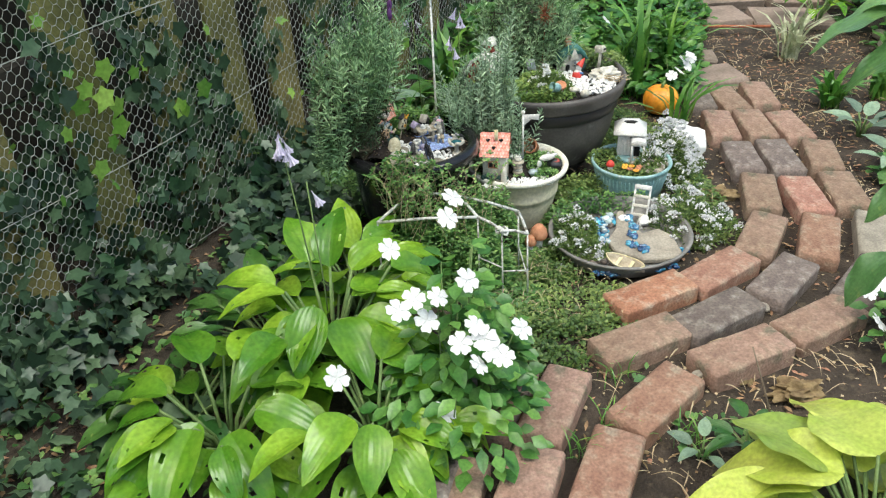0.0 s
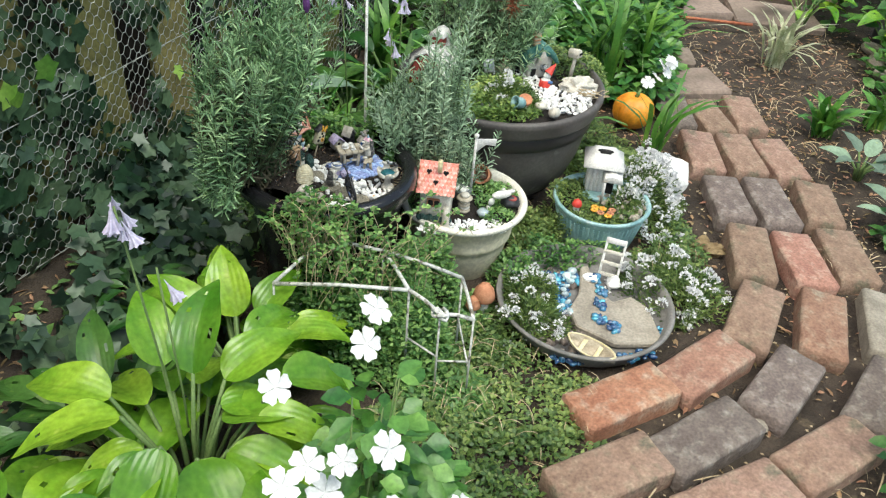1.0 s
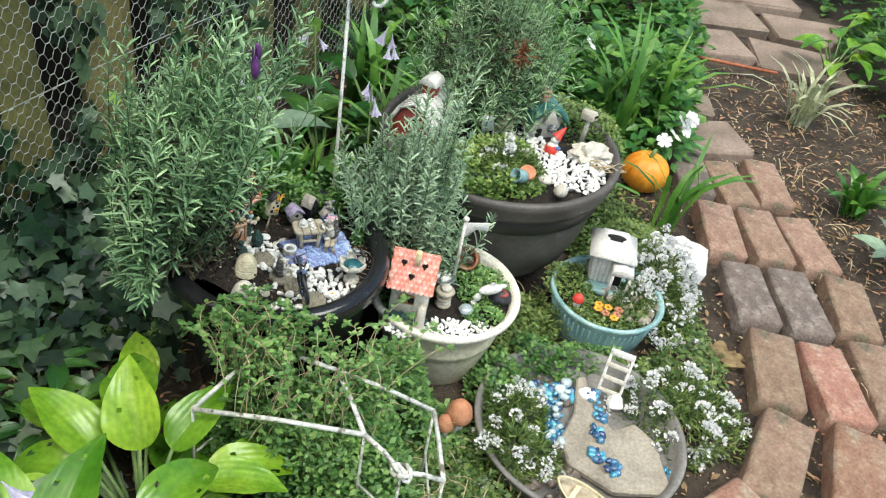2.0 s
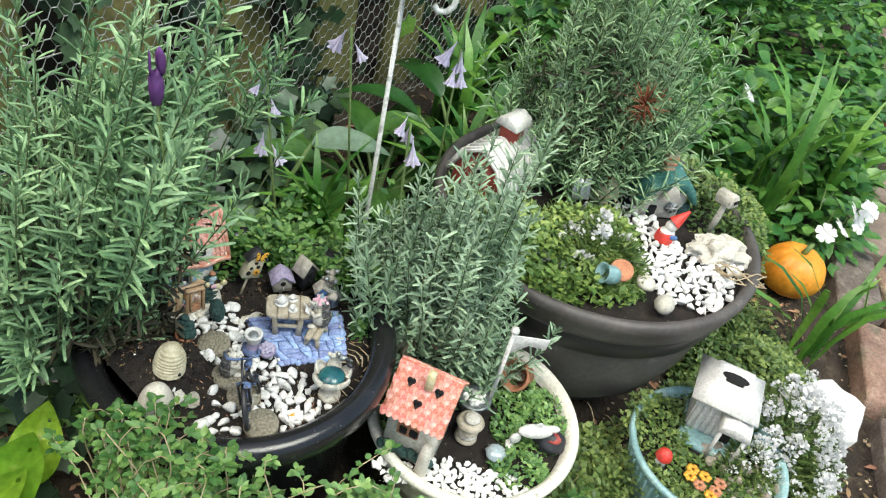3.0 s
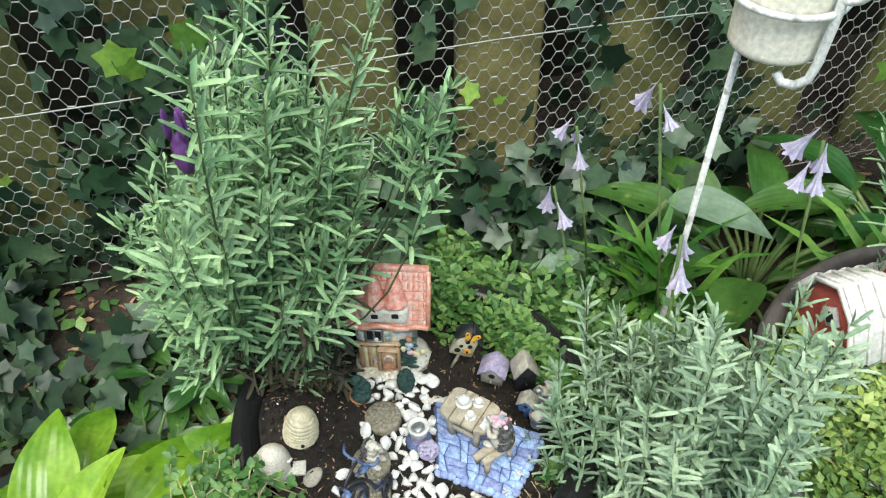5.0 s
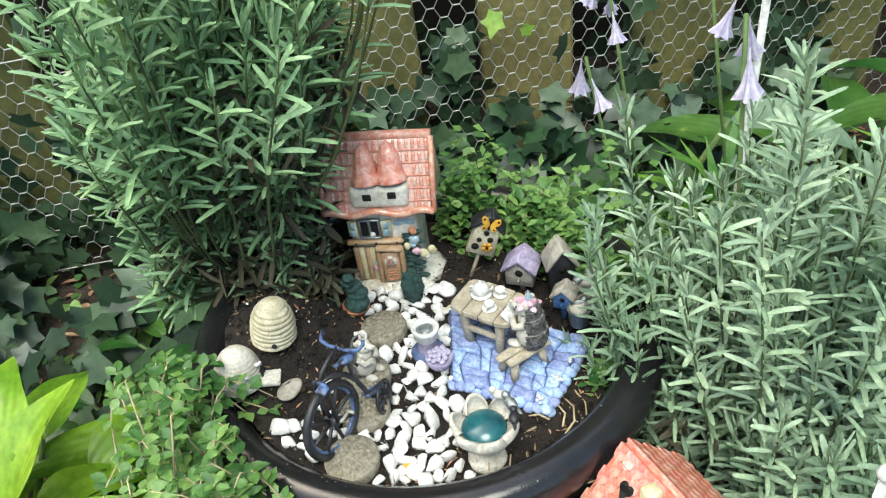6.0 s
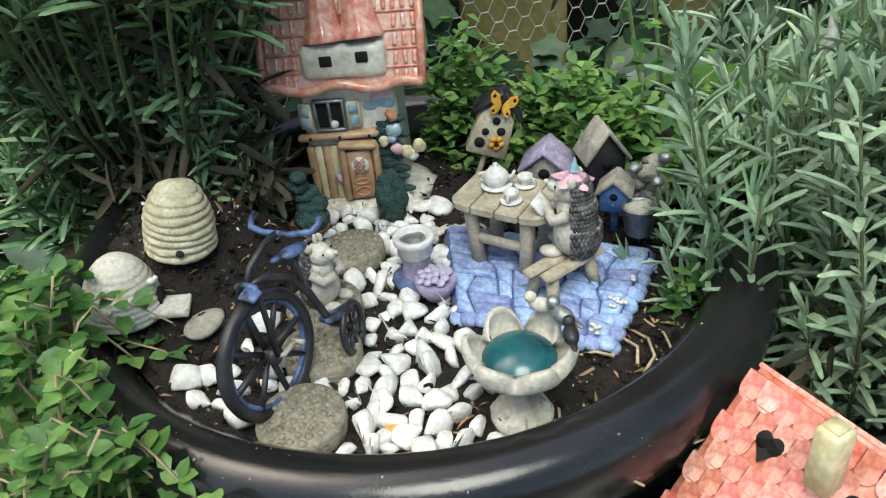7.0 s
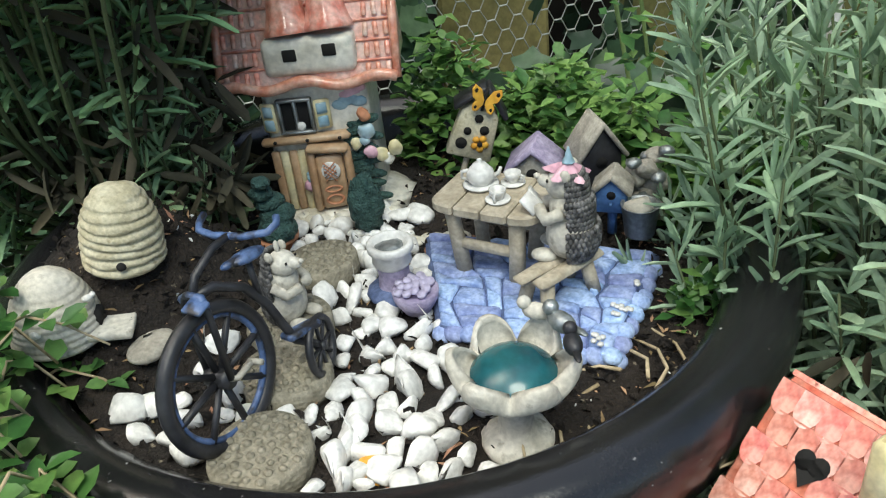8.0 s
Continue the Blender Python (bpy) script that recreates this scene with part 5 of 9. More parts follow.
def cottage(x, y, z, rz):
    """Tall glazed storybook cottage: front towards local -y."""
    t = thing("cottage", x, y, z, "glazed miniature storybook cottage with a salmon tiled roof", "miniature house", rz=rz)
    w, d = 0.053, 0.046
    f = -d / 2
    part("wall", box(w, d, 0.078, 0.005, at=(0, 0, 0.037), jitter=0.0007, seed=2, seg=2), MAT["plaster"], t, "cream glazed wall")
    part("base_rock", ball(0.034, (0.004, -0.006, 0.002), (1.10, 0.90, 0.17), 3, 0.22, 60, 3), MAT["plaster"], t)
    for i in range(5):
        part("plank", box(0.0042, 0.0030, 0.033, 0.0009, at=(-0.0240 + 0.0043 * i, f - 0.0012, 0.0225), jitter=0.0003, seed=i), MAT["yellow" if i % 2 else "tan"], t)
    door = part("door", box(0.0135, 0.0030, 0.0290, 0.0012, at=(0.0030, f - 0.0060, 0.0225), turn=pose(0, 0, 0, 0, 0, 10)), MAT["tan"], t, "brown panelled door")
    part("door_panel", join(*[ball(0.0050, (0.0030, f - 0.0078, 0.0290), (1, 0.22, 1.0), 3)]), MAT["white"], door, "latticed white pane")
    for q in range(3):
        for sg in (-1, 1):
            part("lattice_bar", box(0.0085, 0.0004, 0.0005, at=(0.0030, f - 0.0091, 0.0290 + 0.0022 * (q - 1)), turn=pose(0, 0, 0, 0, 45 * sg, 0)), MAT["terracotta"], door)
    part("door_panel", ring_tube(0.0032, 0.0007, 24, 6), MAT["terracotta"], door, m=pose(0.0030, f - 0.0078, 0.0190, 0, 0, 10) @ Matrix.Diagonal((1.2, 1, 0.5, 1)))
    part("door_panel", ring_tube(0.0034, 0.0007, 24, 6), MAT["terracotta"], door, m=pose(0.0030, f - 0.0078, 0.0130, 0, 0, 10) @ Matrix.Diagonal((1.2, 1, 0.75, 1)))
    for sx, ww in ((-0.0062, 0.0040), (0.0122, 0.0036)):
        part("door_post", box(ww, 0.0085, 0.034, 0.0013, at=(sx, f - 0.0035, 0.0235), jitter=0.0004, seed=int(sx * 9e3)), MAT["tan"], t)
    part("door_hood", box(0.0210, 0.0100, 0.0036, 0.0012, at=(0.0030, f - 0.0045, 0.0405), turn=pose(0, 0, 0, 0, 3, 0)), MAT["tan"], t)
    part("lintel", box(0.0445, 0.0060, 0.0042, 0.0014, at=(-0.0070, f - 0.0024, 0.0450), turn=pose(0, 0, 0, 0, -1, 0), jitter=0.0005, seed=6), MAT["tan"], t)
    for q in (-0.022, -0.006, 0.010):
        part("peg", ball(0.0011, (q, f - 0.0056, 0.0452), (1, 0.5, 1), 1), MAT["hole"], t)
    win = part("window", box(0.0160, 0.0022, 0.0160, 0.001, at=(-0.0098, f - 0.0006, 0.0570)), MAT["hole"], t, "upper window with blue shutters")
    for q in (-1, 0, 1):
        part("mullion", box(0.0018, 0.0032, 0.0175, 0.0006, at=(-0.0098 + q * 0.0076, f - 0.0022, 0.0570)), MAT["galv"], win, "grey-blue window bar")
    for q in (-1, 1):
        part("rail", box(0.0175, 0.0032, 0.0018, 0.0006, at=(-0.0098, f - 0.0024, 0.0570 + q * 0.0082)), MAT["galv"], win)
    part("sill_cat", ball(0.0026, (-0.0080, f - 0.0030, 0.0520), (0.9, 0.6, 1.0), 2, 0.3, 200, 3), MAT["white"], win, "small white moulded shape on the sill")
    for sx in (-1, 1):
        sh = part("shutter", box(0.0078, 0.0020, 0.0150, 0.0008, at=(-0.0098 + sx * 0.0132, f - 0.0022, 0.0570), turn=pose(0, 0, 0, 0, 0, sx * 18)), MAT["yellow"], win, "cream shutter frame")
        for q in (-1, 1):
            part("shutter_pane", box(0.0052, 0.0014, 0.0055, 0.0005, at=(-0.0098 + sx * 0.0132, f - 0.0034, 0.0570 + q * 0.0034), turn=pose(0, 0, 0, 0, 0, sx * 18)), MAT["paleblue"], sh, "pale blue pane")
    part("blue_swag", join(*[ball(0.0030, (0.0120 + 0.0030 * i, f + 0.0002, 0.0600 + 0.0022 * math.sin(i * 0.9)), (1.5, 0.3, 1.0), 2) for i in range(4)]), MAT["paleblue"], t, "blue painted swag")
    part("pink_swag", join(*[ball(0.0030, (0.0160 + 0.0026 * i, f + 0.0002, 0.0648 + 0.0015 * i), (1.5, 0.3, 0.8), 2) for i in range(3)]), MAT["pink"], t, "pink painted swag")
    for i in range(17):
        a = i * 2.4
        part("vine_leaf", ball(0.0040, (0, 0, 0), (1.5, 0.35, 0.62), 2, 0.2, 160, i), MAT["topiary"], t, m=pose(0.0200 + 0.0055 * math.cos(a), f - 0.0020, 0.010 + 0.0026 * i, 0, 50 * math.sin(a * 1.3), 0))
    for i, (k, dx, zz, r) in enumerate((("terracotta", 0.0020, 0.0560, 0.0032), ("paleblue", 0.0022, 0.0470, 0.0040), ("paleblue", 0.0010, 0.0425, 0.0030), ("yellow", -0.0035, 0.0410, 0.0030), ("pink", 0.0030, 0.0360, 0.0032), ("yellow", 0.0085, 0.0340, 0.0034), ("yellow", 0.0150, 0.0370, 0.0034), ("plaster", 0.0110, 0.0315, 0.0030), ("pink", -0.0300, 0.0200, 0.0030), ("paleblue", -0.0285, 0.0250, 0.0028))):
        part("flower", ball(r, (0.0210 + dx, f - 0.0048, zz), (1, 0.6, 1.1), 3, 0.5, 300, i), MAT[k], t)
    for i in range(12):
        part("foundation_stone", ball(0.0052, (-0.026 + 0.0052 * i, f - 0.0085 - 0.0025 * math.sin(i * 2.2), 0.0030), (1.0, 0.8, 0.66), 2, 0.3, 120, i), MAT["plaster"], t)
    # roof: steep front slope of lattice tiles, wavy eave, two dormers under bell-shaped hoods
    rw, y0, z0, y1, z1 = 0.084, -0.0275, 0.0725, -0.0030, 0.1225
    part("roof", prism([(y0, z0), (-y0, z0), (-y1, z1), (y1, z1)], rw, 0.0015), MAT["roofwhite"], t, "pale salmon roof", m=pose(0, 0, 0, 0, 0, 90))
    eave = [(-rw / 2 + rw * i / 24, y0 - 0.0010, z0 + 0.0010 + 0.0018 * math.sin(i * 0.62 + 0.8)) for i in range(25)]
    part("eave", tube(eave, 0.0027, 8), MAT["rooftile"], t, "wavy salmon eave")
    part("ridge_roll", tube([(-rw / 2, 0, z1), (0, 0, z1 + 0.0008), (rw / 2, 0, z1)], 0.0040, 8), MAT["rooftile"], t, "rounded ridge")
    for sx in (-1, 1):
        part("verge", tube([(sx * rw / 2, y0, z0), (sx * rw / 2, (y0 + y1) / 2 - 0.001, (z0 + z1) / 2), (sx * rw / 2, y1, z1)], 0.0022, 7), MAT["rooftile"], t, "salmon roof edge")
    slope = math.degrees(math.atan2(z1 - z0, y1 - y0))
    for j in range(6):
        u = (j + 0.5) / 6
        yy, zz = y0 + (y1 - y0) * u, z0 + (z1 - z0) * u
        part("tile_band", box(rw - 0.002, 0.0013, 0.0020, 0.0006), MAT["rooftile"], t, m=pose(0, yy - 0.0024, zz - 0.0042, slope, 0, 0))
        for i in range(17):
            xx = -rw / 2 + 0.0035 + i * (rw - 0.007) / 16
            if -0.0215 < xx < 0.0255 and j < 4:
                continue
            part("tile", box(0.0024, 0.0066, 0.0018, 0.0006), MAT["rooftile" if (i * 3 + j) % 4 else "roofwhite"], t, m=pose(xx, yy - 0.0010, zz + 0.0004, slope, (i % 3 - 1) * 4, 0))
    body = part("dormer", box(0.0440, 0.0160, 0.0180, 0.0045, at=(0.0020, -0.0200, 0.0860), seg=3), MAT["plaster"], t, "white dormer front")
    for sx, dz in ((-0.0066, 0.0), (0.0122, 0.0012)):
        part("dormer_window", box(0.0064, 0.0020, 0.0056, 0.0005, at=(sx, -0.0278, 0.0875 + dz)), MAT["hole"], body, "small square window opening")
        hood = lathe([(0.0112, 0), (0.0118, 0.0012), (0.0104, 0.0040), (0.0086, 0.0110), (0.0074, 0.0190), (0.0050, 0.0270), (0, 0.0300)], 36, 0.0, 0)
        for v in hood.verts:
            a = math.atan2(v.co.y, v.co.x)
            v.co.xy *= 1 + 0.045 * math.cos(a * 11)
        part("dormer_roof", hood, MAT["rooftile"], body, "ribbed salmon hood", m=pose(sx, -0.0190, 0.0945 + dz, -16, 0, 12))
    return t


cottage(-0.1403, 1.8524, 0.243, 48)


def butterfly_house(x, y):
    t = thing("bird_house", x, y, 0.243, "miniature tan bird house with an orange butterfly on a stick", "miniature bird house", rz=48, ry=19)
    part("stake", tube([(0, 0, -0.01), (0, 0, 0.03)], 0.0016, 6), MAT["table"], t)
    part("body", prism([(-0.0115, 0.026), (0.0115, 0.026), (0.0095, 0.050), (0, 0.060), (-0.0095, 0.050)], 0.010, 0.0008), MAT["straw"], t)
    for s in (-1, 1):
        part("roof_side", box(0.0185, 0.014, 0.0026, 0.0006), MAT["black"], t, "dark roof", m=pose(s * 0.0068, 0, 0.0575, 0, s * 46, 0))
    for x0, z0, r in ((0, 0.048, 0.0022), (0.0042, 0.0425, 0.0024), (-0.0040, 0.0405, 0.0020), (-0.0055, 0.0335, 0.0030)):
        part("hole", tube([(x0, -0.0056, z0), (x0, -0.0045, z0)], r, 12), MAT["hole"], t)
    for a in range(5):
        part("petal", ball(0.0021, (0.0035 + 0.0028 * math.cos(a * 1.257), -0.0062, 0.0355 + 0.0028 * math.sin(a * 1.257)), (1, 0.4, 1), 1), MAT["gold"], t, "yellow flower petal")
    part("flower_centre", ball(0.0014, (0.0035, -0.0072, 0.0355), (1, 0.6, 1), 1), MAT["hole"], t)
    for s in (-1, 1):
        wing = part("wing", prism([(s * q, z) for q, z in ((0.0004, 0.0585), (0.0030, 0.0640), (0.0066, 0.0660), (0.0078, 0.0635), (0.0066, 0.0595), (0.0044, 0.0580), (0.0058, 0.0555), (0.0050, 0.0525), (0.0026, 0.0530), (0.0004, 0.0565))], 0.0013, 0.0002), MAT["gold"], t, "orange butterfly wing", m=pose(0, -0.0068, 0, 0, 0, s * -16), smooth=False)
        for q, z, r in ((0.0058, 0.0632, 0.0011), (0.0042, 0.0548, 0.0009)):
            part("wing_spot", ball(r, (s * q, -0.0006, z), (1, 0.35, 1.2), 1), MAT["hole"], wing, "dark wing spot")
    part("butterfly_body", tube([(0, -0.0070, 0.053), (0, -0.0070, 0.065)], 0.0008, 5), MAT["hole"], t)


butterfly_house(-0.0865, 1.8885)
root = thing("dry_root", 0.072, 1.824, 0.243, "thin pale dried root lying on the soil", "root")
for strand in ([tube([(0.036 * math.cos(a + i * 0.5) * (0.3 + 0.2 * i), 0.045 * math.sin(a + i * 0.45) * (0.2 + 0.2 * i), 0.003 + 0.004 * math.sin(i * 1.1 + a)) for i in range(6)], 0.0008, 5, 0.6) for a in (0.2, 0.8, 1.3, 2.3, 3.3, 4.1, -1.2, -0.5)]):
    part("strand", strand, MAT["twig"], root)
for ax, ay, ar, key, alabel in ((0.036, 1.7405, 0.0062, "gold", "small amber pebble among white marble pebbles"), (-0.060, 1.7130, 0.0085, "greyresin", "flat tan stone lying on the potting soil"),
                                (-0.064, 1.8530, 0.0052, "plaster", "small beige stone behind the urn"), (-0.056, 1.8610, 0.0058, "plaster", "small beige stone beside the patio"), (-0.070, 1.8445, 0.0050, "plaster", "small beige stone at the cottage's foot")):
    spot = thing("pebble", ax, ay, soil_a(ax, ay), alabel, "pebble", rz=ay * 700)
    part("stone", ball(ar, (0, 0, ar * 0.2), (1.3, 0.85, 0.42), 3, 0.25, 0.6 / ar, int(ar * 9000)), MAT[key], spot)


def soil_litter():
    """Bark crumbs, fibres and perlite on the black pot's soil."""
    rng = random.Random(77)
    c = Cloud(*TINY)
    for _ in range(900):
        a, q = rng.uniform(0, 6.283), 0.138 * math.sqrt(rng.random())
        x, y = AX + q * math.cos(a), AY + q * math.sin(a)
        d = unit(rng); d.z *= 0.25
        L = rng.choice((0.002, 0.003, 0.003, 0.005, 0.008))
        c.add((x, y, soil_a(x, y) + 0.0008), d, (rng.uniform(-.4, .4), rng.uniform(-.4, .4), 1), L, min(L * 0.3, 0.0009))
    lumps, grit = Cloud(*OVAL), Cloud(*OVAL)
    for i in range(3400):
        a, q = rng.uniform(0, 6.283), 0.139 * math.sqrt(rng.random())
        x, y = AX + q * math.cos(a), AY + q * math.sin(a)
        L = rng.uniform(0.002, 0.0065) if i > 160 else rng.uniform(0.0012, 0.003)
        (lumps if i > 160 else grit).add((x, y, soil_a(x, y) + rng.uniform(-0.0005, 0.0022)), unit(rng), unit(rng), L, L * 0.4)
    tagged(link("soil_crumbs", lumps.mesh("soil_crumbs"), MAT["potting"]), "dark crumbs of moist potting soil", "soil", kind="stuff")
    tagged(link("grit", grit.mesh("grit"), MAT["pebble"]), "tiny white grit scattered on the potting soil", "grit", kind="stuff")
    tagged(link("soil_litter", c.mesh("soil_litter"), MAT["litter"]), "dry bark crumbs and fibres on dark potting soil", "litter", kind="stuff")


soil_litter()

# ---- cream bowl: tiled house and its neighbours ----
def tiled_house(x, y, z, rz):
    t = thing("cottage", x, y, z, "small ceramic house with a red scalloped tile roof and heart cut-outs", "miniature house", rz=rz)
    w, hd, eave, ridge = 0.086, 0.043, 0.080, 0.125
    part("wall", prism([(-0.031, 0), (0.031, 0), (0.031, 0.086), (0, 0.116), (-0.031, 0.086)], 0.070, 0.002), MAT["plaster"], t, "pale glazed walls", m=pose(0, 0, 0, 0, 0, 90))
    part("window", box(0.030, 0.003, 0.020, 0.002, at=(-0.004, -0.0315, 0.054)), MAT["terracotta"], t, "round red-brown window")
    part("window_pane", box(0.012, 0.003, 0.013, 0.002, at=(-0.010, -0.0328, 0.054)), MAT["hole"], t)
    part("window_pane", box(0.012, 0.003, 0.013, 0.002, at=(0.004, -0.0328, 0.054)), MAT["hole"], t)
    part("flower_box", join(*[ball(0.007, (-0.034 + 0.0085 * i, -0.036, 0.020 + 0.003 * (i % 2)), (1, 0.8, 0.9), 2, 0.3, 140, i) for i in range(9)]), MAT["topiary"], t)
    part("column", lathe([(0.009, 0), (0.0085, 0.03), (0.007, 0.052), (0, 0.054)], 16), MAT["resin"], t, m=pose(0.028, -0.040, 0))
    slope = math.degrees(math.atan2(ridge - eave, hd))
    L = math.hypot(hd, ridge - eave)
    for s in (-1, 1):
        side = part("roof_side", box(w, L, 0.005, 0.0012), MAT["scallop"], t, "red glazed roof slope", m=pose(0, s * hd / 2, (eave + ridge) / 2, -s * slope, 0, 0))
        rows, cols = 7, 10
        for j in range(rows):
            for i in range(cols + (j % 2)):
                px = -w / 2 + (i + (0.0 if j % 2 else 0.5)) * w / cols
                if abs(px) > w / 2 - 0.0025:
                    continue
                py = s * (L / 2 - (j + 0.5) * L / rows)
                if s < 0 and any(math.hypot(px - hx, py - hy) < 0.0062 for hx, hy in ((-0.020, 0.012), (0.018, 0.012), (-0.002, -0.008))):
                    continue
                link("tile", SCALLOP[(i + 2 * j) % 3], None, side, pose(px, py, 0.0030, 0, 0, 0 if s < 0 else 180) @ pose(0, 0, 0, 7, 0, 0))
        if s < 0:
            for hx, hy in ((-0.020, 0.012), (0.018, 0.012), (-0.002, -0.008)):
                hv = join(tube([(hx - 0.0026, hy + 0.0016, 0.001), (hx - 0.0026, hy + 0.0016, 0.0036)], 0.0033, 12), tube([(hx + 0.0026, hy + 0.0016, 0.001), (hx + 0.0026, hy + 0.0016, 0.0036)], 0.0033, 12))
                tip = bmesh.new()
                vs = [tip.verts.new(p) for p in ((hx - 0.0056, hy + 0.0006, 0.0036), (hx, hy - 0.0062, 0.0036), (hx + 0.0056, hy + 0.0006, 0.0036), (hx, hy + 0.003, 0.0036))]
                tip.faces.new(vs)
                part("heart_opening", join(hv, tip), MAT["hole"], side, "dark heart-shaped opening")
    part("chimney", join(box(0.0105, 0.010, 0.026, 0.0016), box(0.0062, 0.0058, 0.002, at=(0, 0, 0.0130))), MAT["yellow"], t, "cream square chimney", m=pose(0.004, -0.016, 0.128))
    return t


def scallops():
    out = []
    for k, key in enumerate(("scallop", "scallop_pale", "scallop")):
        n = 8
        verts = [(-0.0046, 0.0042, 0), (0.0046, 0.0042, 0)] + [(0.0046 * math.cos(math.pi * i / n), -0.0012 - 0.0050 * math.sin(math.pi * i / n), 0.0004 + 0.0009 * math.sin(math.pi * i / n)) for i in range(n + 1)]
        low = [(x, y, z - 0.0018) for x, y, z in verts]
        o = len(verts)
        ringv = [0] + list(range(o - 1, 1, -1)) + [1]
        faces = [tuple(ringv)[::-1]] + [(ringv[i], ringv[(i + 1) % len(ringv)], ringv[(i + 1) % len(ringv)] + o, ringv[i] + o) for i in range(len(ringv))]
        me = raw("tile", verts + low, faces, False)
        me.materials.append(MAT[key])
        out.append(me)
    return out


SCALLOP = scallops()
tiled_house(0.156, 1.834, 0.146, -9).scale = (0.86, 0.98, 1.0)

flag = thing("pennant", 0.231, 1.908, 0.146, "white miniature flagpole with a small hanging pennant", "miniature flag")
part("pole", tube([(0, 0.004, 0), (0, 0, 0.146)], 0.0028, 8), MAT["white"], flag)
part("finial", ball(0.0052, (0, 0, 0.148), (1, 1, 1), 2), MAT["white"], flag)
part("banner", prism([(0, 0), (0.044, -0.006), (0.042, -0.022), (0.020, -0.016), (0, -0.030)], 0.002, 0.0004), MAT["white"], flag, "notched white pennant", m=pose(0.002, 0, 0.141, 0, 0, 20))

coop = thing("terracotta_pot", 0.268, 1.972, 0.146, "toppled terracotta pot with a chicken figure inside", "miniature pot", rz=-35)
coop.scale = (0.68, 0.68, 0.68)
part("pot", lathe([(0, 0), (0.020, 0), (0.028, 0.040), (0.031, 0.041), (0.031, 0.050), (0.027, 0.050), (0.018, 0.006), (0, 0.006)], 32), MAT["terracotta"], coop, m=pose(0, 0, 0.026, 58, 0, 0))
part("chicken", join(ball(0.011, (0, -0.018, 0.034), (1, 1.1, 1), 2, 0.25, 120, 1), ball(0.006, (0, -0.026, 0.045), (1, 1, 1), 2)), MAT["greyresin"], coop)
gpot = thing("flower_pot", 0.212, 1.902, 0.146, "tiny grey-green pot filled with white gravel", "miniature flower pot")
part("pot", lathe([(0, 0), (0.012, 0), (0.020, 0.026), (0.0215, 0.028), (0.018, 0.028), (0, 0.022)], 28), MAT["galv"], gpot)
part("gravel", join(*[ball(0.0042, (0.012 * math.sqrt(i / 18) * math.cos(i * 2.4), 0.012 * math.sqrt(i / 18) * math.sin(i * 2.4), 0.0270), (1, 1, 0.8), 1, 0.3, 120, i) for i in range(18)]), MAT["gravel"], gpot)
stack = thing("stacked_stones", 0.214, 1.860, 0.146, "little stack of banded tan stones with a flat cap", "miniature ornament")
for i, (r, h) in enumerate(((0.014, 0.008), (0.012, 0.007), (0.013, 0.007), (0.010, 0.006), (0.017, 0.007), (0.010, 0.006))):
    part("stone", lathe([(0, 0), (r * 0.8, 0.0005), (r, h * 0.5), (r * 0.8, h), (0, h + 0.0005)], 20), MAT["resin" if i % 2 else "table"], stack, m=pose(0.001 * (i % 2), 0, 0.0072 * i))
dolphin = thing("dolphin_figurine", 0.291, 1.872, 0.160, "white porcelain dolphin figurine among moss", "figurine", rz=20)
part("body", join(ball(0.011, (0, 0, 0.022), (2.0, 0.8, 0.8), 3), ball(0.006, (0.020, 0, 0.026), (1.6, 0.8, 0.7), 2), ball(0.006, (-0.022, 0, 0.008), (1.2, 0.6, 1.6), 2), ball(0.005, (0.002, 0, 0.032), (0.9, 0.3, 1.2), 2), ball(0.005, (-0.026, 0, -0.006), (1, 1.8, 0.6), 2)), MAT["white"], dolphin)
barrel = thing("mossy_rock", 0.313, 1.885, 0.146, "dark wet rock in the cream bowl", "rock")
part("rock", ball(0.018, (0, 0, 0.010), (1.2, 0.9, 0.8), 3, 0.3, 60, 5), MAT["black"], barrel)
part("top", ball(0.010, (0.002, -0.002, 0.020), (1.2, 0.9, 0.5), 2, 0.3, 80, 2), MAT["barnred"], barrel)
shell = thing("shell", 0.253, 1.846, 0.146, "pale blue scallop-like glass shell", "shell")
part("body", lathe([(0, 0), (0.011, 0.003), (0.013, 0.010), (0.008, 0.015), (0, 0.016)], 20, 0.1, 8), MAT["glassclear"], shell)


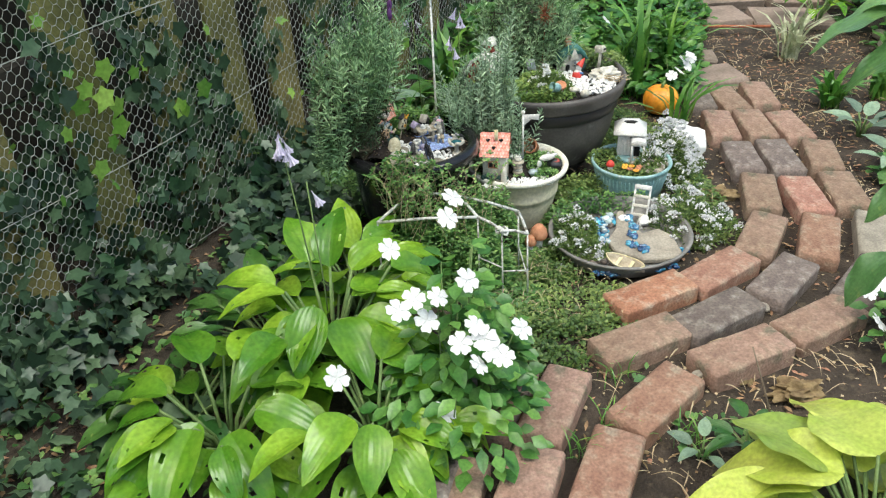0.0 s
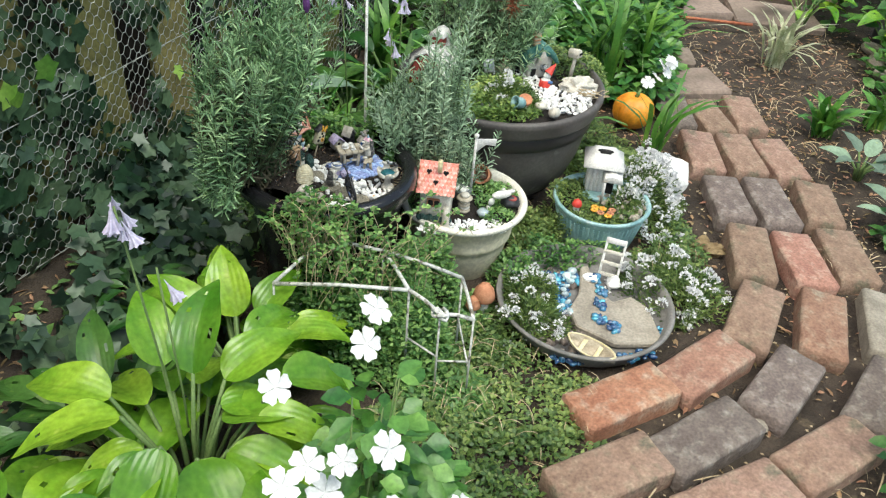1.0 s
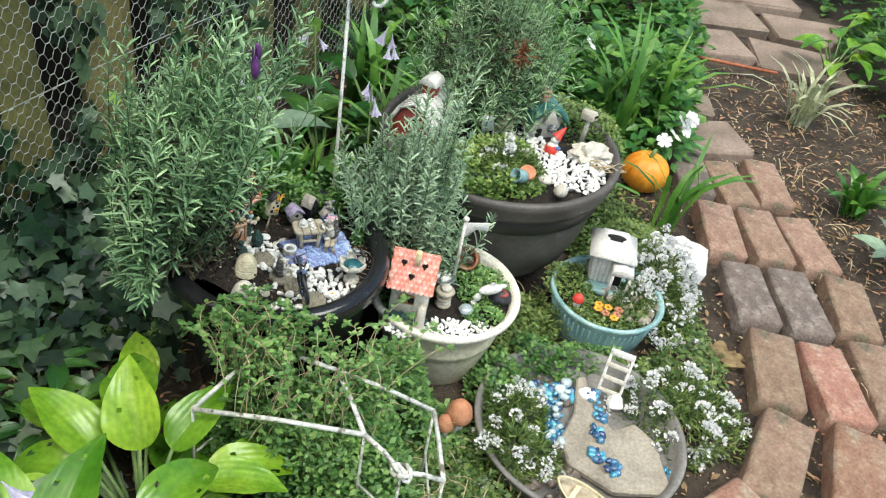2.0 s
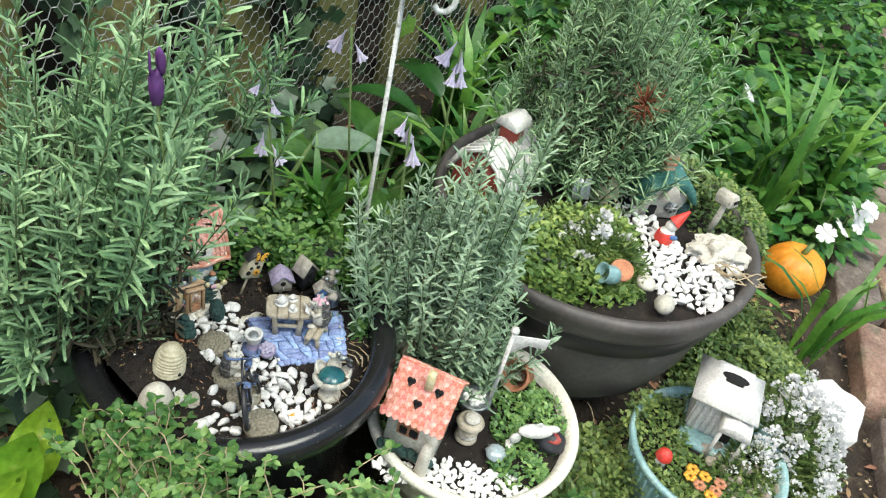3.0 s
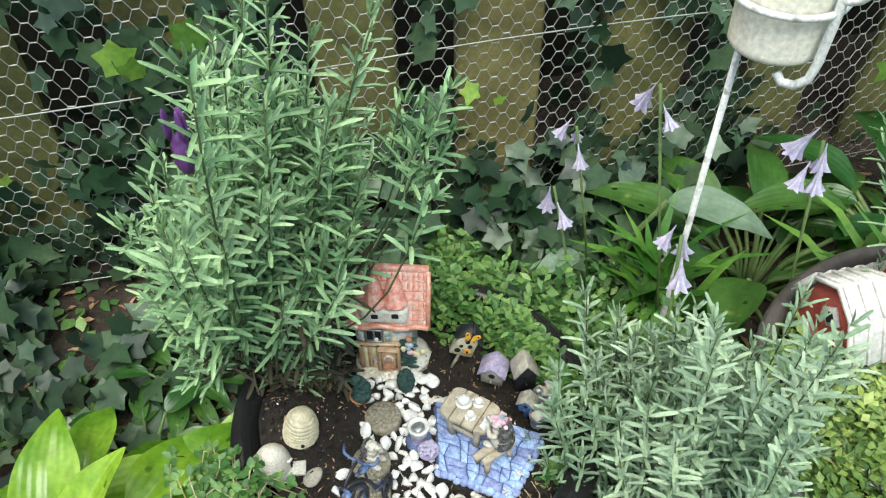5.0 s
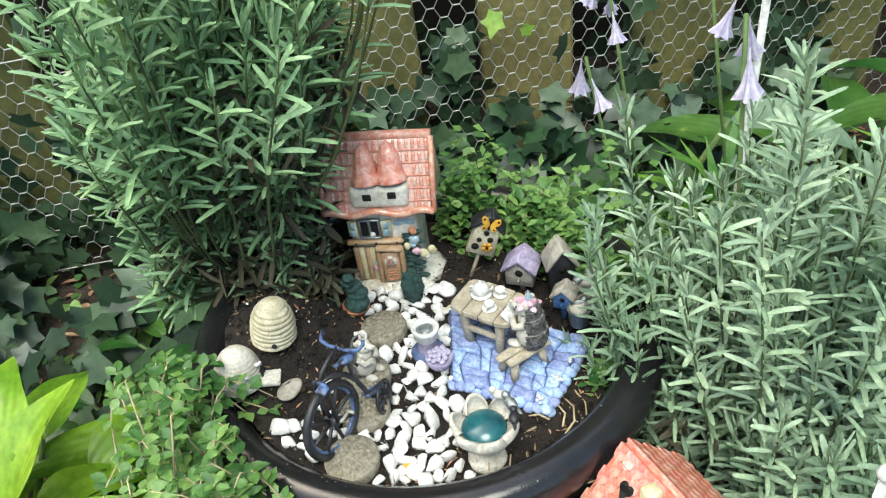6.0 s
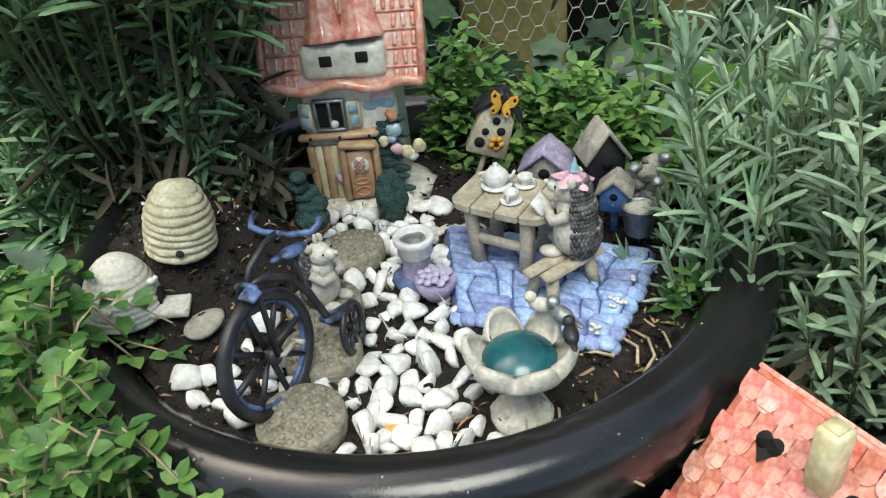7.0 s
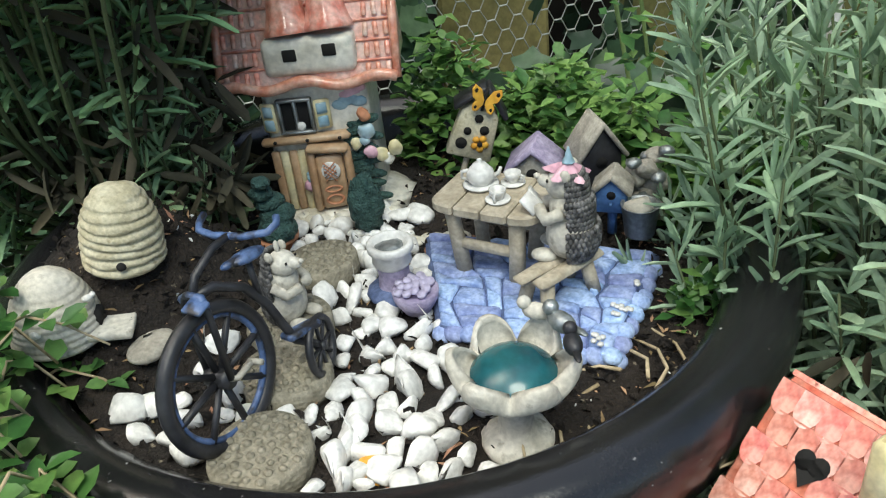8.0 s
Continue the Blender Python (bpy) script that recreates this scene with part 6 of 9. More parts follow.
def heap(name, label, mat, boxes, z, count, r, seed, group, category="pebble", flat=False, joined=False):
    """Loose stones in oval areas (x, y, rx, ry): each one an object, or all one mass."""
    rng = random.Random(seed)
    shapes, mass = [], bmesh.new()
    for k in range(7):
        b = chip(r * 1.1, rng) if flat else ball(r, (0, 0, 0), (1, rng.uniform(0.65, 0.95), rng.uniform(0.55, 0.8)), 2, 0.35, 0.9 / r, k + seed)
        me = bpy.data.meshes.new(name)
        for f in b.faces:
            f.smooth = not flat
        b.to_mesh(me); b.free()
        me.materials.append(MAT[mat])
        shapes.append(me)
    done, tries = [], 0
    while len(done) < count and tries < 20000:
        tries += 1
        px, py, rx, ry = rng.choice(boxes)
        a, q = rng.uniform(0, 6.283), math.sqrt(rng.random())
        x, y = px + rx * q * math.cos(a), py + ry * q * math.sin(a)
        if any(math.hypot(x - u, y - v) < r * 1.15 for u, v in done):
            continue
        done.append((x, y))
        s = rng.uniform(0.7, 1.25)
        m = pose(x, y, z + 0.3 * r, rng.uniform(-30, 30), rng.uniform(-30, 30), rng.uniform(0, 360)) @ Matrix.Scale(s, 4)
        if joined:
            old = len(mass.verts)
            mass.from_mesh(shapes[len(done) % 7])
            mass.verts.ensure_lookup_table()
            bmesh.ops.transform(mass, matrix=m, verts=mass.verts[old:])
        else:
            tagged(link(name, shapes[len(done) % 7], None, None, m), label, category, group)
    if joined:
        me = bpy.data.meshes.new(name)
        mass.to_mesh(me)
        me.materials.append(MAT[mat])
        tagged(link(name, me, None), label, category, kind="stuff")
    mass.free()


heap("pebble", "white marble chip in the cream bowl", "pebble", [(0.16, 1.785, 0.040, 0.012), (0.215, 1.800, 0.05, 0.022), (0.27, 1.805, 0.03, 0.02)], 0.148, 105, 0.0060, 5, "white chips in the cream bowl", flat=True)
heap("white_gravel", "white marble chips spread over the grey planter", "pebble", [(0.375, 2.200, 0.032, 0.06), (0.405, 2.140, 0.045, 0.06), (0.445, 2.095, 0.045, 0.035), (0.355, 2.245, 0.03, 0.03), (0.465, 2.135, 0.045, 0.05), (0.495, 2.195, 0.03, 0.04)], 0.273, 640, 0.0078, 6, "", "gravel", flat=True, joined=True)
heap("rock", "small grey stone in the teal bowl", "stone", [(0.590, 1.955, 0.040, 0.035), (0.560, 1.990, 0.03, 0.02)], 0.100, 22, 0.0100, 7, "stones in the teal bowl", "rock", True)
heap("bead", "blue glass bead in the saucer pond", "glassblue", [(0.405, 1.8, 0.022, 0.022), (0.444, 1.803, 0.022, 0.022), (0.417, 1.755, 0.022, 0.022), (0.421, 1.708, 0.022, 0.022), (0.384, 1.564, 0.018, 0.010), (0.417, 1.559, 0.018, 0.010), (0.517, 1.571, 0.018, 0.010), (0.552, 1.58, 0.018, 0.010), (0.595, 1.645, 0.018, 0.010)], 0.025, 110, 0.0080, 8, "glass beads in the saucer", "glass bead")
heap("bead", "blue glass bead on the flat stone in the pond", "glassblue", [(0.496, 1.786, 0.011, 0.016), (0.5, 1.749, 0.011, 0.016), (0.489, 1.705, 0.011, 0.016), (0.481, 1.663, 0.011, 0.016), (0.502, 1.641, 0.011, 0.016)], 0.039, 34, 0.0072, 18, "glass beads in the saucer", "glass bead")
heap("bead", "pale glass bead in the saucer pond", "glassclear", [(0.405, 1.8, 0.022, 0.022), (0.444, 1.803, 0.022, 0.022), (0.417, 1.755, 0.022, 0.022), (0.421, 1.708, 0.022, 0.022)], 0.031, 16, 0.0098, 9, "glass beads in the saucer", "glass bead")
heap("dark_gravel", "small dark grey pebbles in the saucer pond", "brick_dark", [(0.37, 1.68, 0.05, 0.08), (0.40, 1.62, 0.05, 0.04), (0.42, 1.80, 0.04, 0.03)], 0.022, 70, 0.0085, 17, "", "gravel", joined=True)


# ---- grey planter ----
def barn(x, y, z, rz):
    t = thing("barn", x, y, z, "miniature red barn with a white ribbed gambrel roof", "miniature barn", rz=rz)
    g = [(-0.034, 0), (0.034, 0), (0.034, 0.048), (0.022, 0.072), (0, 0.086), (-0.022, 0.072), (-0.034, 0.048)]
    part("wall", prism(g, 0.086, 0.001), MAT["barnred"], t, "barn-red walls")
    pts = [(-0.040, 0.042), (-0.024, 0.075), (0, 0.090), (0.024, 0.075), (0.040, 0.042)]
    for (x0, z0), (x1, z1) in zip(pts, pts[1:]):
        L = math.hypot(x1 - x0, z1 - z0)
        a = -math.degrees(math.atan2(z1 - z0, x1 - x0))
        slope = part("roof_slope", box(L + 0.002, 0.100, 0.004, 0.001), MAT["white"], t, "white ribbed roofing", m=pose((x0 + x1) / 2, 0.002, (z0 + z1) / 2 + 0.001, 0, a, 0))
        for k in range(9):
            part("rib", box(L, 0.003, 0.003, 0.0006, at=(0, -0.046 + 0.0115 * k, 0.003)), MAT["white"], slope)
    part("door", box(0.030, 0.003, 0.034, 0.001, at=(0, -0.0445, 0.018)), MAT["barnred"], t)
    for a in (-48, 48):
        part("door_brace", box(0.040, 0.002, 0.0032, 0.0005, at=(0, -0.0468, 0.018), turn=pose(0, 0, 0, 0, a, 0)), MAT["white"], t, "white cross brace")
    win = part("hay_window", box(0.016, 0.003, 0.016, 0.0008, at=(0.004, -0.0445, 0.060), turn=pose(0, 0, 0, 0, 45, 0)), MAT["white"], t, "white diamond window")
    part("window_hole", box(0.009, 0.003, 0.009, 0.0005, at=(0.004, -0.0455, 0.060), turn=pose(0, 0, 0, 0, 45, 0)), MAT["hole"], win)
    cup_ = part("cupola", box(0.020, 0.022, 0.026, 0.001, at=(0, 0.006, 0.096)), MAT["barnred"], t)
    part("cupola_roof", prism([(-0.016, 0), (0.016, 0), (0.011, 0.010), (0, 0.015), (-0.011, 0.010)], 0.032, 0.0006), MAT["white"], cup_, m=pose(0, 0.006, 0.108))
    return t


barn(0.158, 2.205, 0.256, -27).scale = (1.18, 1.25, 1.12)
gnome = thing("gnome_figurine", 0.407, 2.190, 0.275, "plain white garden gnome figurine with a pointed red hat", "figurine", rz=30, ry=12)
part("body", join(ball(0.013, (0, 0, 0.012), (1, 0.9, 1), 3), ball(0.009, (0, 0, 0.028), (1, 1, 1), 2), lathe([(0.010, 0.0), (0.007, 0.010), (0.003, 0.022), (0, 0.026)], 16)), MAT["white"], gnome)
part("hat", lathe([(0.0100, 0), (0.0085, 0.006), (0.0055, 0.016), (0.002, 0.026), (0, 0.028)], 20), MAT["red"], gnome, "pointed red hat", m=pose(0, 0, 0.033, 0, 32, 0))
part("coat", lathe([(0.0132, 0.002), (0.0136, 0.008), (0.0125, 0.016), (0.009, 0.020)], 20), MAT["red"], gnome, "red coat")
part("scarf", box(0.014, 0.006, 0.006, 0.002, at=(0.004, -0.011, 0.016)), MAT["navy"], gnome)
mail = thing("mailbox", 0.478, 2.249, 0.275, "miniature pale resin mailbox on a leaning post", "miniature mailbox", rz=15)
part("post", tube([(0, 0, 0), (0.003, 0, 0.03), (0.004, 0, 0.052)], 0.0052, 9, 0.8), MAT["resin"], mail)
part("box", prism([(-0.0095, 0), (0.0095, 0), (0.0095, 0.012), (0.006, 0.018), (0, 0.020), (-0.006, 0.018), (-0.0095, 0.012)], 0.028, 0.001), MAT["resin"], mail, m=pose(0.004, 0, 0.052, -8, 0, 30))
part("slot", box(0.010, 0.002, 0.005, 0.0004), MAT["hole"], mail, m=pose(0.0115, -0.0125, 0.0635, -8, 0, 30))
rockery = thing("rock", 0.487, 2.198, 0.272, "lumpy pale cream rock on the white chips", "rock", rz=30)
part("body", ball(0.037, (0, 0, 0.008), (1.15, 0.85, 0.50), 4, 0.6, 60, 6), MAT["resin"], rockery, smooth=False)
sheep = heap("rock", "small pale sheep-shaped stone", "resin", [(0.385, 2.073, 0.010, 0.004), (0.407, 2.043, 0.010, 0.004)], 0.280, 2, 0.016, 12, "pale stones in the planter", "rock")
urnlet = thing("urn", 0.340, 2.050, 0.292, "tiny pale blue jar lying on its side", "miniature jar", rz=-60)
part("jar", lathe([(0, 0), (0.010, 0.001), (0.0125, 0.010), (0.0105, 0.020), (0.0135, 0.025), (0.0115, 0.025), (0.008, 0.018), (0.006, 0.006), (0, 0.004)], 24), MAT["teal"], urnlet, m=pose(0, 0, 0.008, 70, 0, 0))
tpot2 = thing("flower_pot", 0.345, 2.068, 0.285, "tiny terracotta flower pot half in the plants", "miniature flower pot", rx=25)
part("pot", lathe([(0, 0), (0.009, 0), (0.013, 0.018), (0.015, 0.019), (0.015, 0.024), (0.012, 0.024), (0, 0.01)], 24), MAT["terracotta"], tpot2)
plaque = thing("plaque", 0.283, 2.182, 0.285, "small blue-grey plaque stuck in the plants", "miniature sign", rz=20)
part("board", box(0.026, 0.004, 0.030, 0.001, at=(0, 0, 0.036)), MAT["galv"], plaque, m=pose(0, 0, 0, -30, 0, 0))
part("stake", tube([(0, 0, -0.01), (0, -0.012, 0.03)], 0.002, 6), MAT["galv"], plaque)
hut = thing("log_hut", 0.313, 2.250, 0.272, "miniature tan thatched hut with a dark doorway", "miniature house", rz=25)
part("body", lathe([(0, 0), (0.022, 0), (0.0235, 0.012), (0.0225, 0.026), (0.018, 0.036), (0.010, 0.043), (0, 0.046)], 20, 0.04, 9), MAT["straw"], hut)
part("doorway", prism([(-0.0065, 0), (0.0065, 0), (0.0065, 0.012), (0.003, 0.017), (-0.003, 0.017), (-0.0065, 0.012)], 0.006), MAT["hole"], hut, "dark arched doorway", m=pose(0.006, -0.0205, 0.002, 0, 0, 16))
part("ring", ring_tube(0.0235, 0.0016, 28, 5), MAT["straw"], hut, m=pose(0, 0, 0.013, 90, 0, 0))


def teal_cottage(x, y, z, rz):
    t = thing("cottage", x, y, z, "miniature cottage with a drooping teal roof and stone chimney", "miniature house", rz=rz)
    part("wall", box(0.066, 0.046, 0.055, 0.005, at=(0, 0, 0.0275), jitter=0.0012, seed=4), MAT["plaster"], t)
    part("roof", prism([(-0.046, 0.030), (-0.034, 0.058), (-0.012, 0.080), (0.012, 0.082), (0.034, 0.060), (0.047, 0.034), (0.036, 0.038), (0.020, 0.055), (-0.020, 0.055), (-0.036, 0.036)], 0.064, 0.002), MAT["tealroof"], t, "drooping teal thatch")
    part("gable", prism([(-0.016, 0.040), (0.016, 0.040), (0, 0.074)], 0.012, 0.001), MAT["resin"], t, "pale patterned gable", m=pose(0, -0.030, 0))
    ch = part("chimney", box(0.016, 0.014, 0.034, 0.002, at=(-0.010, -0.006, 0.090)), MAT["straw"], t, "stone chimney")
    for k in range(3):
        part("chimney_course", box(0.0175, 0.0155, 0.004, 0.0008, at=(-0.010, -0.006, 0.080 + 0.009 * k)), MAT["terracotta"], ch)
    part("door", box(0.013, 0.004, 0.024, 0.002, at=(-0.016, -0.0242, 0.013)), MAT["hole"], t)
    win = part("window", lathe([(0, 0), (0.0095, 0), (0.0095, 0.003), (0, 0.003)], 20), MAT["galv"], t, "round window", m=pose(0.012, -0.0232, 0.024, 90, 0, 0))
    for k in range(3):
        part("window_bar", box(0.018, 0.0014, 0.0014, at=(0, 0, 0.0036), turn=pose(0, 0, 0, 0, 0, 60 * k)), MAT["white"], win)
    part("shrub", ball(0.014, (0.034, -0.016, 0.012), (0.9, 0.9, 1.3), 3, 0.3, 120, 4), MAT["topiary"], t)


teal_cottage(0.396, 2.272, 0.270, 18)
root2 = thing("dry_root", 0.510, 2.148, 0.280, "tangle of pale dried roots on the planter's rim", "root")
for strand in ([tube([(-0.03 + 0.014 * i, 0.012 * math.sin(i * 1.2 + a), 0.004 + 0.006 * math.sin(i * 0.8 + a * 2)) for i in range(6)], 0.0013, 5, 0.6) for a in (0, 0.8, 1.6, 2.4, 3.3, 4.2)]):
    part("strand", strand, MAT["twig"], root2)
root3 = thing("dry_root", 0.205, 2.050, 0.272, "tangle of dry yellow roots at the planter's edge", "root", rz=40)
for strand in ([tube([(-0.03 + 0.012 * i, 0.014 * math.sin(i * 1.3 + a), 0.010 + 0.012 * math.sin(i * 0.8 + a * 2)) for i in range(6)], 0.0011, 5, 0.6) for a in (0, 0.6, 1.2, 1.9, 2.6, 3.3, 4.0, 4.8, 5.5)]):
    part("strand", strand, MAT["twig"], root3)
star = thing("starburst_ornament", 0.318, 2.222, 0.452, "rusty red wire starburst on a stake among the lavender", "garden ornament", rz=20)
part("stake", tube([(0, 0.02, -0.19), (0, 0.01, -0.08), (0, 0, 0)], 0.002, 6), MAT["rust"], star)
rng_star = random.Random(3)
for k in range(46):
    d = unit(rng_star)
    d.y *= 0.6
    part("ray", tube([d * 0.004, d * 0.036], 0.0013, 5, 0.35), MAT["rust"], star)
gball = thing("glass_ball", 0.212, 2.262, 0.425, "patterned silvery glass ball among the lavender", "garden ornament")
part("ball", ball(0.012, (0, 0, 0), (1, 1, 1), 3), MAT["glassclear"], gball)
part("net", ring_tube(0.0134, 0.0006, 32, 4), MAT["galv"], gball)
part("stake", tube([(0, 0.01, -0.18), (0, 0, -0.015)], 0.0018, 6), MAT["galv"], gball)


# ---- teal bowl ----
def gazebo(x, y, z, rz):
    t = thing("dovecote", x, y, z, "white miniature open house with a flat-topped roof and porch", "miniature house", rz=rz)
    part("wall", box(0.058, 0.050, 0.070, 0.002, at=(0, 0, 0.045)), MAT["white"], t)
    for i in range(7):
        part("board", box(0.0065, 0.003, 0.066, 0.0008, at=(-0.026 + 0.0087 * i, -0.0262, 0.045)), MAT["white"], t)
    for i in range(6):
        part("board", box(0.003, 0.0065, 0.066, 0.0008, at=(-0.0302, -0.022 + 0.0087 * i, 0.045)), MAT["white"], t)
    part("roof", lathe([(0.062, 0.078), (0.063, 0.082), (0.036, 0.098), (0.034, 0.102), (0.018, 0.102), (0.016, 0.096), (0, 0.094)], 4), MAT["white"], t, "white hipped roof with an opening", m=pose(0, 0, 0, 0, 0, 45))
    part("roof_opening", lathe([(0, 0.1026), (0.014, 0.1026), (0.014, 0.098)], 20, sx=1.3, sy=0.6), MAT["hole"], t, "dark oval opening")
    part("porch_roof", prism([(-0.022, 0), (0.022, 0), (0.019, 0.012), (0, 0.018), (-0.019, 0.012)], 0.036, 0.001), MAT["white"], t, m=pose(0.024, -0.040, 0.058, 8, 0, 0))
    for sx in (-0.016, 0.016):
        part("post", tube([(0.024 + sx, -0.054, 0.0), (0.024 + sx, -0.054, 0.060)], 0.003, 8), MAT["white"], t)
    part("doorway", box(0.016, 0.004, 0.030, 0.002, at=(0.022, -0.027, 0.026)), MAT["hole"], t)
    part("base", box(0.080, 0.085, 0.012, 0.003, at=(0.006, -0.012, 0.005)), MAT["teal"], t)


gazebo(0.540, 2.046, 0.094, -12)
mgn = thing("toadstool", 0.473, 1.954, 0.094, "tiny white toadstool with a red spotted cap", "miniature toadstool")
part("stalk", lathe([(0, 0), (0.008, 0), (0.007, 0.010), (0.0065, 0.018), (0, 0.019)], 16), MAT["white"], mgn)
part("cap", lathe([(0.010, 0.0155), (0.0115, 0.018), (0.009, 0.026), (0.004, 0.031), (0, 0.032)], 20), MAT["red"], mgn)
for k, (fx, fy) in enumerate(((0.508, 1.936), (0.520, 1.926), (0.534, 1.915), (0.541, 1.924), (0.512, 1.948), (0.548, 1.938), (0.528, 1.942))):
    fl = thing("orange_flower", fx, fy, 0.094, "small orange artificial flower in the teal bowl", "miniature flower", group="orange flowers")
    part("stem", tube([(0, 0, 0), (0.001, 0, 0.016)], 0.0011, 5), MAT["stem"], fl)
    petal_n = 6
    part("bloom", join(*[ball(0.0042, (0.0052 * math.cos(i * 1.047), 0.0052 * math.sin(i * 1.047), 0.018), (1, 1, 0.5), 1) for i in range(petal_n)]), MAT["terracotta" if k % 2 else "gold"], fl)
wrock = thing("rock", 0.735, 2.165, 0.0, "rough white quartz rock beside the teal bowl", "rock", rz=20)
part("body", ball(0.066, (0, 0, 0.052), (1.0, 0.75, 0.95), 3, 0.45, 22, 3), MAT["pebble"], wrock, smooth=False)


# ---- saucer pond ----
def outline_slab(name, pts, th, x, y, z, label, tilt=0):
    t = thing(name, x, y, z, label, "flat stone", rx=tilt)
    bm = bmesh.new()
    f = bm.faces.new([bm.verts.new((px - x, py - y, 0)) for px, py in pts])
    if f.normal.z < 0:
        f.normal_flip()
    ext = bmesh.ops.extrude_face_region(bm, geom=[f])
    bmesh.ops.translate(bm, vec=(0, 0, th), verts=[v for v in ext["geom"] if isinstance(v, bmesh.types.BMVert)])
    bmesh.ops.recalc_face_normals(bm, faces=bm.faces)
    bmesh.ops.bevel(bm, geom=list(bm.edges), offset=0.003, segments=1, affect="EDGES")
    part("slab", bm, MAT["stone"], t, smooth=False)


outline_slab("flat_stone", [(0.473, 1.831), (0.49, 1.837), (0.493, 1.769), (0.518, 1.719), (0.56, 1.737), (0.587, 1.704), (0.593, 1.617), (0.577, 1.6), (0.498, 1.596), (0.431, 1.643), (0.425, 1.693), (0.455, 1.746)], 0.014, 0.508, 1.708, 0.024, "brown flat stone slab lying in the pond")


def boat(x, y, z, rz):
    t = thing("boat", x, y, z, "miniature wooden rowing boat with two seats", "miniature boat", rz=rz, rx=14)
    L, W = 0.098, 0.036
    n = 13
    prof = []
    for i in range(n):
        u = i / (n - 1) * 2 - 1
        half = W / 2 * (1 - abs(u) ** 2.4) ** 0.8 + 0.0008
        rise = 0.008 * u * u
        prof.append((u * L / 2, half, rise))
    bm = bmesh.new()
    rows = []
    for px, half, rise in prof:
        rows.append([bm.verts.new(p) for p in ((px, -half, 0.022 + rise), (px, -half * 0.78, 0.008 + rise), (px, 0, 0.002 + rise * 0.8), (px, half * 0.78, 0.008 + rise), (px, half, 0.022 + rise),
                                               (px * 0.95, half * 0.86, 0.022 + rise), (px * 0.95, half * 0.62, 0.010 + rise), (px * 0.95, 0, 0.006 + rise), (px * 0.95, -half * 0.62, 0.010 + rise), (px * 0.95, -half * 0.86, 0.022 + rise))])
    for a, b in zip(rows, rows[1:]):
        for k in range(10):
            bm.faces.new((a[k], a[(k + 1) % 10], b[(k + 1) % 10], b[k]))
    bm.faces.new(rows[0]); bm.faces.new(rows[-1][::-1])
    bmesh.ops.recalc_face_normals(bm, faces=bm.faces)
    part("hull", bm, MAT["table"], t)
    for px in (-0.018, 0.014):
        part("seat", box(0.008, 0.029, 0.003, 0.0006, at=(px, 0, 0.018)), MAT["yellow"], t)
    for s in (-1, 1):
        part("gunwale", tube([(px, s * half, 0.023 + rise) for px, half, rise in prof], 0.0018, 5), MAT["yellow"], t)


boat(0.448, 1.576, 0.026, -38)


def ladder_chair(x, y, z):
    t = thing("chair", x, y, z, "weathered white miniature slatted chair back leaning in the pond", "miniature chair", rz=-22, rx=-24)
    for sx in (-1, 1):
        part("upright", box(0.005, 0.004, 0.094, 0.0008, at=(sx * 0.019, 0, 0.047)), MAT["white"], t)
    for k in range(4):
        part("slat", box(0.040, 0.004, 0.008 if k < 3 else 0.012, 0.0008, at=(0, -0.001, 0.016 + 0.024 * k)), MAT["resin" if k < 3 else "white"], t)


ladder_chair(0.522, 1.792, 0.028)
for qx, qy, s in ((0.487, 1.792, 1), (0.535, 1.782, 2)):
    q = thing("rock", qx, qy, 0.026, "small rough white stone at the pond's edge", "rock", group="white pond stones")
    part("body", ball(0.016, (0, 0, 0.008), (1.1, 0.9, 0.8), 2, 0.5, 60, s), MAT["pebble"], q, smooth=False)


# ---- lantern, pumpkin, ornaments, wire stand ----
lamp = thing("lantern", 0.003, 2.102, 0.0, "cream metal pail on a white garden stake", "garden lantern")
part("stake", tube([(0, 0, -0.02), (0, 0, 0.57)], 0.0030, 10), MAT["lampwhite"], lamp)
pail = part("pail", lathe([(0, 0), (0.034, 0), (0.0365, 0.0002), (0.0385, 0.003), (0.0386, 0.007), (0.0408, 0.084), (0.041, 0.09), (0.042, 0.093), (0.039, 0.093), (0.036, 0.006), (0, 0.006)], 48), MAT["lampcream"], lamp, "smooth cream pail", m=pose(0.019, 0.012, 0.566) @ Matrix.Scale(0.88, 4))
part("ring", ring_tube(0.046, 0.0032, 48, 8), MAT["lampwhite"], pail, m=pose(0, 0, 0.048, 90, 0, 0))
hook = [(0.046, -0.004, 0.10), (0.047, -0.006, 0.05), (0.046, -0.008, 0.006), (0.044, -0.010, -0.010), (0.036, -0.014, -0.018), (0.026, -0.018, -0.018), (0.020, -0.020, -0.010)]
part("hook", tube(hook, 0.0042, 8), MAT["lampwhite"], pail)
part("loop", tube([(0.046 + 0.022 * math.sin(a), -0.006, 0.064 - 0.024 * math.cos(a) + 0.02) for a in np.linspace(0, 3.1, 10)], 0.0036, 8), MAT["lampwhite"], pail)


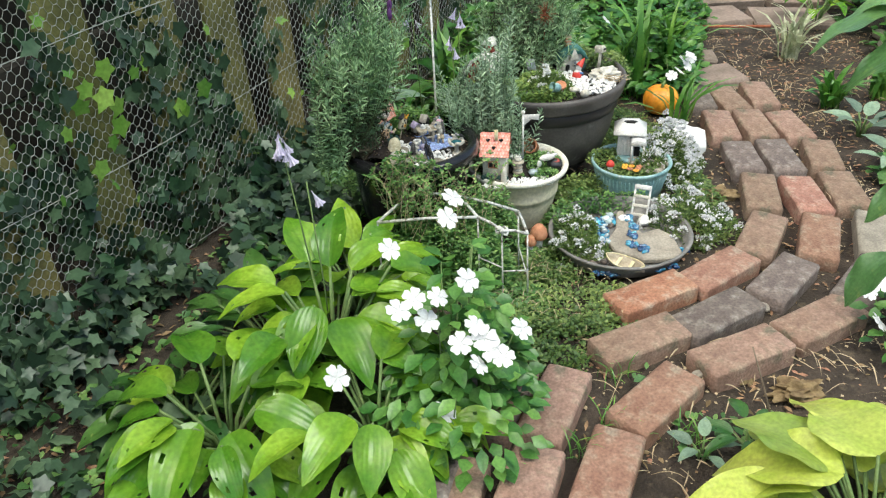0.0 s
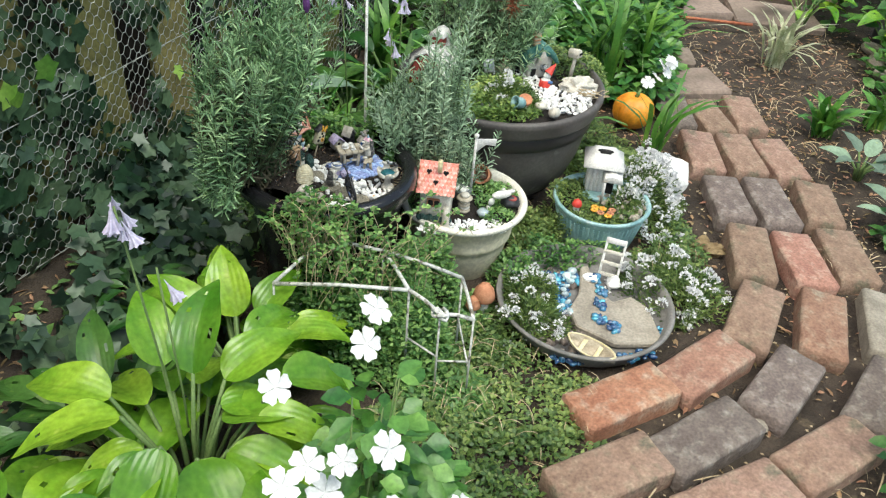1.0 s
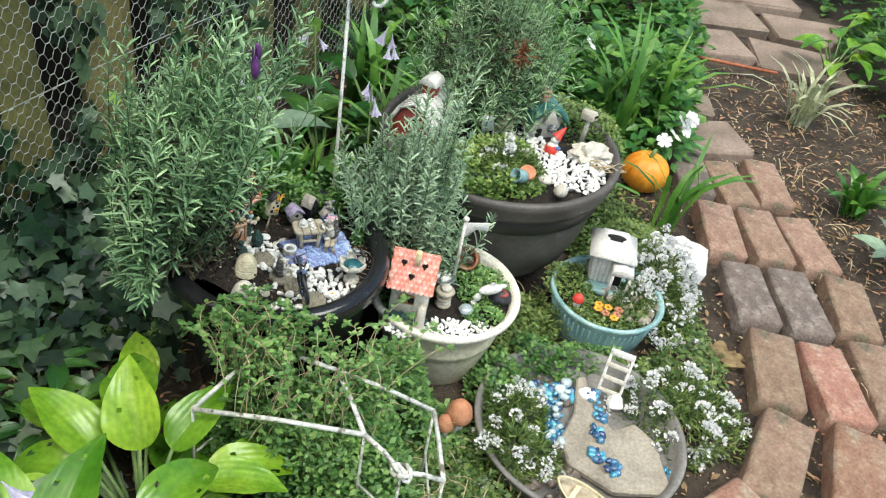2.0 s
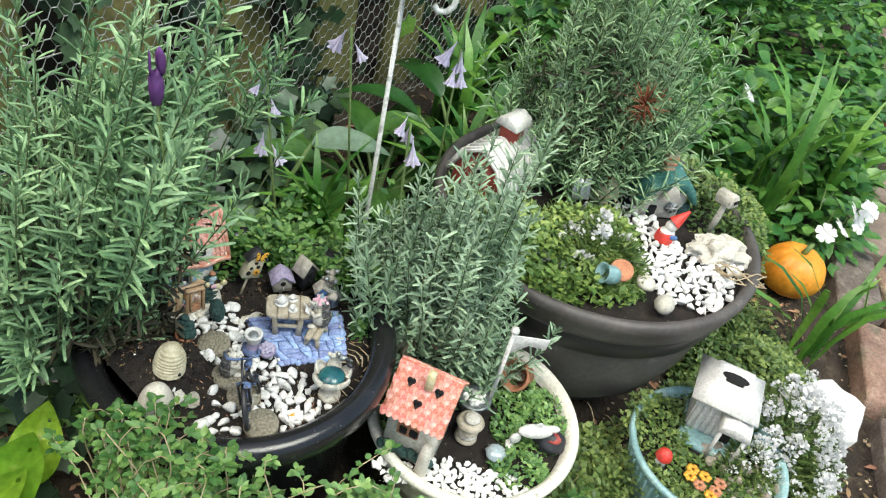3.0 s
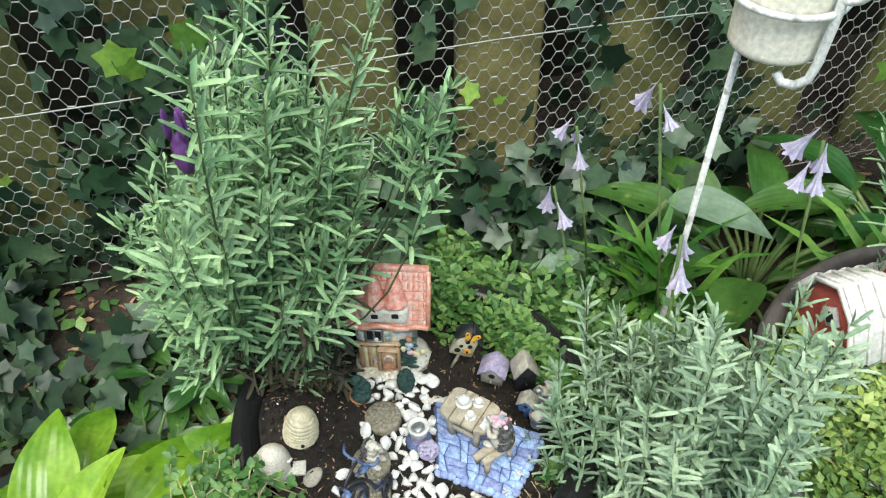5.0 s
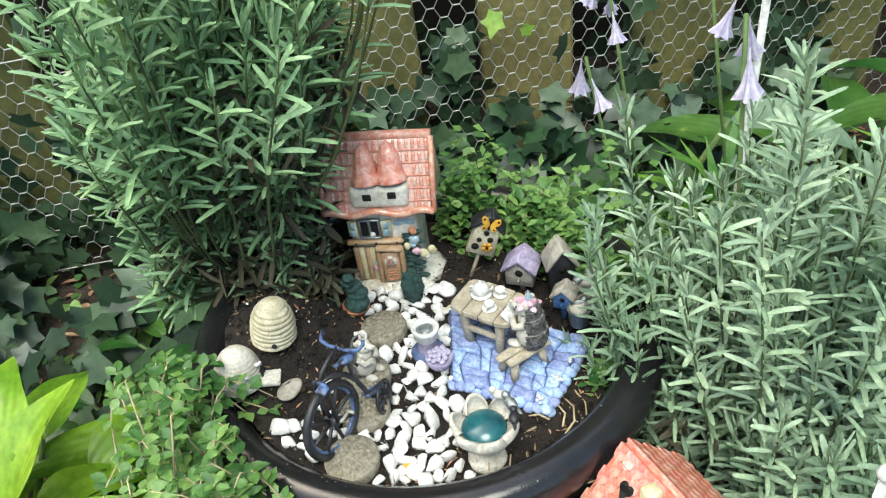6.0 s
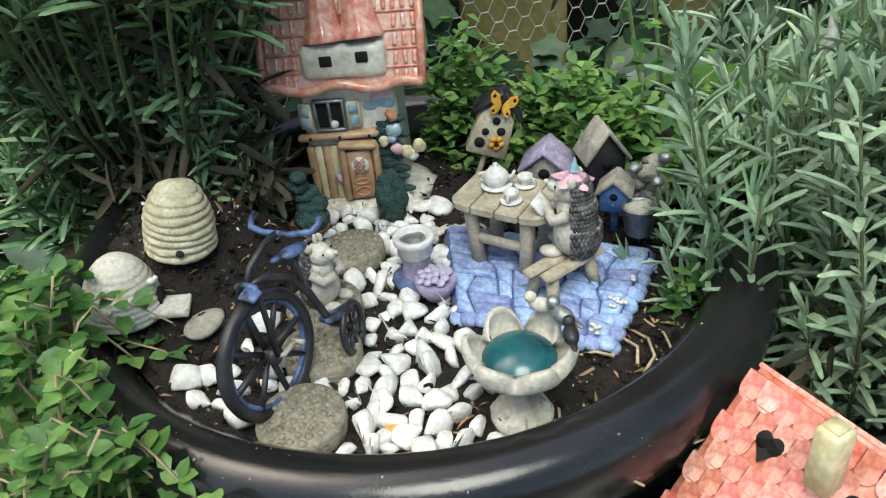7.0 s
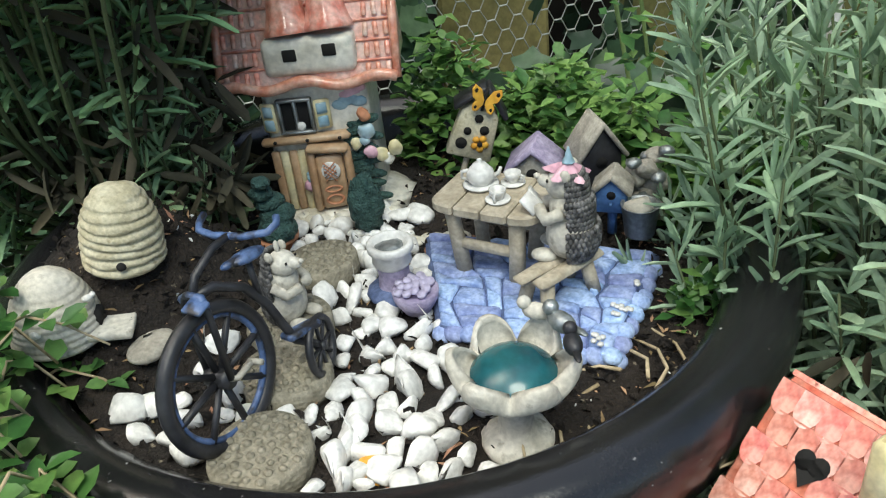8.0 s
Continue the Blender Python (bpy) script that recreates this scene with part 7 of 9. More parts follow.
def pumpkin(x, y, z, r):
    t = thing("pumpkin", x, y, z, "round orange pumpkin among leaves", "pumpkin", rz=20)
    bm = bmesh.new()
    bmesh.ops.create_uvsphere(bm, u_segments=64, v_segments=24, radius=r)
    for v in bm.verts:
        a = math.atan2(v.co.y, v.co.x)
        k = 1 - 0.07 * abs(math.cos(a * 5)) ** 6 - 0.0
        dip = 0.16 * r * math.exp(-((math.hypot(v.co.x, v.co.y) / (0.3 * r)) ** 2))
        v.co = Vector((v.co.x * k, v.co.y * k, v.co.z * 0.86 - math.copysign(dip, v.co.z)))
    part("body", bm, MAT["orange"], t, m=pose(0, 0, r * 0.8))
    part("stalk", tube([(0, 0, r * 1.45), (0.004, 0, r * 1.7), (0.012, 0.004, r * 1.85)], 0.006, 7, 0.7), MAT["stem"], t)


pumpkin(0.752, 2.550, 0.004, 0.060)
mush = thing("toadstool", 0.256, 1.712, 0.0, "glazed orange-brown toadstool ornament with white speckles", "garden ornament")
part("stalk", lathe([(0, 0), (0.013, 0), (0.011, 0.02), (0.0125, 0.045), (0, 0.046)], 20), MAT["white"], mush)
part("cap", lathe([(0.020, 0.040), (0.0225, 0.046), (0.019, 0.062), (0.010, 0.074), (0, 0.077)], 28), MAT["terracotta"], mush, "orange-brown glazed cap")
mush2 = copy_thing(mush, pose(0.235, 1.700, 0.0) @ Matrix.Scale(0.7, 4))


def wire_stand():
    """White-painted wire plant stand half buried in creeper."""
    t = thing("wire_stand", 0.06, 1.53, 0, "white painted wire plant stand, weathered, grown over by creeper", "plant stand")
    o = Vector((0.06, 1.53, 0))
    tops = [(-0.125, 1.555, 0.19), (-0.05, 1.665, 0.20), (0.055, 1.63, 0.21), (0.10, 1.52, 0.215), (0.150, 1.475, 0.205), (0.205, 1.475, 0.195), (0.195, 1.60, 0.18)]
    tops = [Vector(p) - o for p in tops]
    for a, b in ((0, 1), (1, 2), (2, 3), (3, 4), (4, 5), (5, 6), (0, 3), (6, 2)):
        part("rail", tube([tops[a], (tops[a] + tops[b]) / 2 + Vector((0, 0, 0.004)), tops[b]], 0.0034, 7), MAT["standwire"], t)
    for k, p in enumerate(tops):
        part("leg", tube([p, Vector((p.x * 1.02, p.y * 1.02, 0.0))], 0.0020, 7), MAT["standwire"], t)
    for a, b, z in ((0, 1, 0.10), (3, 4, 0.11), (4, 5, 0.10), (5, 6, 0.09)):
        part("lower_rail", tube([Vector((tops[a].x, tops[a].y, z)), Vector((tops[b].x, tops[b].y, z))], 0.0018, 6), MAT["standwire"], t)
    part("knot", join(*[tube([tops[4] + Vector((0.012 * math.sin(u + k), 0.010 * math.cos(u * 1.3 + k), 0.006 * math.sin(u * 2))) for u in np.linspace(0, 5, 10)], 0.0030, 6) for k in (0, 2)]), MAT["standwire"], t, "knotted white cord")


wire_stand()
rope = thing("hose", 1.15, 3.40, 0.03, "thin rusty red-brown rod lying across the soil", "rod")
part("rod", tube([(-0.25, 0.02, 0.01), (-0.1, 0.0, 0.006), (0.08, -0.02, 0.004), (0.25, -0.05, 0.006)], 0.006, 8), MAT["rust"], rope)
for rx, ry in ((0.778, 1.945), (0.70, 1.16)):
    dl = thing("dead_leaves", rx, ry, 0.0, "crumpled rust-brown dead leaf clump", "dead leaves")
    part("clump", ball(0.035, (0, 0, 0.012), (1.3, 0.8, 0.45), 4, 0.8, 75, int(rx * 50)), MAT["litter"], dl, smooth=False)
stick = thing("twig", 0.60, 1.10, 0.0, "thin dark bare twig standing by the path", "twig")
part("stem", tube([(0.02, -0.05, 0), (0.0, -0.01, 0.08), (-0.02, 0.03, 0.15)], 0.0022, 5, 0.6), MAT["woody"], stick)

# ---- plants ----
def bush(name, base, lean, reach, tall, stems, leaf, width, mat, label, seed, steep=(12, 86), low=0.3, gap=0.011, spike=0.12, start=0.02, clear=None, inner=0):
    """Lavender bush: stems that fan out and turn upwards, set with whorls of narrow leaves.
    clear: (x, y, nx, ny, z, slope): open spaces kept free of foliage below z, beyond a line."""
    rng = random.Random(seed)
    base, lean = Vector(base), Vector(lean)
    t = thing(name, base.x, base.y, base.z, label, "lavender bush")
    leaves = Cloud(*NARROW)
    sticks = []

    def shut(p):
        if not clear:
            return False
        q = p + base
        for cx, cy, nx, ny, cz, slope in clear:
            s = (q.x - cx) * nx + (q.y - cy) * ny
            if s > 0 and q.z < cz + slope * s + 0.015 * math.sin(q.x * 140) * math.sin(q.y * 110):
                return True
        return False

    for k in range(stems):
        a = k * 2.39996 + rng.uniform(-0.4, 0.4)
        f = (k + 0.5) / stems
        el = radians(steep[1] - (steep[1] - steep[0]) * f ** 0.75 + rng.uniform(-7, 7))
        patch = 0.82 + 0.30 * noise.noise(Vector((math.cos(a) * 1.3, math.sin(a) * 1.3, el * 2 + seed)))
        L = rng.uniform(0.72, 1.08) * patch
        if rng.random() < spike:
            L *= rng.uniform(1.15, 1.4)
        out = Vector((math.cos(a), math.sin(a), 0))
        root = out * start * f
        tip = out * reach * math.cos(el) * L + Vector((0, 0, tall * (0.05 + 0.95 * math.sin(el)) * L)) + lean * L
        mid = root.lerp(tip, 0.5) + out * reach * 0.26 * math.cos(el) - Vector((0, 0, tall * 0.14 * math.cos(el)))
        wob = unit(rng) * 0.006
        path = lambda u: root * (1 - u) ** 2 + mid * 2 * u * (1 - u) + tip * u * u + wob * math.sin(u * 7)
        if shut(tip) or (clear and (shut(path(0.85)) or (shut(path(0.6)) and rng.random() < 0.35))):
            continue
        pts = [path(u) for u in np.linspace(0, 1, 8)]
        sticks.append(tube(pts, 0.0015, 4, 0.35))
        length = sum((b - c).length for b, c in zip(pts, pts[1:]))
        n = max(3, int(length * (1 - low) / gap))
        for i in range(n):
            u = low + (1 - low) * (i + rng.random() * 0.3) / n
            p = path(u)
            if shut(p):
                continue
            d = (path(min(1, u + 0.04)) - path(u - 0.04)).normalized()
            side = d.orthogonal().normalized()
            tw = i * 1.5708 + rng.uniform(-0.4, 0.4)
            old = 1.0 - 0.35 * abs(2 * u - 1.1)
            for h in (0, math.pi):
                s = Matrix.Rotation(tw + h, 3, d) @ side
                open_up = rng.uniform(0.75, 1.5) * (1.1 - 0.4 * u)
                leaves.add(p, s * open_up + d * 0.6 + unit(rng) * 0.12, d - s * 0.6 + unit(rng) * 0.35, leaf * rng.uniform(0.7, 1.2) * old, width * rng.uniform(0.75, 1.15))
                if rng.random() < 0.75:
                    s2 = Matrix.Rotation(tw + h + rng.uniform(-0.9, 0.9), 3, d) @ side
                    leaves.add(p, s2 * rng.uniform(0.2, 0.6) + d, d + unit(rng) * 0.5, leaf * rng.uniform(0.3, 0.6), width * 0.75)
        for _ in range(5):
            leaves.add(tip, (tip - mid).normalized() + unit(rng) * 0.55, unit(rng), leaf * rng.uniform(0.35, 0.7), width * 0.7)
    link("foliage", leaves.mesh("foliage"), MAT[mat], t)
    # dark leaves added in the bush's core to deepen its shade
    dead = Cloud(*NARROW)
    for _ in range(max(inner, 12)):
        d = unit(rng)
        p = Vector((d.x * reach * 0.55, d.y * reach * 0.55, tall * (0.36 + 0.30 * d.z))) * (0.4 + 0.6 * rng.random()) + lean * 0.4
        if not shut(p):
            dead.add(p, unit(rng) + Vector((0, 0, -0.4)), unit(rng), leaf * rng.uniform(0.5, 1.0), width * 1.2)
    tagged(link("dead_foliage", dead.mesh("dead_foliage"), MAT["shadeleaf"], t, label="near-black brown leaves added to deepen the shade inside the bush"), kind="stuff")
    tagged(part("stalkwork", join(*sticks), MAT["lavstalk"], t), kind="stuff")
    if reach > 0.05:
        part("woody_base", join(*[tube([(0, 0, -0.02), (0.010 * math.cos(a), 0.010 * math.sin(a), 0.03), (0.026 * math.cos(a), 0.026 * math.sin(a), 0.08)], 0.0042, 6, 0.5) for a in (0.3, 2.0, 3.6, 5.1)]), MAT["woody"], t)
    return t


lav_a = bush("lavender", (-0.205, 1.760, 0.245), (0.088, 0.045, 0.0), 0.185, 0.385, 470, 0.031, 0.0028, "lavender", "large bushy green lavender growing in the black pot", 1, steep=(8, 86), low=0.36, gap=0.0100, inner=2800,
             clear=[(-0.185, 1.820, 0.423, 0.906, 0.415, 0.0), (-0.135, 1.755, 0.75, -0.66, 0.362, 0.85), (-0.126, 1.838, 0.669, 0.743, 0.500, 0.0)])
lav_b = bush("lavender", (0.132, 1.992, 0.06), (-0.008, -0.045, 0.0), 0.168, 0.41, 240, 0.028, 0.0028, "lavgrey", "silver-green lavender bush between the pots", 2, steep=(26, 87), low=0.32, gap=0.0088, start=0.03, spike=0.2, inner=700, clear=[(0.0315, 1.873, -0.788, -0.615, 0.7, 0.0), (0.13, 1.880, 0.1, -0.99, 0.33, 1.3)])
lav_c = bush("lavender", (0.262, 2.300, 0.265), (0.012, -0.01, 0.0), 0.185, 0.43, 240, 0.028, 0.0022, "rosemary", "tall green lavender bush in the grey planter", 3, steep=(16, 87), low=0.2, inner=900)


for sx, sy, sh, sn in ((-0.150, 1.776, 0.100, 18), (-0.176, 1.762, 0.100, 14)):
    bush("lavender", (sx, sy, soil_a(sx, sy) - 0.002), (0.0, -0.004, 0.0), 0.036, sh, sn, 0.028, 0.0025, "rosemary", "young green lavender shoots beside the tiny cottage", 5 + int(-sx * 1000), steep=(22, 84), low=0.25, gap=0.010, start=0.010)


def lavender_bloom(x, y, z, h=0.09):
    t = thing("lavender_flower", x, y, z, "purple butterfly lavender flower head on a stalk", "flower")
    part("stalk", tube([(0.0, 0, -h), (0.004, 0.002, -h * 0.5), (0, 0, 0)], 0.0011, 5), MAT["stem"], t)
    part("head", ball(0.0062, (0, 0, 0.012), (0.85, 0.85, 2.3), 3, 0.35, 420, 2), MAT["violet"], t)
    for a in (10, 120, 215, 300):
        part("bract", ball(0.0042, (0.004 * math.cos(radians(a)), 0.004 * math.sin(radians(a)), 0.032), (0.75, 0.25, 2.4), 2, 0.2, 200, a), MAT["violet"], t, m=pose(0, 0, 0, 0, 0, a))


lavender_bloom(-0.072, 1.692, 0.605, 0.13)


POTS = ((-0.056, 1.822, 0.168), (0.216, 1.893, 0.112), (0.312, 2.215, 0.20), (0.552, 2.0, 0.122), (0.458, 1.713, 0.18))


def ground_cover(name, label, leaf, mat, seed, patches, count, size, zspread, shape=TINY, category="ground cover"):
    """Low mats of small leaves; patches: (x, y, radius x, radius y, height)."""
    rng = random.Random(seed)
    c = Cloud(*shape)
    weights = [p[2] * p[3] for p in patches]
    for px, py, rx, ry, hh in rng.choices(patches, weights, k=count):
        a, f = rng.uniform(0, 6.283), math.sqrt(rng.random())
        x, y = px + rx * f * math.cos(a), py + ry * f * math.sin(a)
        if any(math.hypot(x - u, y - v) < r for u, v, r in POTS):
            continue
        n = noise.noise(Vector((x * 14, y * 14, seed))) * 0.5 + 0.5
        if n < 0.36 and rng.random() < 0.85:
            continue
        top = hh * (1 - f ** 3) * (0.45 + 0.75 * n)
        z = ground_z(x, y) + top * rng.uniform(0.35, 1.0) + rng.uniform(0, zspread)
        b = rng.uniform(0, 6.283)
        c.add((x, y, z), (math.cos(b), math.sin(b), rng.uniform(-0.2, 0.8)), (rng.uniform(-.5, .5), rng.uniform(-.5, .5), 1), size * rng.uniform(0.5, 1.6), size * 0.42 * rng.uniform(0.6, 1.5))
    return tagged(link(name, c.mesh(name), MAT[mat]), label, category, kind="stuff")


ground_cover("creeping_thyme", "dense mat of creeping thyme between the pots", 0, "thyme", 31,
             [(0.30, 1.47, 0.17, 0.12, 0.028), (0.22, 1.58, 0.14, 0.12, 0.04), (0.40, 1.93, 0.12, 0.16, 0.06), (0.55, 1.86, 0.20, 0.08, 0.05), (0.66, 2.22, 0.14, 0.18, 0.06), (0.52, 2.42, 0.20, 0.16, 0.07),
              (0.10, 2.14, 0.12, 0.10, 0.05), (0.36, 1.99, 0.12, 0.05, 0.05), (0.35, 1.36, 0.10, 0.05, 0.04), (0.14, 1.36, 0.14, 0.12, 0.06), (0.22, 1.27, 0.10, 0.06, 0.04), (0.34, 1.62, 0.10, 0.12, 0.04), (0.50, 1.92, 0.16, 0.06, 0.05), (0.70, 1.95, 0.08, 0.2, 0.05), (0.62, 2.3, 0.12, 0.12, 0.06), (0.45, 2.0, 0.14, 0.10, 0.06), (0.60, 2.14, 0.1, 0.1, 0.05)], 38000, 0.0098, 0.012)
ground_cover("creeping_thyme", "dense mound of small-leaved creeper in front of the black pot", 0, "creeper", 32,
             [(0.02, 1.60, 0.17, 0.10, 0.20), (0.13, 1.70, 0.09, 0.11, 0.20), (-0.03, 1.62, 0.08, 0.06, 0.21), (0.10, 1.58, 0.10, 0.10, 0.16), (-0.05, 1.635, 0.08, 0.05, 0.27), (0.06, 1.64, 0.1, 0.06, 0.24)], 22000, 0.0095, 0.02)
def wiry_stems():
    """Brown wiry stems that run through the thyme and over bare soil."""
    rng = random.Random(55)
    c = Cloud(*STRIP)
    for _ in range(380):
        px, py, rx, ry = rng.choice(((0.30, 1.47, 0.17, 0.12), (0.22, 1.58, 0.14, 0.12), (0.40, 1.93, 0.12, 0.16), (0.55, 1.86, 0.2, 0.08), (0.14, 1.36, 0.14, 0.12), (0.06, 1.62, 0.16, 0.10)))
        a, f, b = rng.uniform(0, 6.283), math.sqrt(rng.random()), rng.uniform(0, 6.283)
        x, y = px + rx * f * math.cos(a), py + ry * f * math.sin(a)
        if any(math.hypot(x - u, y - v) < r for u, v, r in POTS):
            continue
        c.add((x, y, ground_z(x, y) + rng.uniform(0.01, 0.045)), (math.cos(b), math.sin(b), rng.uniform(-0.1, 0.5)), (0, 0, 1), rng.uniform(0.02, 0.05), 0.0007)
    tagged(link("wiry_stems", c.mesh("wiry_stems"), MAT["twig"]), "dry brown wiry stems among the creeping thyme", "dry stems", kind="stuff")


wiry_stems()
ground_cover("mossy_mat", "yellow-green moss and wiry stems on the soil", 0, "creeper", 33,
             [(0.25, 1.66, 0.10, 0.10, 0.02), (0.17, 1.47, 0.09, 0.10, 0.035), (-0.30, 2.1, 0.2, 0.3, 0.03), (-0.1, 2.22, 0.16, 0.14, 0.08), (-0.12, 2.02, 0.10, 0.08, 0.30), (-0.04, 2.04, 0.12, 0.06, 0.40), (0.03, 2.03, 0.06, 0.05, 0.38), (-0.20, 1.97, 0.07, 0.08, 0.32)], 24000, 0.011, 0.015)


def carpet(name, label, mat, seed, patches, count, size, shape=TINY):
    """Green growth that sits on the soil of a pot: (x, y, rx, ry, base, height)."""
    rng = random.Random(seed)
    c = Cloud(*shape)
    for px, py, rx, ry, zb, hh in rng.choices(patches, [p[2] * p[3] for p in patches], k=count):
        a, f = rng.uniform(0, 6.283), math.sqrt(rng.random())
        x, y = px + rx * f * math.cos(a), py + ry * f * math.sin(a)
        n = noise.noise(Vector((x * 30, y * 30, seed))) * 0.5 + 0.5
        if n < 0.36 and rng.random() < 0.8:
            continue
        b = rng.uniform(0, 6.283)
        c.add((x, y, zb + hh * (1 - f ** 3) * (0.4 + 0.8 * n) * rng.uniform(0.3, 1)), (math.cos(b), math.sin(b), rng.uniform(-0.1, 1.0)), (rng.uniform(-.5, .5), rng.uniform(-.5, .5), 1), size * rng.uniform(0.6, 1.3), size * 0.36 * rng.uniform(0.7, 1.2))
    return tagged(link(name, c.mesh(name), MAT[mat]), label, "ground cover", kind="stuff")


carpet("planter_moss", "yellow-green feathery plants filling the grey planter", "moss", 81,
       [(0.19, 2.10, 0.09, 0.09, 0.268, 0.05), (0.28, 2.07, 0.10, 0.06, 0.268, 0.045), (0.30, 2.15, 0.08, 0.06, 0.268, 0.05), (0.33, 2.18, 0.04, 0.05, 0.268, 0.03), (0.14, 2.2, 0.05, 0.07, 0.268, 0.03), (0.24, 2.02, 0.06, 0.03, 0.262, 0.04)], 8200, 0.012)
carpet("creeping_thyme", "creeping thyme growing over the back rim of the saucer", "creeper", 86,
       [(0.40, 1.865, 0.11, 0.045, 0.01, 0.085), (0.325, 1.80, 0.05, 0.07, 0.01, 0.085), (0.50, 1.885, 0.08, 0.03, 0.01, 0.07)], 2600, 0.011, OVAL)
carpet("planter_moss", "green thyme spilling over the back of the grey planter", "thyme", 82,
       [(0.50, 2.32, 0.08, 0.10, 0.262, 0.05), (0.43, 2.37, 0.09, 0.07, 0.262, 0.05), (0.53, 2.27, 0.05, 0.06, 0.25, 0.04), (0.20, 2.36, 0.1, 0.06, 0.262, 0.03)], 3800, 0.010)
carpet("bowl_moss", "small green plants growing in the cream bowl", "creeper", 83,
       [(0.285, 1.835, 0.035, 0.03, 0.146, 0.022), (0.305, 1.92, 0.035, 0.05, 0.146, 0.022), (0.25, 1.95, 0.05, 0.03, 0.146, 0.02), (0.27, 1.89, 0.03, 0.025, 0.146, 0.015), (0.12, 1.88, 0.02, 0.05, 0.146, 0.02), (0.062, 1.885, 0.010, 0.018, 0.242, 0.028)], 2700, 0.0085)
carpet("pot_weeds", "small leafy weeds along the back of the black pot", "creeper", 85,
       [(-0.06, 1.950, 0.07, 0.025, 0.240, 0.075), (0.03, 1.948, 0.05, 0.022, 0.240, 0.055), (-0.13, 1.925, 0.04, 0.025, 0.240, 0.09)], 2300, 0.0105, OVAL)
carpet("bowl_moss", "green growth in and around the teal bowl", "thyme", 84,
       [(0.505, 1.945, 0.05, 0.045, 0.094, 0.014), (0.47, 2.02, 0.05, 0.06, 0.094, 0.03), (0.56, 2.09, 0.08, 0.03, 0.09, 0.03), (0.45, 1.96, 0.05, 0.05, 0.04, 0.05), (0.52, 1.92, 0.05, 0.025, 0.094, 0.016), (0.575, 1.955, 0.05, 0.05, 0.094, 0.018)], 4400, 0.0088)


def runners():
    """Wiry trailing stems with small leaf pairs over the rim of the black pot."""
    rng = random.Random(44)
    t = thing("trailing_creeper", 0.0, 1.64, 0.0, "trailing small-leaved creeper spilling over the black pot rim", "creeper")
    c = Cloud(*OVAL)
    sticks = []
    for k in range(115):
        x0, y0 = rng.uniform(-0.10, 0.13), rng.uniform(-0.10, 0.03)
        z0 = 0.10 + rng.uniform(0, 0.08)
        a = rng.uniform(0.4, 2.7)
        L = rng.uniform(0.05, 0.13)
        if k >= 62:
            x0, y0, z0, L = rng.uniform(-0.11, 0.00), rng.uniform(-0.03, 0.005), rng.uniform(0.15, 0.21), rng.uniform(0.03, 0.07)
        pts = []
        for i in range(7):
            u = i / 6
            pts.append(Vector((x0 + math.cos(a) * L * u + 0.012 * math.sin(u * 5 + k), y0 + math.sin(a) * L * u * 0.8, z0 + 0.10 * math.sin(u * 2.2) + rng.uniform(-0.004, 0.004))))
        sticks.append(tube(pts, 0.0008, 4, 0.6))
        for i in range(22):
            u = rng.random() * 5.99
            p = pts[int(u)].lerp(pts[int(u) + 1], u % 1)
            b = rng.uniform(0, 6.28)
            c.add(p, (math.cos(b), math.sin(b), rng.uniform(-.1, .6)), (rng.uniform(-.4, .4), rng.uniform(-.4, .4), 1), rng.uniform(0.007, 0.0125), rng.uniform(0.0028, 0.0046))
    link("leaves", c.mesh("leaves"), MAT["creeper"], t)
    tagged(part("stalkwork", join(*sticks), MAT["twig"], t), kind="stuff")


runners()


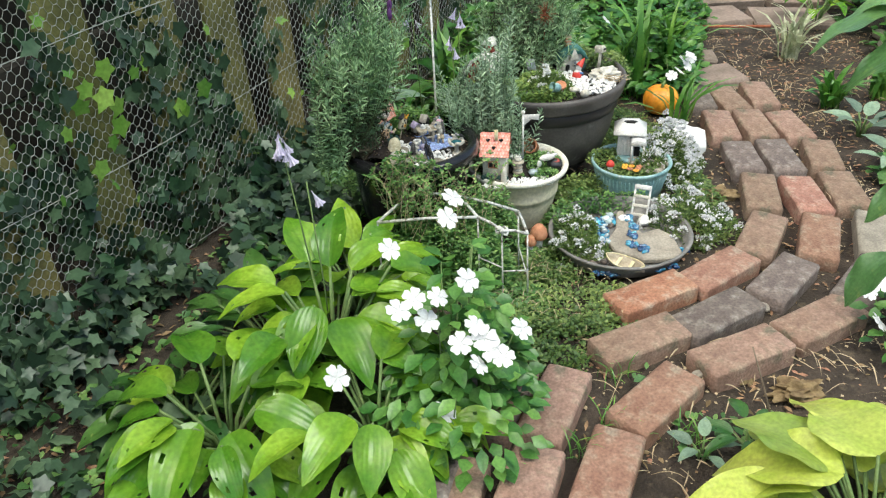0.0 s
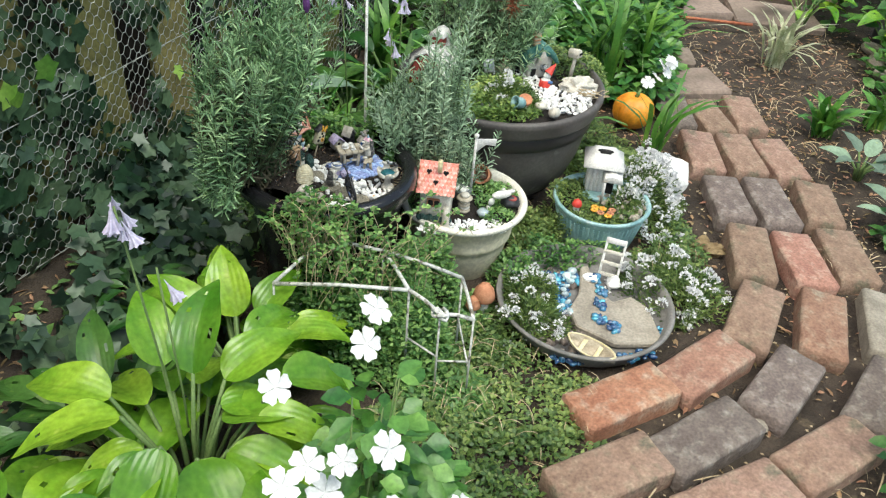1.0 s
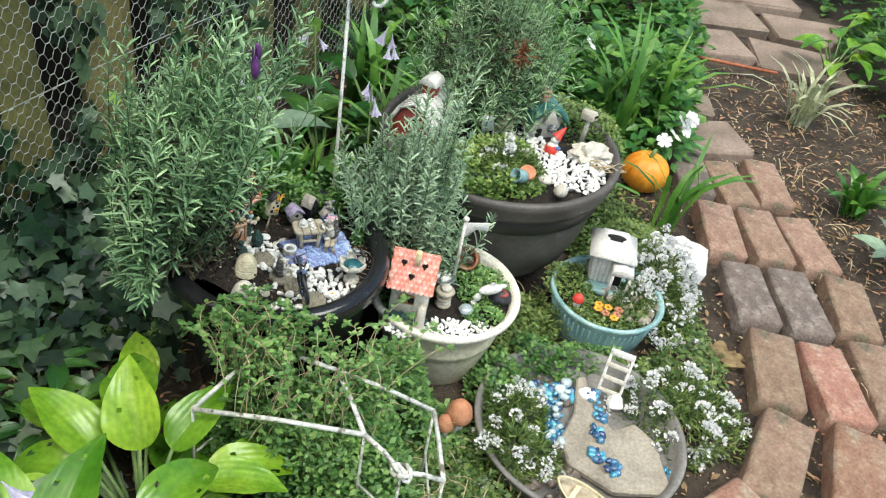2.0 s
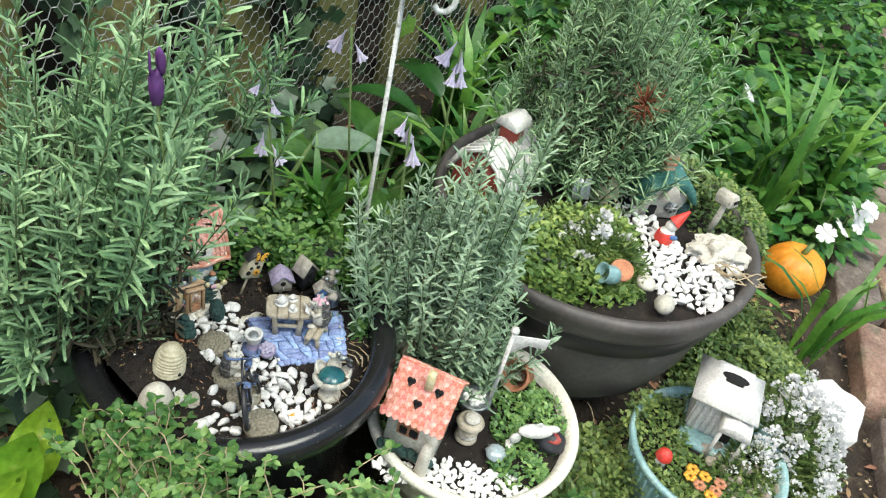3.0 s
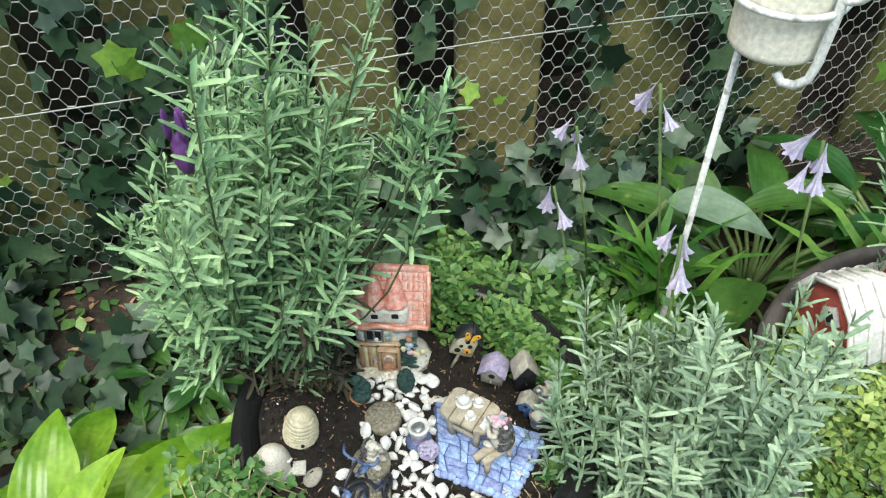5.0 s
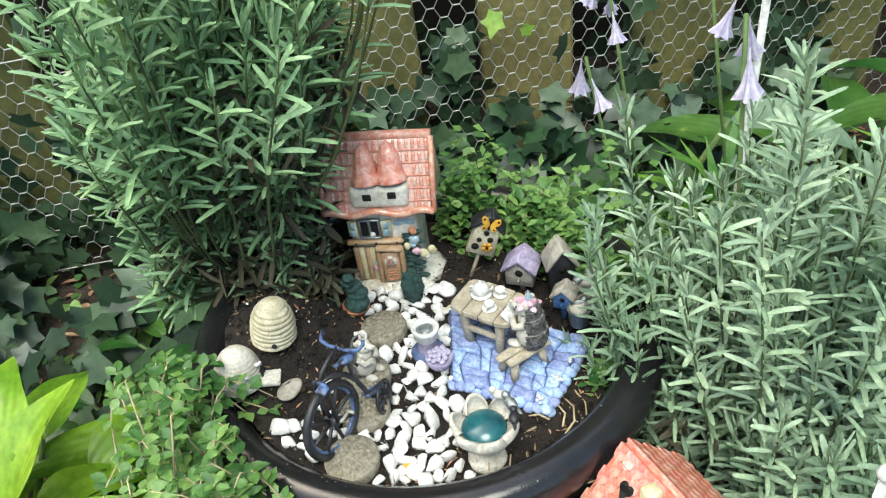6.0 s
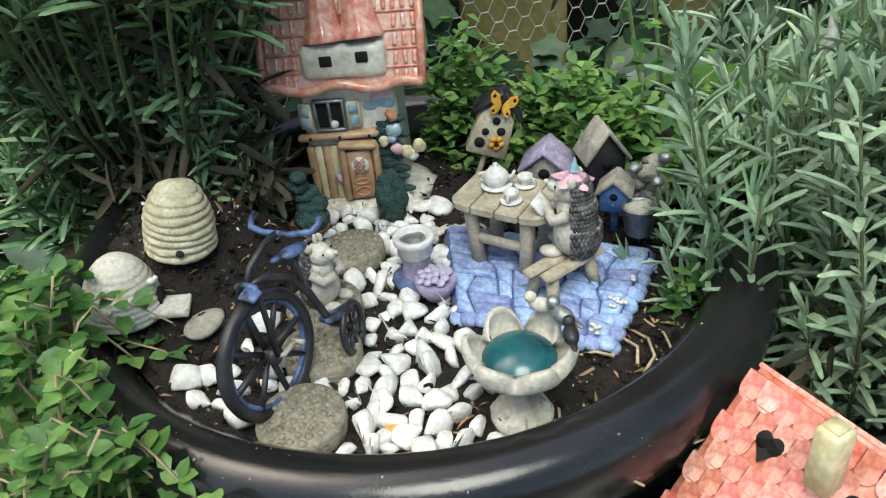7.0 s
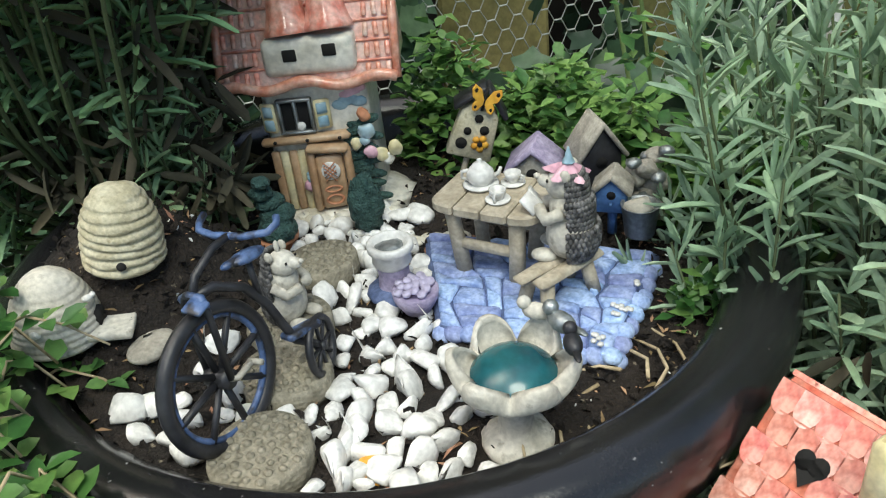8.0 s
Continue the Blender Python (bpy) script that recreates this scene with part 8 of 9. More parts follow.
# ---- ivy ----
def ivy():
    rng = random.Random(9)
    c, young = Cloud(*IVY), Cloud(*IVY)
    for _ in range(9500):
        s = rng.uniform(-1.3, 3.3)
        z = abs(rng.gauss(0, 0.42))
        if z > 1.3:
            continue
        n = noise.noise(Vector((s * 3.2, z * 3.2, 4)))
        board = any(b0 - 0.01 < s < b0 + 0.135 for b0 in (0.1, 0.365, 0.845, 1.048, 1.272, 1.295, 1.52, 1.76, 2.0, -0.23, -0.7)) and z > 0.13 + 0.05 * math.sin(s * 23)
        if (n < -0.10 + 0.25 * max(0, z - 0.3) or (board and n < 0.45)) and rng.random() < 0.97:
            continue
        off = rng.uniform(-0.055, 0.012) if rng.random() < 0.85 else rng.uniform(-0.15, -0.06)
        p = on_fence(s, z + 0.02, off)
        d = FENCE_D * rng.uniform(-0.9, 0.9) + Vector((0, 0, -rng.uniform(0.1, 1)))
        L = rng.uniform(0.025, 0.052)
        c.add(p, d, FENCE_N + unit(rng) * 0.7, L, L * 0.52)
    for s, z in ((0.40, 0.53), (0.43, 0.50), (0.46, 0.47), (0.44, 0.43), (0.40, 0.40), (0.62, 0.40), (0.66, 0.38), (0.7, 0.42), (0.30, 0.46), (0.34, 0.50), (1.72, 0.22), (0.44, 0.56), (0.38, 0.36), (0.50, 0.52)):
        L = rng.uniform(0.035, 0.055)
        young.add(on_fence(s + rng.uniform(-.02, .02), z, 0.015), FENCE_D * rng.uniform(-.8, .8) + Vector((0, 0, -0.8)), FENCE_N + unit(rng) * 0.4, L, L * 0.52)
    for _ in range(32):
        s, z = rng.uniform(-0.2, 2.6), rng.uniform(0.05, 0.7)
        L = rng.uniform(0.018, 0.035)
        young.add(on_fence(s, z, rng.uniform(-0.02, 0.02)), unit(rng), FENCE_N + unit(rng) * 0.5, L, L * 0.5)
    # creeping over the ground at the fence's foot
    for _ in range(4200):
        s, o = rng.uniform(-0.9, 2.4), abs(rng.gauss(0.02, 0.19))
        if 0.42 < s < 0.62 and o < 0.16:
            continue
        p = on_fence(s, 0, o)
        if p.y < 0.6 or p.x > -0.2:
            continue
        n = noise.noise(Vector((p.x * 6, p.y * 6, 8)))
        if n < -0.15:
            continue
        L = rng.uniform(0.025, 0.05)
        c.add((p.x, p.y, ground_z(p.x, p.y) + 0.012 + max(0, 0.13 * (1 - o / 0.3)) * rng.random() + 0.05 * rng.random()), unit(rng) * 0.8 + FENCE_N * 0.4, Vector((0, 0, 1)) + FENCE_N * 0.5 + unit(rng) * 0.5, L, L * 0.52)
    tagged(link("ivy", c.mesh("ivy"), MAT["ivy"]), "dark glossy ivy covering fence and ground", "ivy", kind="stuff")
    tagged(link("young_ivy", young.mesh("young_ivy"), MAT["ivynew"]), "bright young ivy leaves climbing through the wire", "ivy", kind="stuff")


ivy()


# ---- broad leaves ----
def leaf_mesh(name, L, W, cup, arch, tip=1.0, wave=0.0, nu=13, nv=22, holes=()):
    """Broad leaf along +y with a sunk midrib; uv.x runs across."""
    verts, faces, uv = [], [], []
    for j in range(nv):
        v = j / (nv - 1)
        half = W * 0.5 * (math.sin(math.pi * min(1, v ** 0.72)) ** 0.8 if 0 < v < 1 else 0.02)
        half *= (1 - 0.25 * tip * max(0, v - 0.6))
        half = max(half, W * 0.012)
        cy, cz = L * (math.sin(arch * v) / arch if arch else v), -L * (1 - math.cos(arch * v)) / max(arch, 1e-3)
        for i in range(nu):
            u = i / (nu - 1) * 2 - 1
            x = u * half
            z = cz + cup * half * abs(u) ** 1.3 + wave * W * math.sin(v * 15 + u * 3) * abs(u) ** 2
            verts.append((x, cy, z)); uv.append((u * 0.5 * (0.35 + 0.65 * half / (W * 0.5)) + 0.5, v))
    for j in range(nv - 1):
        for i in range(nu - 1):
            if (j, i) in holes:
                continue
            faces.append((j * nu + i, j * nu + i + 1, (j + 1) * nu + i + 1, (j + 1) * nu + i))
    return raw(name, verts, faces, True, uv)


def size_of(items):
    return len(items)


def plant(name, x, y, label, category, mat, stem_mat, leaves, seed, shapes=None, fill=0.0):
    """Rosette of stalked broad leaves. leaves: (azimuth, reach, blade base height, blade pitch, size)."""
    t = thing(name, x, y, ground_z(x, y) - 0.005, label, category)
    rng = random.Random(seed)
    extra = [] if size_of(leaves) < 7 or not fill else [(rng.uniform(0, 360), rng.uniform(0.05, fill), rng.uniform(0.35, 0.95) * max(q[2] for q in leaves), rng.uniform(-14, 26), rng.uniform(0.7, 1.05)) for _ in range(len(leaves) + 14)]
    for az, reach, zz, pitch, size in list(leaves) + extra:
        d = Vector((math.cos(radians(az)), math.sin(radians(az)), 0))
        p = d * reach + Vector((0, 0, zz))
        me = shapes[rng.randrange(len(shapes))]
        link("leaf", me, MAT[mat], t, Matrix.Translation(p) @ pose(0, 0, 0, pitch, rng.uniform(-14, 14), az - 90) @ Matrix.Scale(size, 4))
        part("stalk", tube([Vector((0, 0, 0)) + d * 0.008, d * reach * 0.45 + Vector((0, 0, zz * 0.62)), p + Vector((0, 0, 0.001))], 0.0032 * size + 0.0008, 6, 0.7), MAT[stem_mat], t)
    return t


# cells eaten out of the leaf blade by insects
NIBBLED = (((9, 3), (15, 8)), (), ((7, 9), (8, 9), (12, 2), (16, 4)), ((13, 8), (14, 8), (14, 9), (6, 2), (10, 10)))


def shape_set(key, L, W, cup=0.35, arch=1.0, wave=0.02):
    out = []
    for k in range(4):
        me = leaf_mesh("leaf", L * (0.92 + 0.06 * k), W * (1.05 - 0.04 * k), cup * (0.8 + 0.15 * k), arch * (0.75 + 0.2 * k), 1.0, wave, holes=NIBBLED[k] if key in ("hosta", "dhosta") else ())
        me.materials.append(MAT[key])
        out.append(me)
    return out


HOSTA, YHOSTA, DHOSTA = shape_set("hosta", 0.138, 0.070), shape_set("yhosta", 0.20, 0.135, 0.25, 0.8, 0.03), shape_set("dhosta", 0.13, 0.05, 0.35, 1.0)
SAGE, BIG = shape_set("sage", 0.10, 0.045, 0.3, 0.6), shape_set("bigleaf", 0.20, 0.11, 0.2, 0.7, 0.05)

# green hosta clumps: (azimuth, reach, height, pitch, size)
plant("hosta", -0.200, 1.235, "lush green hosta clump with broad ribbed leaves", "hosta", "hosta", "stem",
      [(200, 0.07, 0.255, 12, 1.05), (165, 0.10, 0.235, 20, 1.0), (120, 0.06, 0.27, 48, 0.95), (80, 0.05, 0.26, 58, 1.05), (45, 0.07, 0.25, 30, 1.0), (10, 0.05, 0.22, 15, 1.0), (-25, 0.07, 0.20, 8, 1.1), (-60, 0.06, 0.21, 0, 1.15),
       (-95, 0.07, 0.255, -20, 1.05), (-130, 0.08, 0.19, 2, 1.05), (235, 0.10, 0.16, -2, 1.15), (190, 0.13, 0.13, 0, 0.95), (60, 0.11, 0.15, 25, 0.9), (145, 0.12, 0.15, 14, 0.9)], 3, HOSTA, 0.15)
plant("hosta", -0.175, 1.47, "green hosta with upright broad leaves beside the black pot", "hosta", "hosta", "stem",
      [(100, 0.04, 0.16, 62, 1.0), (150, 0.07, 0.15, 50, 0.95), (60, 0.06, 0.15, 40, 0.9), (20, 0.08, 0.13, 24, 0.95), (200, 0.08, 0.14, 38, 0.85), (-60, 0.06, 0.12, 22, 0.9), (250, 0.08, 0.12, 20, 0.9)], 4, HOSTA, 0.15)
plant("hosta", -0.10, 1.03, "green hosta clump with insect-nibbled leaves", "hosta", "hosta", "stem",
      [(30, 0.06, 0.15, 6, 1.1), (75, 0.06, 0.19, 14, 1.05), (-10, 0.08, 0.10, -4, 1.0), (-60, 0.06, 0.11, 4, 1.05), (190, 0.08, 0.13, 6, 1.1), (150, 0.06, 0.15, 14, 1.0), (230, 0.09, 0.10, -4, 1.1), (-100, 0.08, 0.08, -6, 1.1)], 5, HOSTA, 0.15)
plant("hosta", -0.37, 1.03, "green hosta clump low at the path's edge", "hosta", "hosta", "stem",
      [(20, 0.06, 0.17, 10, 1.15), (70, 0.07, 0.19, 16, 1.1), (120, 0.07, 0.19, 18, 1.05), (170, 0.09, 0.16, 8, 1.1), (220, 0.08, 0.15, 2, 1.15), (-60, 0.08, 0.15, 0, 1.1), (-20, 0.08, 0.16, 2, 1.1), (-100, 0.08, 0.17, 4, 1.2)], 6, HOSTA, 0.15)
plant("hosta", -0.34, 1.33, "young green hosta leaves under the fence", "hosta", "dhosta", "stem",
      [(110, 0.05, 0.13, 50, 1.1), (160, 0.09, 0.10, 26, 1.0), (200, 0.10, 0.09, 16, 1.0), (60, 0.06, 0.12, 40, 1.1), (250, 0.08, 0.09, 10, 1.0), (-60, 0.05, 0.09, 14, 0.9), (20, 0.07, 0.10, 20, 1.0)], 7, DHOSTA, 0.13)
plant("hosta", -0.47, 1.12, "dark hosta leaves low over the soil", "hosta", "dhosta", "stem",
      [(i * 52, 0.07 + 0.02 * (i % 2), 0.07 + 0.012 * (i % 3), 10, 1.0) for i in range(7)], 8, DHOSTA, 0.13)
plant("hosta", -0.05, 2.42, "dark green narrow hosta under the fence", "hosta", "dhosta", "stem",
      [(i * 40 + 10, 0.07 + 0.02 * (i % 3), 0.10 + 0.02 * (i % 2), 26, 1.25) for i in range(9)], 9, DHOSTA, 0.13)
plant("hosta", 0.06, 2.62, "green narrow-leaved hosta under the fence", "hosta", "dhosta", "stem",
      [(i * 45 + 10, 0.07 + 0.02 * (i % 3), 0.12 + 0.02 * (i % 2), 32, 1.35) for i in range(8)], 10, DHOSTA, 0.13)
plant("hosta", -0.20, 2.28, "broad pale blue-green hosta leaves at the fence", "hosta", "sage", "stem",
      [(30, 0.06, 0.19, 12, 1.35), (120, 0.06, 0.14, 20, 0.9), (260, 0.06, 0.10, 10, 0.8)], 11, SAGE)
plant("gold_hosta", 0.650, 0.775, "large yellow-green hosta with broad puckered leaves", "hosta", "yhosta", "stem",
      [(100, 0.04, 0.215, 2, 0.85), (150, 0.06, 0.19, 0, 0.9), (60, 0.06, 0.205, 4, 0.9), (200, 0.08, 0.16, -8, 0.9), (20, 0.09, 0.18, 0, 1.0), (-40, 0.09, 0.16, -8, 1.0), (250, 0.08, 0.16, -6, 1.0), (125, 0.09, 0.15, -10, 0.85), (300, 0.08, 0.18, 0, 1.0),
       (165, 0.09, 0.13, -14, 0.9), (80, 0.09, 0.14, -10, 0.9)], 12, YHOSTA, 0.12)
plant("hosta", 0.56, 1.02, "small green hosta leaves beside the brick edge", "hosta", "dhosta", "stem", [(i * 49, 0.03, 0.035 + 0.012 * (i % 3), 14, 0.55) for i in range(8)], 32, DHOSTA)
plant("lambs_ear", 1.32, 2.30, "silvery grey-leaved lamb's ear beside the path", "lamb's ear", "sage", "stem", [(i * 51, 0.03, 0.05 + 0.01 * (i % 3), 28, 0.95) for i in range(8)], 13, SAGE)
plant("lambs_ear", 1.30, 2.06, "silvery grey-leaved lamb's ear in the bed", "lamb's ear", "sage", "stem", [(i * 57, 0.03, 0.05 + 0.01 * (i % 3), 25, 0.9) for i in range(7)], 14, SAGE)
plant("lambs_ear", 0.475, 1.01, "small silvery leaves among the path-side plants", "lamb's ear", "sage", "stem", [(i * 72, 0.02, 0.03 + 0.008 * (i % 2), 20, 0.5) for i in range(5)], 15, SAGE)
plant("broad_leaf_plant", 0.72, 0.70, "tall grey-green plant with large lobed leaves", "plant", "bigleaf", "stem",
      [(165, 0.24, 0.86, -6, 0.45), (160, 0.21, 0.87, 4, 0.42), (172, 0.22, 0.84, -12, 0.4), (190, 0.25, 0.66, -40, 0.34), (182, 0.21, 0.72, -30, 0.36), (187, 0.22, 0.67, -58, 0.32)], 16, BIG)
plant("weed", -0.40, 1.70, "green leafy weed on the soil by the fence", "weed", "dhosta", "stem", [(i * 47, 0.03 + 0.01 * (i % 2), 0.05 + 0.012 * (i % 3), 22, 0.5) for i in range(9)], 17, DHOSTA)
plant("weed", -0.34, 1.62, "green leafy weed beside the black pot", "weed", "dhosta", "stem", [(i * 53, 0.04, 0.05 + 0.012 * (i % 3), 18, 0.6) for i in range(8)], 18, DHOSTA)
plant("hosta", -0.225, 1.655, "single broad green hosta leaf beside the black pot", "hosta", "hosta", "stem", [(250, 0.03, 0.10, 30, 1.0), (110, 0.02, 0.08, 40, 0.8)], 19, HOSTA)
for hx, hy in ((1.62, 3.42), (1.85, 3.2), (1.95, 3.75)):
    plant("hosta", hx, hy, "green hosta growing past the end of the brick path", "hosta", "hosta", "stem", [(i * 40, 0.05 + 0.02 * (i % 2), 0.09 + 0.03 * (i % 3), 24, 0.9) for i in range(9)], int(hx * 10), HOSTA)


def blades(name, x, y, label, mat, count, length, width, spread, seed, category="day lily"):
    rng = random.Random(seed)
    c = Cloud(*STRIP)
    for _ in range(count):
        a = rng.uniform(0, 6.283)
        lean = rng.uniform(0.2, 1.0) * spread
        c.add((x + rng.gauss(0, 0.015), y + rng.gauss(0, 0.015), ground_z(x, y)), (math.cos(a) * lean, math.sin(a) * lean, rng.uniform(0.3, 1.0)), (-math.cos(a) * 0.6, -math.sin(a) * 0.6, 1), length * rng.uniform(0.6, 1.15), width * rng.uniform(0.7, 1.2))
    t = thing(name, x, y, 0, label, category)
    blade_list, c.items = c.items, []
    for item in blade_list:
        c.items = [item]
        me = c.mesh("leaf")
        me.transform(Matrix.Translation((-x, -y, 0)))
        link("leaf", me, MAT[mat], t)


blades("day_lily", 0.76, 2.37, "clump of arching bright green strap leaves beside the pot", "blade", 16, 0.24, 0.007, 0.9, 1)
blades("day_lily", 0.70, 2.72, "upright bright green strap leaves behind the pots", "blade", 22, 0.36, 0.008, 0.5, 2)
blades("day_lily", 0.85, 2.86, "clump of bright green strap leaves beside the path", "blade", 20, 0.28, 0.008, 0.7, 3)
blades("day_lily", 1.33, 2.56, "low clump of bright green lily leaves in the bed", "blade", 36, 0.14, 0.011, 1.0, 4)
blades("day_lily", 1.52, 2.62, "low clump of green lily leaves near the edging", "blade", 24, 0.13, 0.011, 1.0, 5)
blades("spider_grass", 1.37, 3.05, "cream-striped grassy clump with arching leaves", "paleblade", 34, 0.26, 0.007, 1.1, 6, "striped grass")
blades("day_lily", 0.02, 2.75, "dark green strap leaves under the fence", "blade", 34, 0.26, 0.010, 0.8, 7)
blades("day_lily", 0.30, 2.85, "dark green strap leaves behind the grey planter", "blade", 30, 0.28, 0.009, 0.7, 8)

for gx, gy in ((0.335, 1.085), (0.355, 1.215), (0.455, 1.045), (0.262, 1.015)):
    blades("grass_tuft", gx, gy, "thin green grass tuft in a brick joint", "blade", 16, 0.065, 0.0013, 1.1, int(gx * 1000), "grass")
blades("day_lily", 0.10, 2.46, "arching green strap leaves between fence and planter", "blade", 40, 0.24, 0.010, 0.9, 9)
blades("day_lily", -0.10, 2.26, "fresh green strap leaves behind the black pot", "blade", 34, 0.20, 0.007, 0.9, 10)
blades("day_lily", 0.20, 2.62, "broad green strap leaves under the fence", "blade", 36, 0.26, 0.011, 0.8, 11)

ground_cover("bedding_plants", "leafy green bedding plants behind the pots", 0, "impleaf", 51,
             [(0.72, 2.95, 0.28, 0.26, 0.26), (0.45, 2.78, 0.25, 0.2, 0.24), (0.90, 3.20, 0.18, 0.2, 0.22), (0.35, 3.1, 0.4, 0.3, 0.3), (0.8, 3.6, 0.4, 0.4, 0.35)], 6200, 0.040, 0.03, OVAL, "bedding plants")
ground_cover("bedding_plants", "leafy plants in the bed beyond the path", 0, "impleaf", 52,
             [(1.85, 2.75, 0.22, 0.4, 0.18), (2.2, 3.4, 0.5, 0.6, 0.5), (1.6, 4.6, 0.9, 0.3, 0.5), (0.9, 4.4, 0.6, 0.4, 0.6), (2.4, 4.3, 0.5, 0.5, 0.7), (1.30, 1.95, 0.08, 0.14, 0.06)], 7000, 0.045, 0.04, OVAL, "bedding plants")
ground_cover("low_weeds", "small green weeds on the soil", 0, "creeper", 53,
             [(-0.55, 1.45, 0.18, 0.3, 0.02), (-0.42, 1.75, 0.16, 0.18, 0.03), (-0.6, 1.0, 0.3, 0.3, 0.03), (0.55, 1.05, 0.14, 0.06, 0.02), (0.43, 1.2, 0.04, 0.04, 0.02)], 1100, 0.020, 0.012, OVAL, "weeds")


# ---- flowers ----
def petal_flower(parent, m, r, mat="petal", n=5, name="flower"):
    """Flat five-petalled bloom in one mesh."""
    verts, faces = [(0, 0, -0.05 * r)], []
    for k in range(n):
        a0 = 2 * math.pi * k / n
        o = len(verts)
        for j, (rr, da) in enumerate(((0.16, -0.55), (0.56, -0.62), (0.88, -0.53), (1.06, -0.29), (0.97, 0.0), (1.06, 0.29), (0.88, 0.53), (0.56, 0.62), (0.16, 0.55))):
            verts.append((rr * r * math.cos(a0 + da), rr * r * math.sin(a0 + da), 0.05 * r * math.sin(j * 1.2 + k) + 0.07 * r * k * rr * (0.6 + 0.1 * j) * 0.5 - 0.14 * r * rr * rr))
        faces += [(0, o + j, o + j + 1) for j in range(8)]
    me = raw(name, verts, faces)
    return link(name, me, MAT[mat], parent, m)


def impatiens(x, y, label, blooms, mound, seed, leaves=430):
    t = thing("impatiens", x, y, 0, label, "impatiens")
    rng = random.Random(seed)
    c = Cloud(*OVAL)
    sticks = []
    for _ in range(leaves):
        mx, my, mr, mh = rng.choice(mound)
        a, f = rng.uniform(0, 6.283), math.sqrt(rng.random())
        px, py = mx - x + mr * f * math.cos(a), my - y + mr * f * math.sin(a)
        pz = mh * (1 - 0.55 * f * f) * rng.uniform(0.35, 1.0)
        c.add((px, py, pz), (math.cos(a), math.sin(a), rng.uniform(-0.35, 0.25)), (rng.uniform(-.4, .4), rng.uniform(-.4, .4) - 0.2, 1), rng.uniform(0.025, 0.05), rng.uniform(0.010, 0.018))
        if rng.random() < 0.12:
            sticks.append(tube([((mx - x) * 0.8, (my - y) * 0.8, 0), (px * 0.8, py * 0.8, pz * 0.6), (px, py, pz)], 0.0022, 5, 0.6))
    link("leaves", c.mesh("leaves"), MAT["impleaf"], t)
    tagged(part("stalkwork", join(*sticks), MAT["stem"], t), kind="stuff")
    for bx, by, bz in blooms:
        petal_flower(t, pose(bx - x, by - y, bz, rng.uniform(28, 50), rng.uniform(-18, 18), rng.uniform(0, 72)), rng.uniform(0.019, 0.023))


impatiens(0.02, 1.12, "white impatiens in full flower spilling over the bricks",
          [(-0.059, 1.157, 0.369), (0.056, 1.036, 0.258), (0.0, 1.095, 0.262), (0.023, 1.025, 0.115), (0.041, 1.194, 0.405), (0.051, 1.239, 0.42), (-0.147, 0.998, 0.225), (0.071, 1.092, 0.345), (0.02, 1.11, 0.30), (-0.02, 1.10, 0.305),
           (-0.045, 1.075, 0.30), (0.095, 1.045, 0.26), (0.110, 1.03, 0.245), (0.085, 1.015, 0.23), (0.125, 1.02, 0.24), (0.082, 1.06, 0.275), (0.02, 1.0, 0.10), (0.16, 1.08, 0.25)],
          [(0.03, 1.12, 0.10, 0.30), (0.06, 1.20, 0.09, 0.36), (-0.04, 1.05, 0.10, 0.16), (0.08, 1.04, 0.11, 0.20), (0.11, 1.15, 0.08, 0.26)], 61, 620)
impatiens(0.97, 1.32, "white impatiens beside the brick path", [(0.885, 1.33, 0.12), (0.91, 1.345, 0.13), (0.90, 1.29, 0.07), (0.96, 1.33, 0.15), (0.93, 1.28, 0.05), (1.0, 1.36, 0.17)], [(1.0, 1.30, 0.11, 0.17), (1.06, 1.38, 0.10, 0.16)], 62, 170)
impatiens(0.86, 2.72, "white impatiens beside the orange pumpkin", [(0.845, 2.66, 0.15), (0.865, 2.655, 0.17), (0.83, 2.64, 0.12), (0.875, 2.675, 0.15), (0.86, 2.65, 0.13), (0.80, 2.62, 0.11), (0.61, 2.86, 0.24), (0.78, 2.84, 0.13)], [(0.80, 2.74, 0.12, 0.16)], 63, 150)


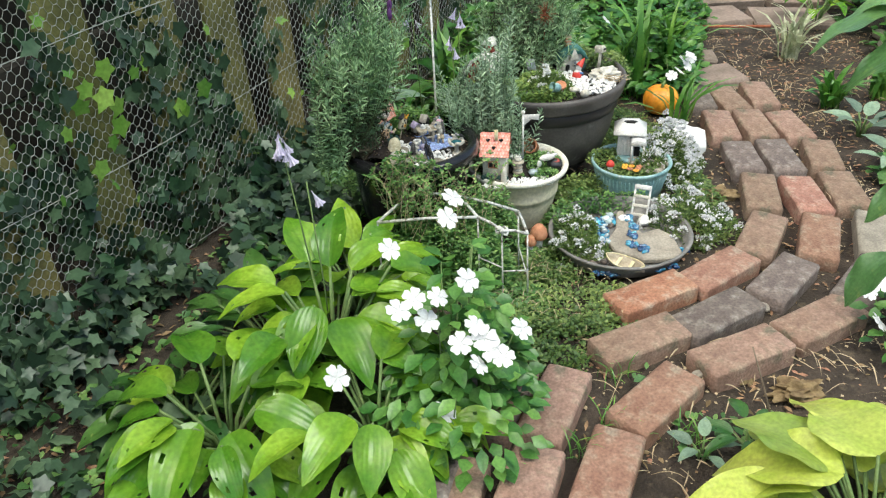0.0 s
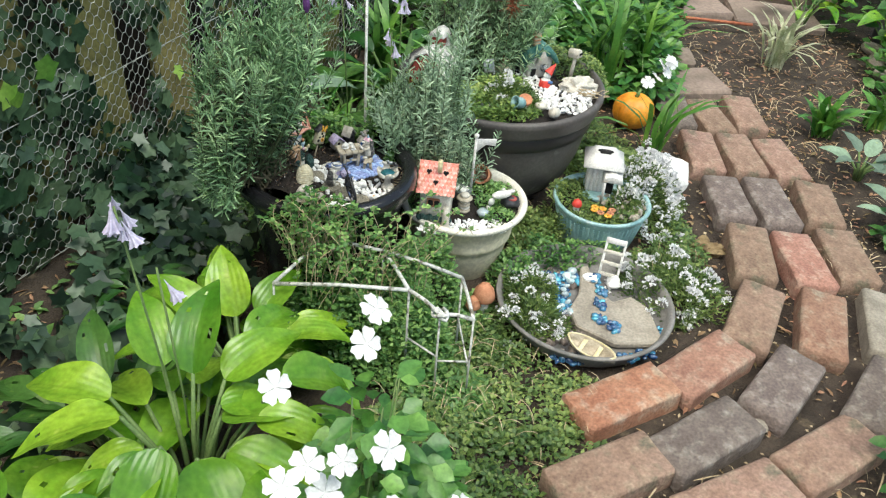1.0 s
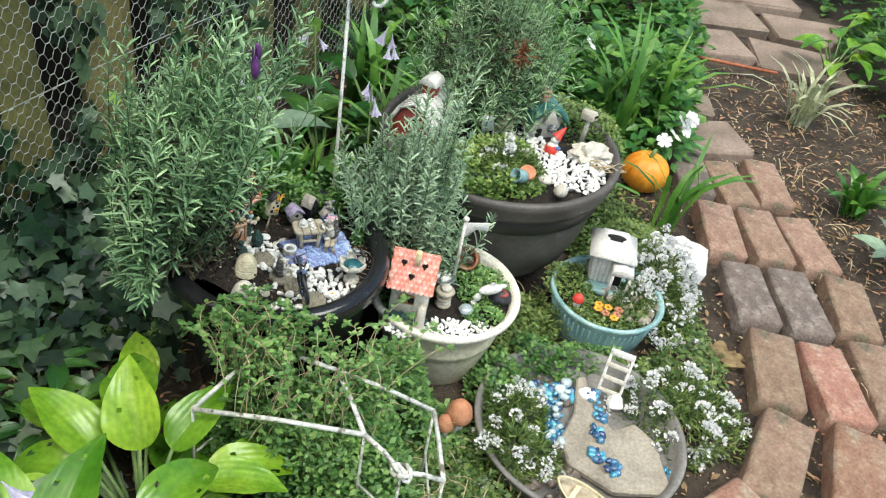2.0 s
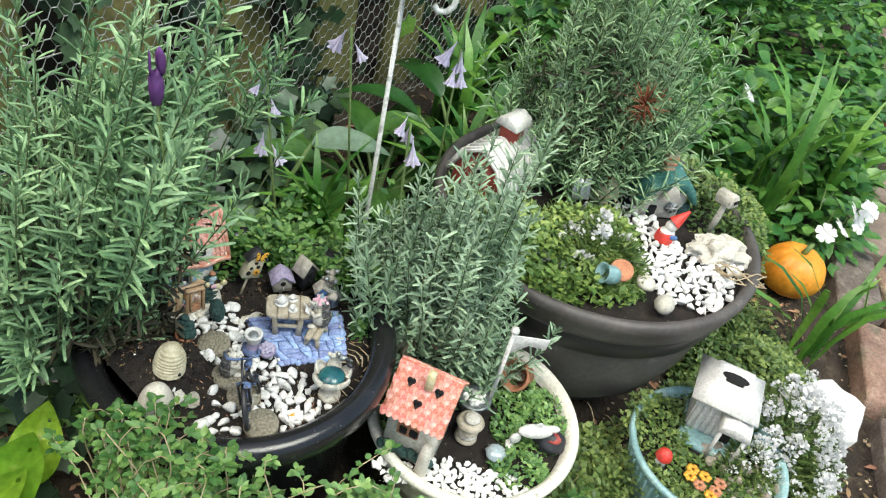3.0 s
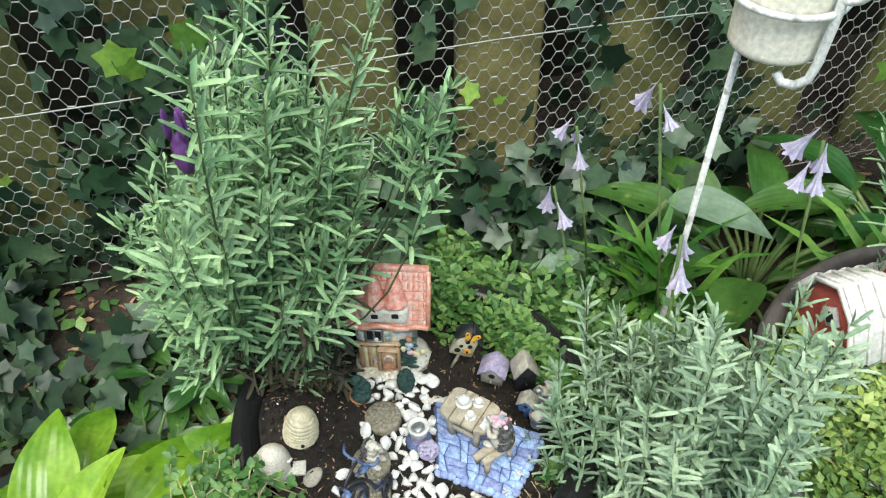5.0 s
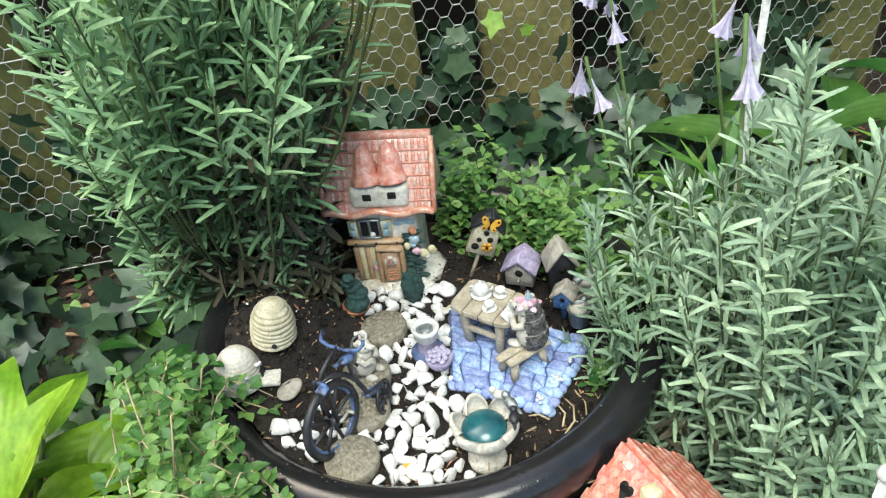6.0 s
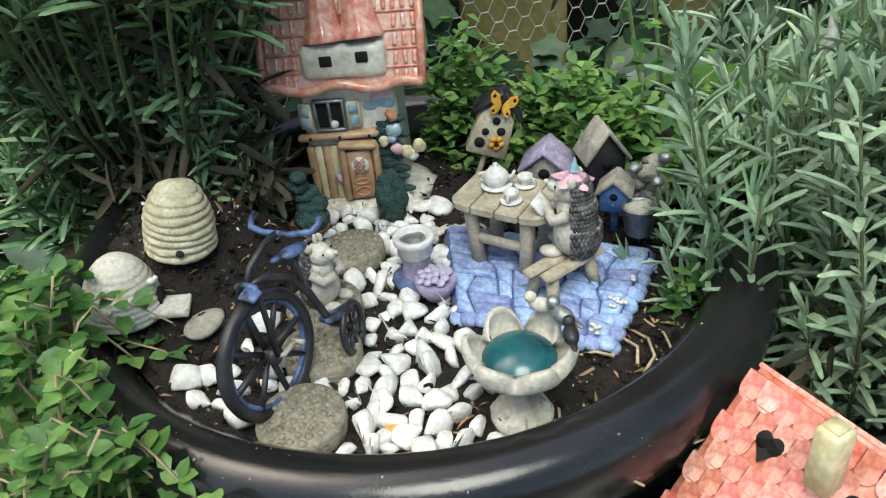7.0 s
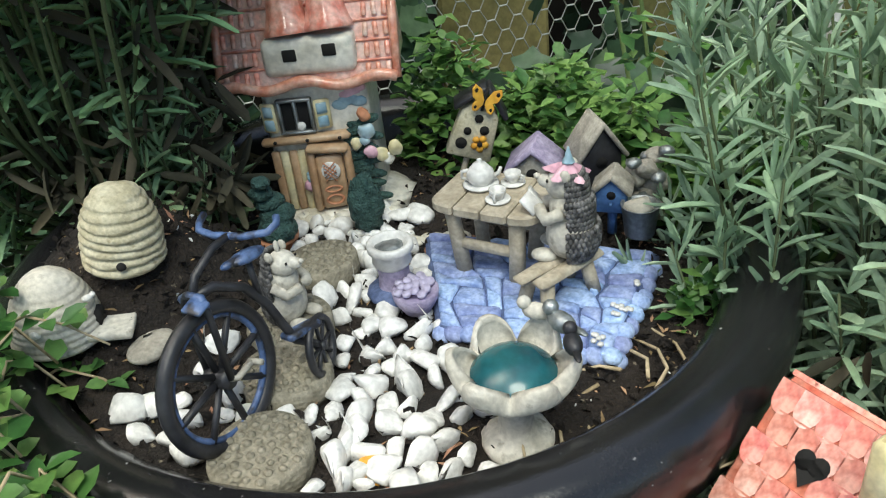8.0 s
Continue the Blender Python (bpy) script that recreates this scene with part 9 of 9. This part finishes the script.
def alyssum(x, y, r, h, z, seed, n_leaf, n_flower, label, head=0.0052):
    """Loose mound of wiry stems; domed heads of tiny flowers stand a little above the leaves."""
    t = thing("alyssum", x, y, z, label, "alyssum")
    rng = random.Random(seed)
    c, f = Cloud(*NARROW), Cloud(*OVAL)

    def spot(limit):
        a, q = rng.uniform(0, 6.283), math.sqrt(rng.random()) * limit
        lump = 0.78 + 0.42 * noise.noise(Vector((math.cos(a) * 1.6, math.sin(a) * 1.6, q * 2 + seed)))
        return a, q, r * q * lump, h * (1 - 0.92 * q * q) * (0.75 + 0.55 * noise.noise(Vector((math.cos(a) * q * 3, math.sin(a) * q * 3, seed * 1.7))))

    for _ in range(n_leaf):
        a, q, rr, hh = spot(1.0)
        c.add((rr * math.cos(a), rr * math.sin(a), max(0.002, hh * rng.uniform(0.3, 1))), unit(rng) + Vector((math.cos(a), math.sin(a), 0.6)), unit(rng), rng.uniform(0.011, 0.019), 0.0024)
    for _ in range(n_flower):
        a, q, rr, hh = spot(1.06)
        p = Vector((rr * math.cos(a), rr * math.sin(a), max(0.004, hh * rng.uniform(0.95, 1.2) + 0.006)))
        size = head * rng.choice((0.5, 0.7, 0.9, 1.0, 1.2))
        for i in range(22):
            d = unit(rng); d.z = abs(d.z)
            f.add(p + d * size * 0.8, d, unit(rng), size * 0.85, size * 0.42)
    link("leaves", c.mesh("leaves"), MAT["thyme"], t)
    tagged(link("blossom", f.mesh("blossom"), MAT["petal"], t, label="clusters of tiny white flowers"), kind="stuff")


alyssum(0.655, 2.065, 0.135, 0.145, 0.030, 71, 2600, 240, "mound of white sweet alyssum in full flower", 0.0074)
alyssum(0.590, 1.985, 0.050, 0.060, 0.090, 76, 500, 34, "white sweet alyssum spilling from the teal bowl")
alyssum(0.655, 1.785, 0.150, 0.095, 0.0, 72, 2800, 105, "green mound of white sweet alyssum by the saucer", 0.0072)
alyssum(0.350, 1.735, 0.075, 0.075, 0.02, 75, 1300, 26, "green mound of sweet alyssum spilling into the saucer", 0.0066)
alyssum(0.345, 1.655, 0.088, 0.085, 0.01, 73, 1700, 40, "small white sweet alyssum beside the saucer", 0.0066)
alyssum(0.312, 2.105, 0.085, 0.060, 0.270, 74, 1500, 19, "white sweet alyssum in the grey planter", 0.0085)


def bell_flower(x, y, z, n, seed, stalk_base, label="pale lilac hosta flower spike with drooping bells"):
    t = thing("hosta_flower", x, y, z, label, "flower")
    rng = random.Random(seed)
    b = Vector(stalk_base) - Vector((x, y, z))
    part("stalk", tube([b, b * 0.5 + Vector((0.004, 0, 0.02)), Vector((0, 0, 0.03))], 0.0016, 5), MAT["stem"], t)
    for k in range(n):
        a = 360 * k / n + rng.uniform(-20, 20)
        prof = [(0.0006, 0.0), (0.0016, -0.012), (0.0038, -0.022), (0.0055, -0.032), (0.0110, -0.045)]
        bell = lathe(prof, 24, 0.42, 6)
        part("bell", bell, MAT["lilacpetal"], t, m=pose(0.006 * math.cos(radians(a)), 0.006 * math.sin(radians(a)), 0.012 + 0.014 * (k % 3), 0, rng.uniform(4, 30), a + 180) @ Matrix.Scale(rng.uniform(0.5, 0.8), 4))


bell_flower(-0.243, 1.270, 0.500, 7, 1, (-0.215, 1.28, 0.0))
bell_flower(-0.208, 1.269, 0.416, 1, 5, (-0.21, 1.28, 0.0))
bell_flower(-0.046, 2.082, 0.480, 2, 2, (-0.04, 2.2, 0.0))
bell_flower(-0.154, 2.112, 0.362, 3, 3, (-0.16, 2.2, 0.0))
bell_flower(0.076, 2.137, 0.465, 4, 4, (0.06, 2.3, 0.0))
bell_flower(-0.13, 2.06, 0.325, 2, 6, (-0.13, 2.15, 0.0))
bell_flower(0.055, 2.0, 0.43, 3, 7, (0.06, 2.05, 0.0))
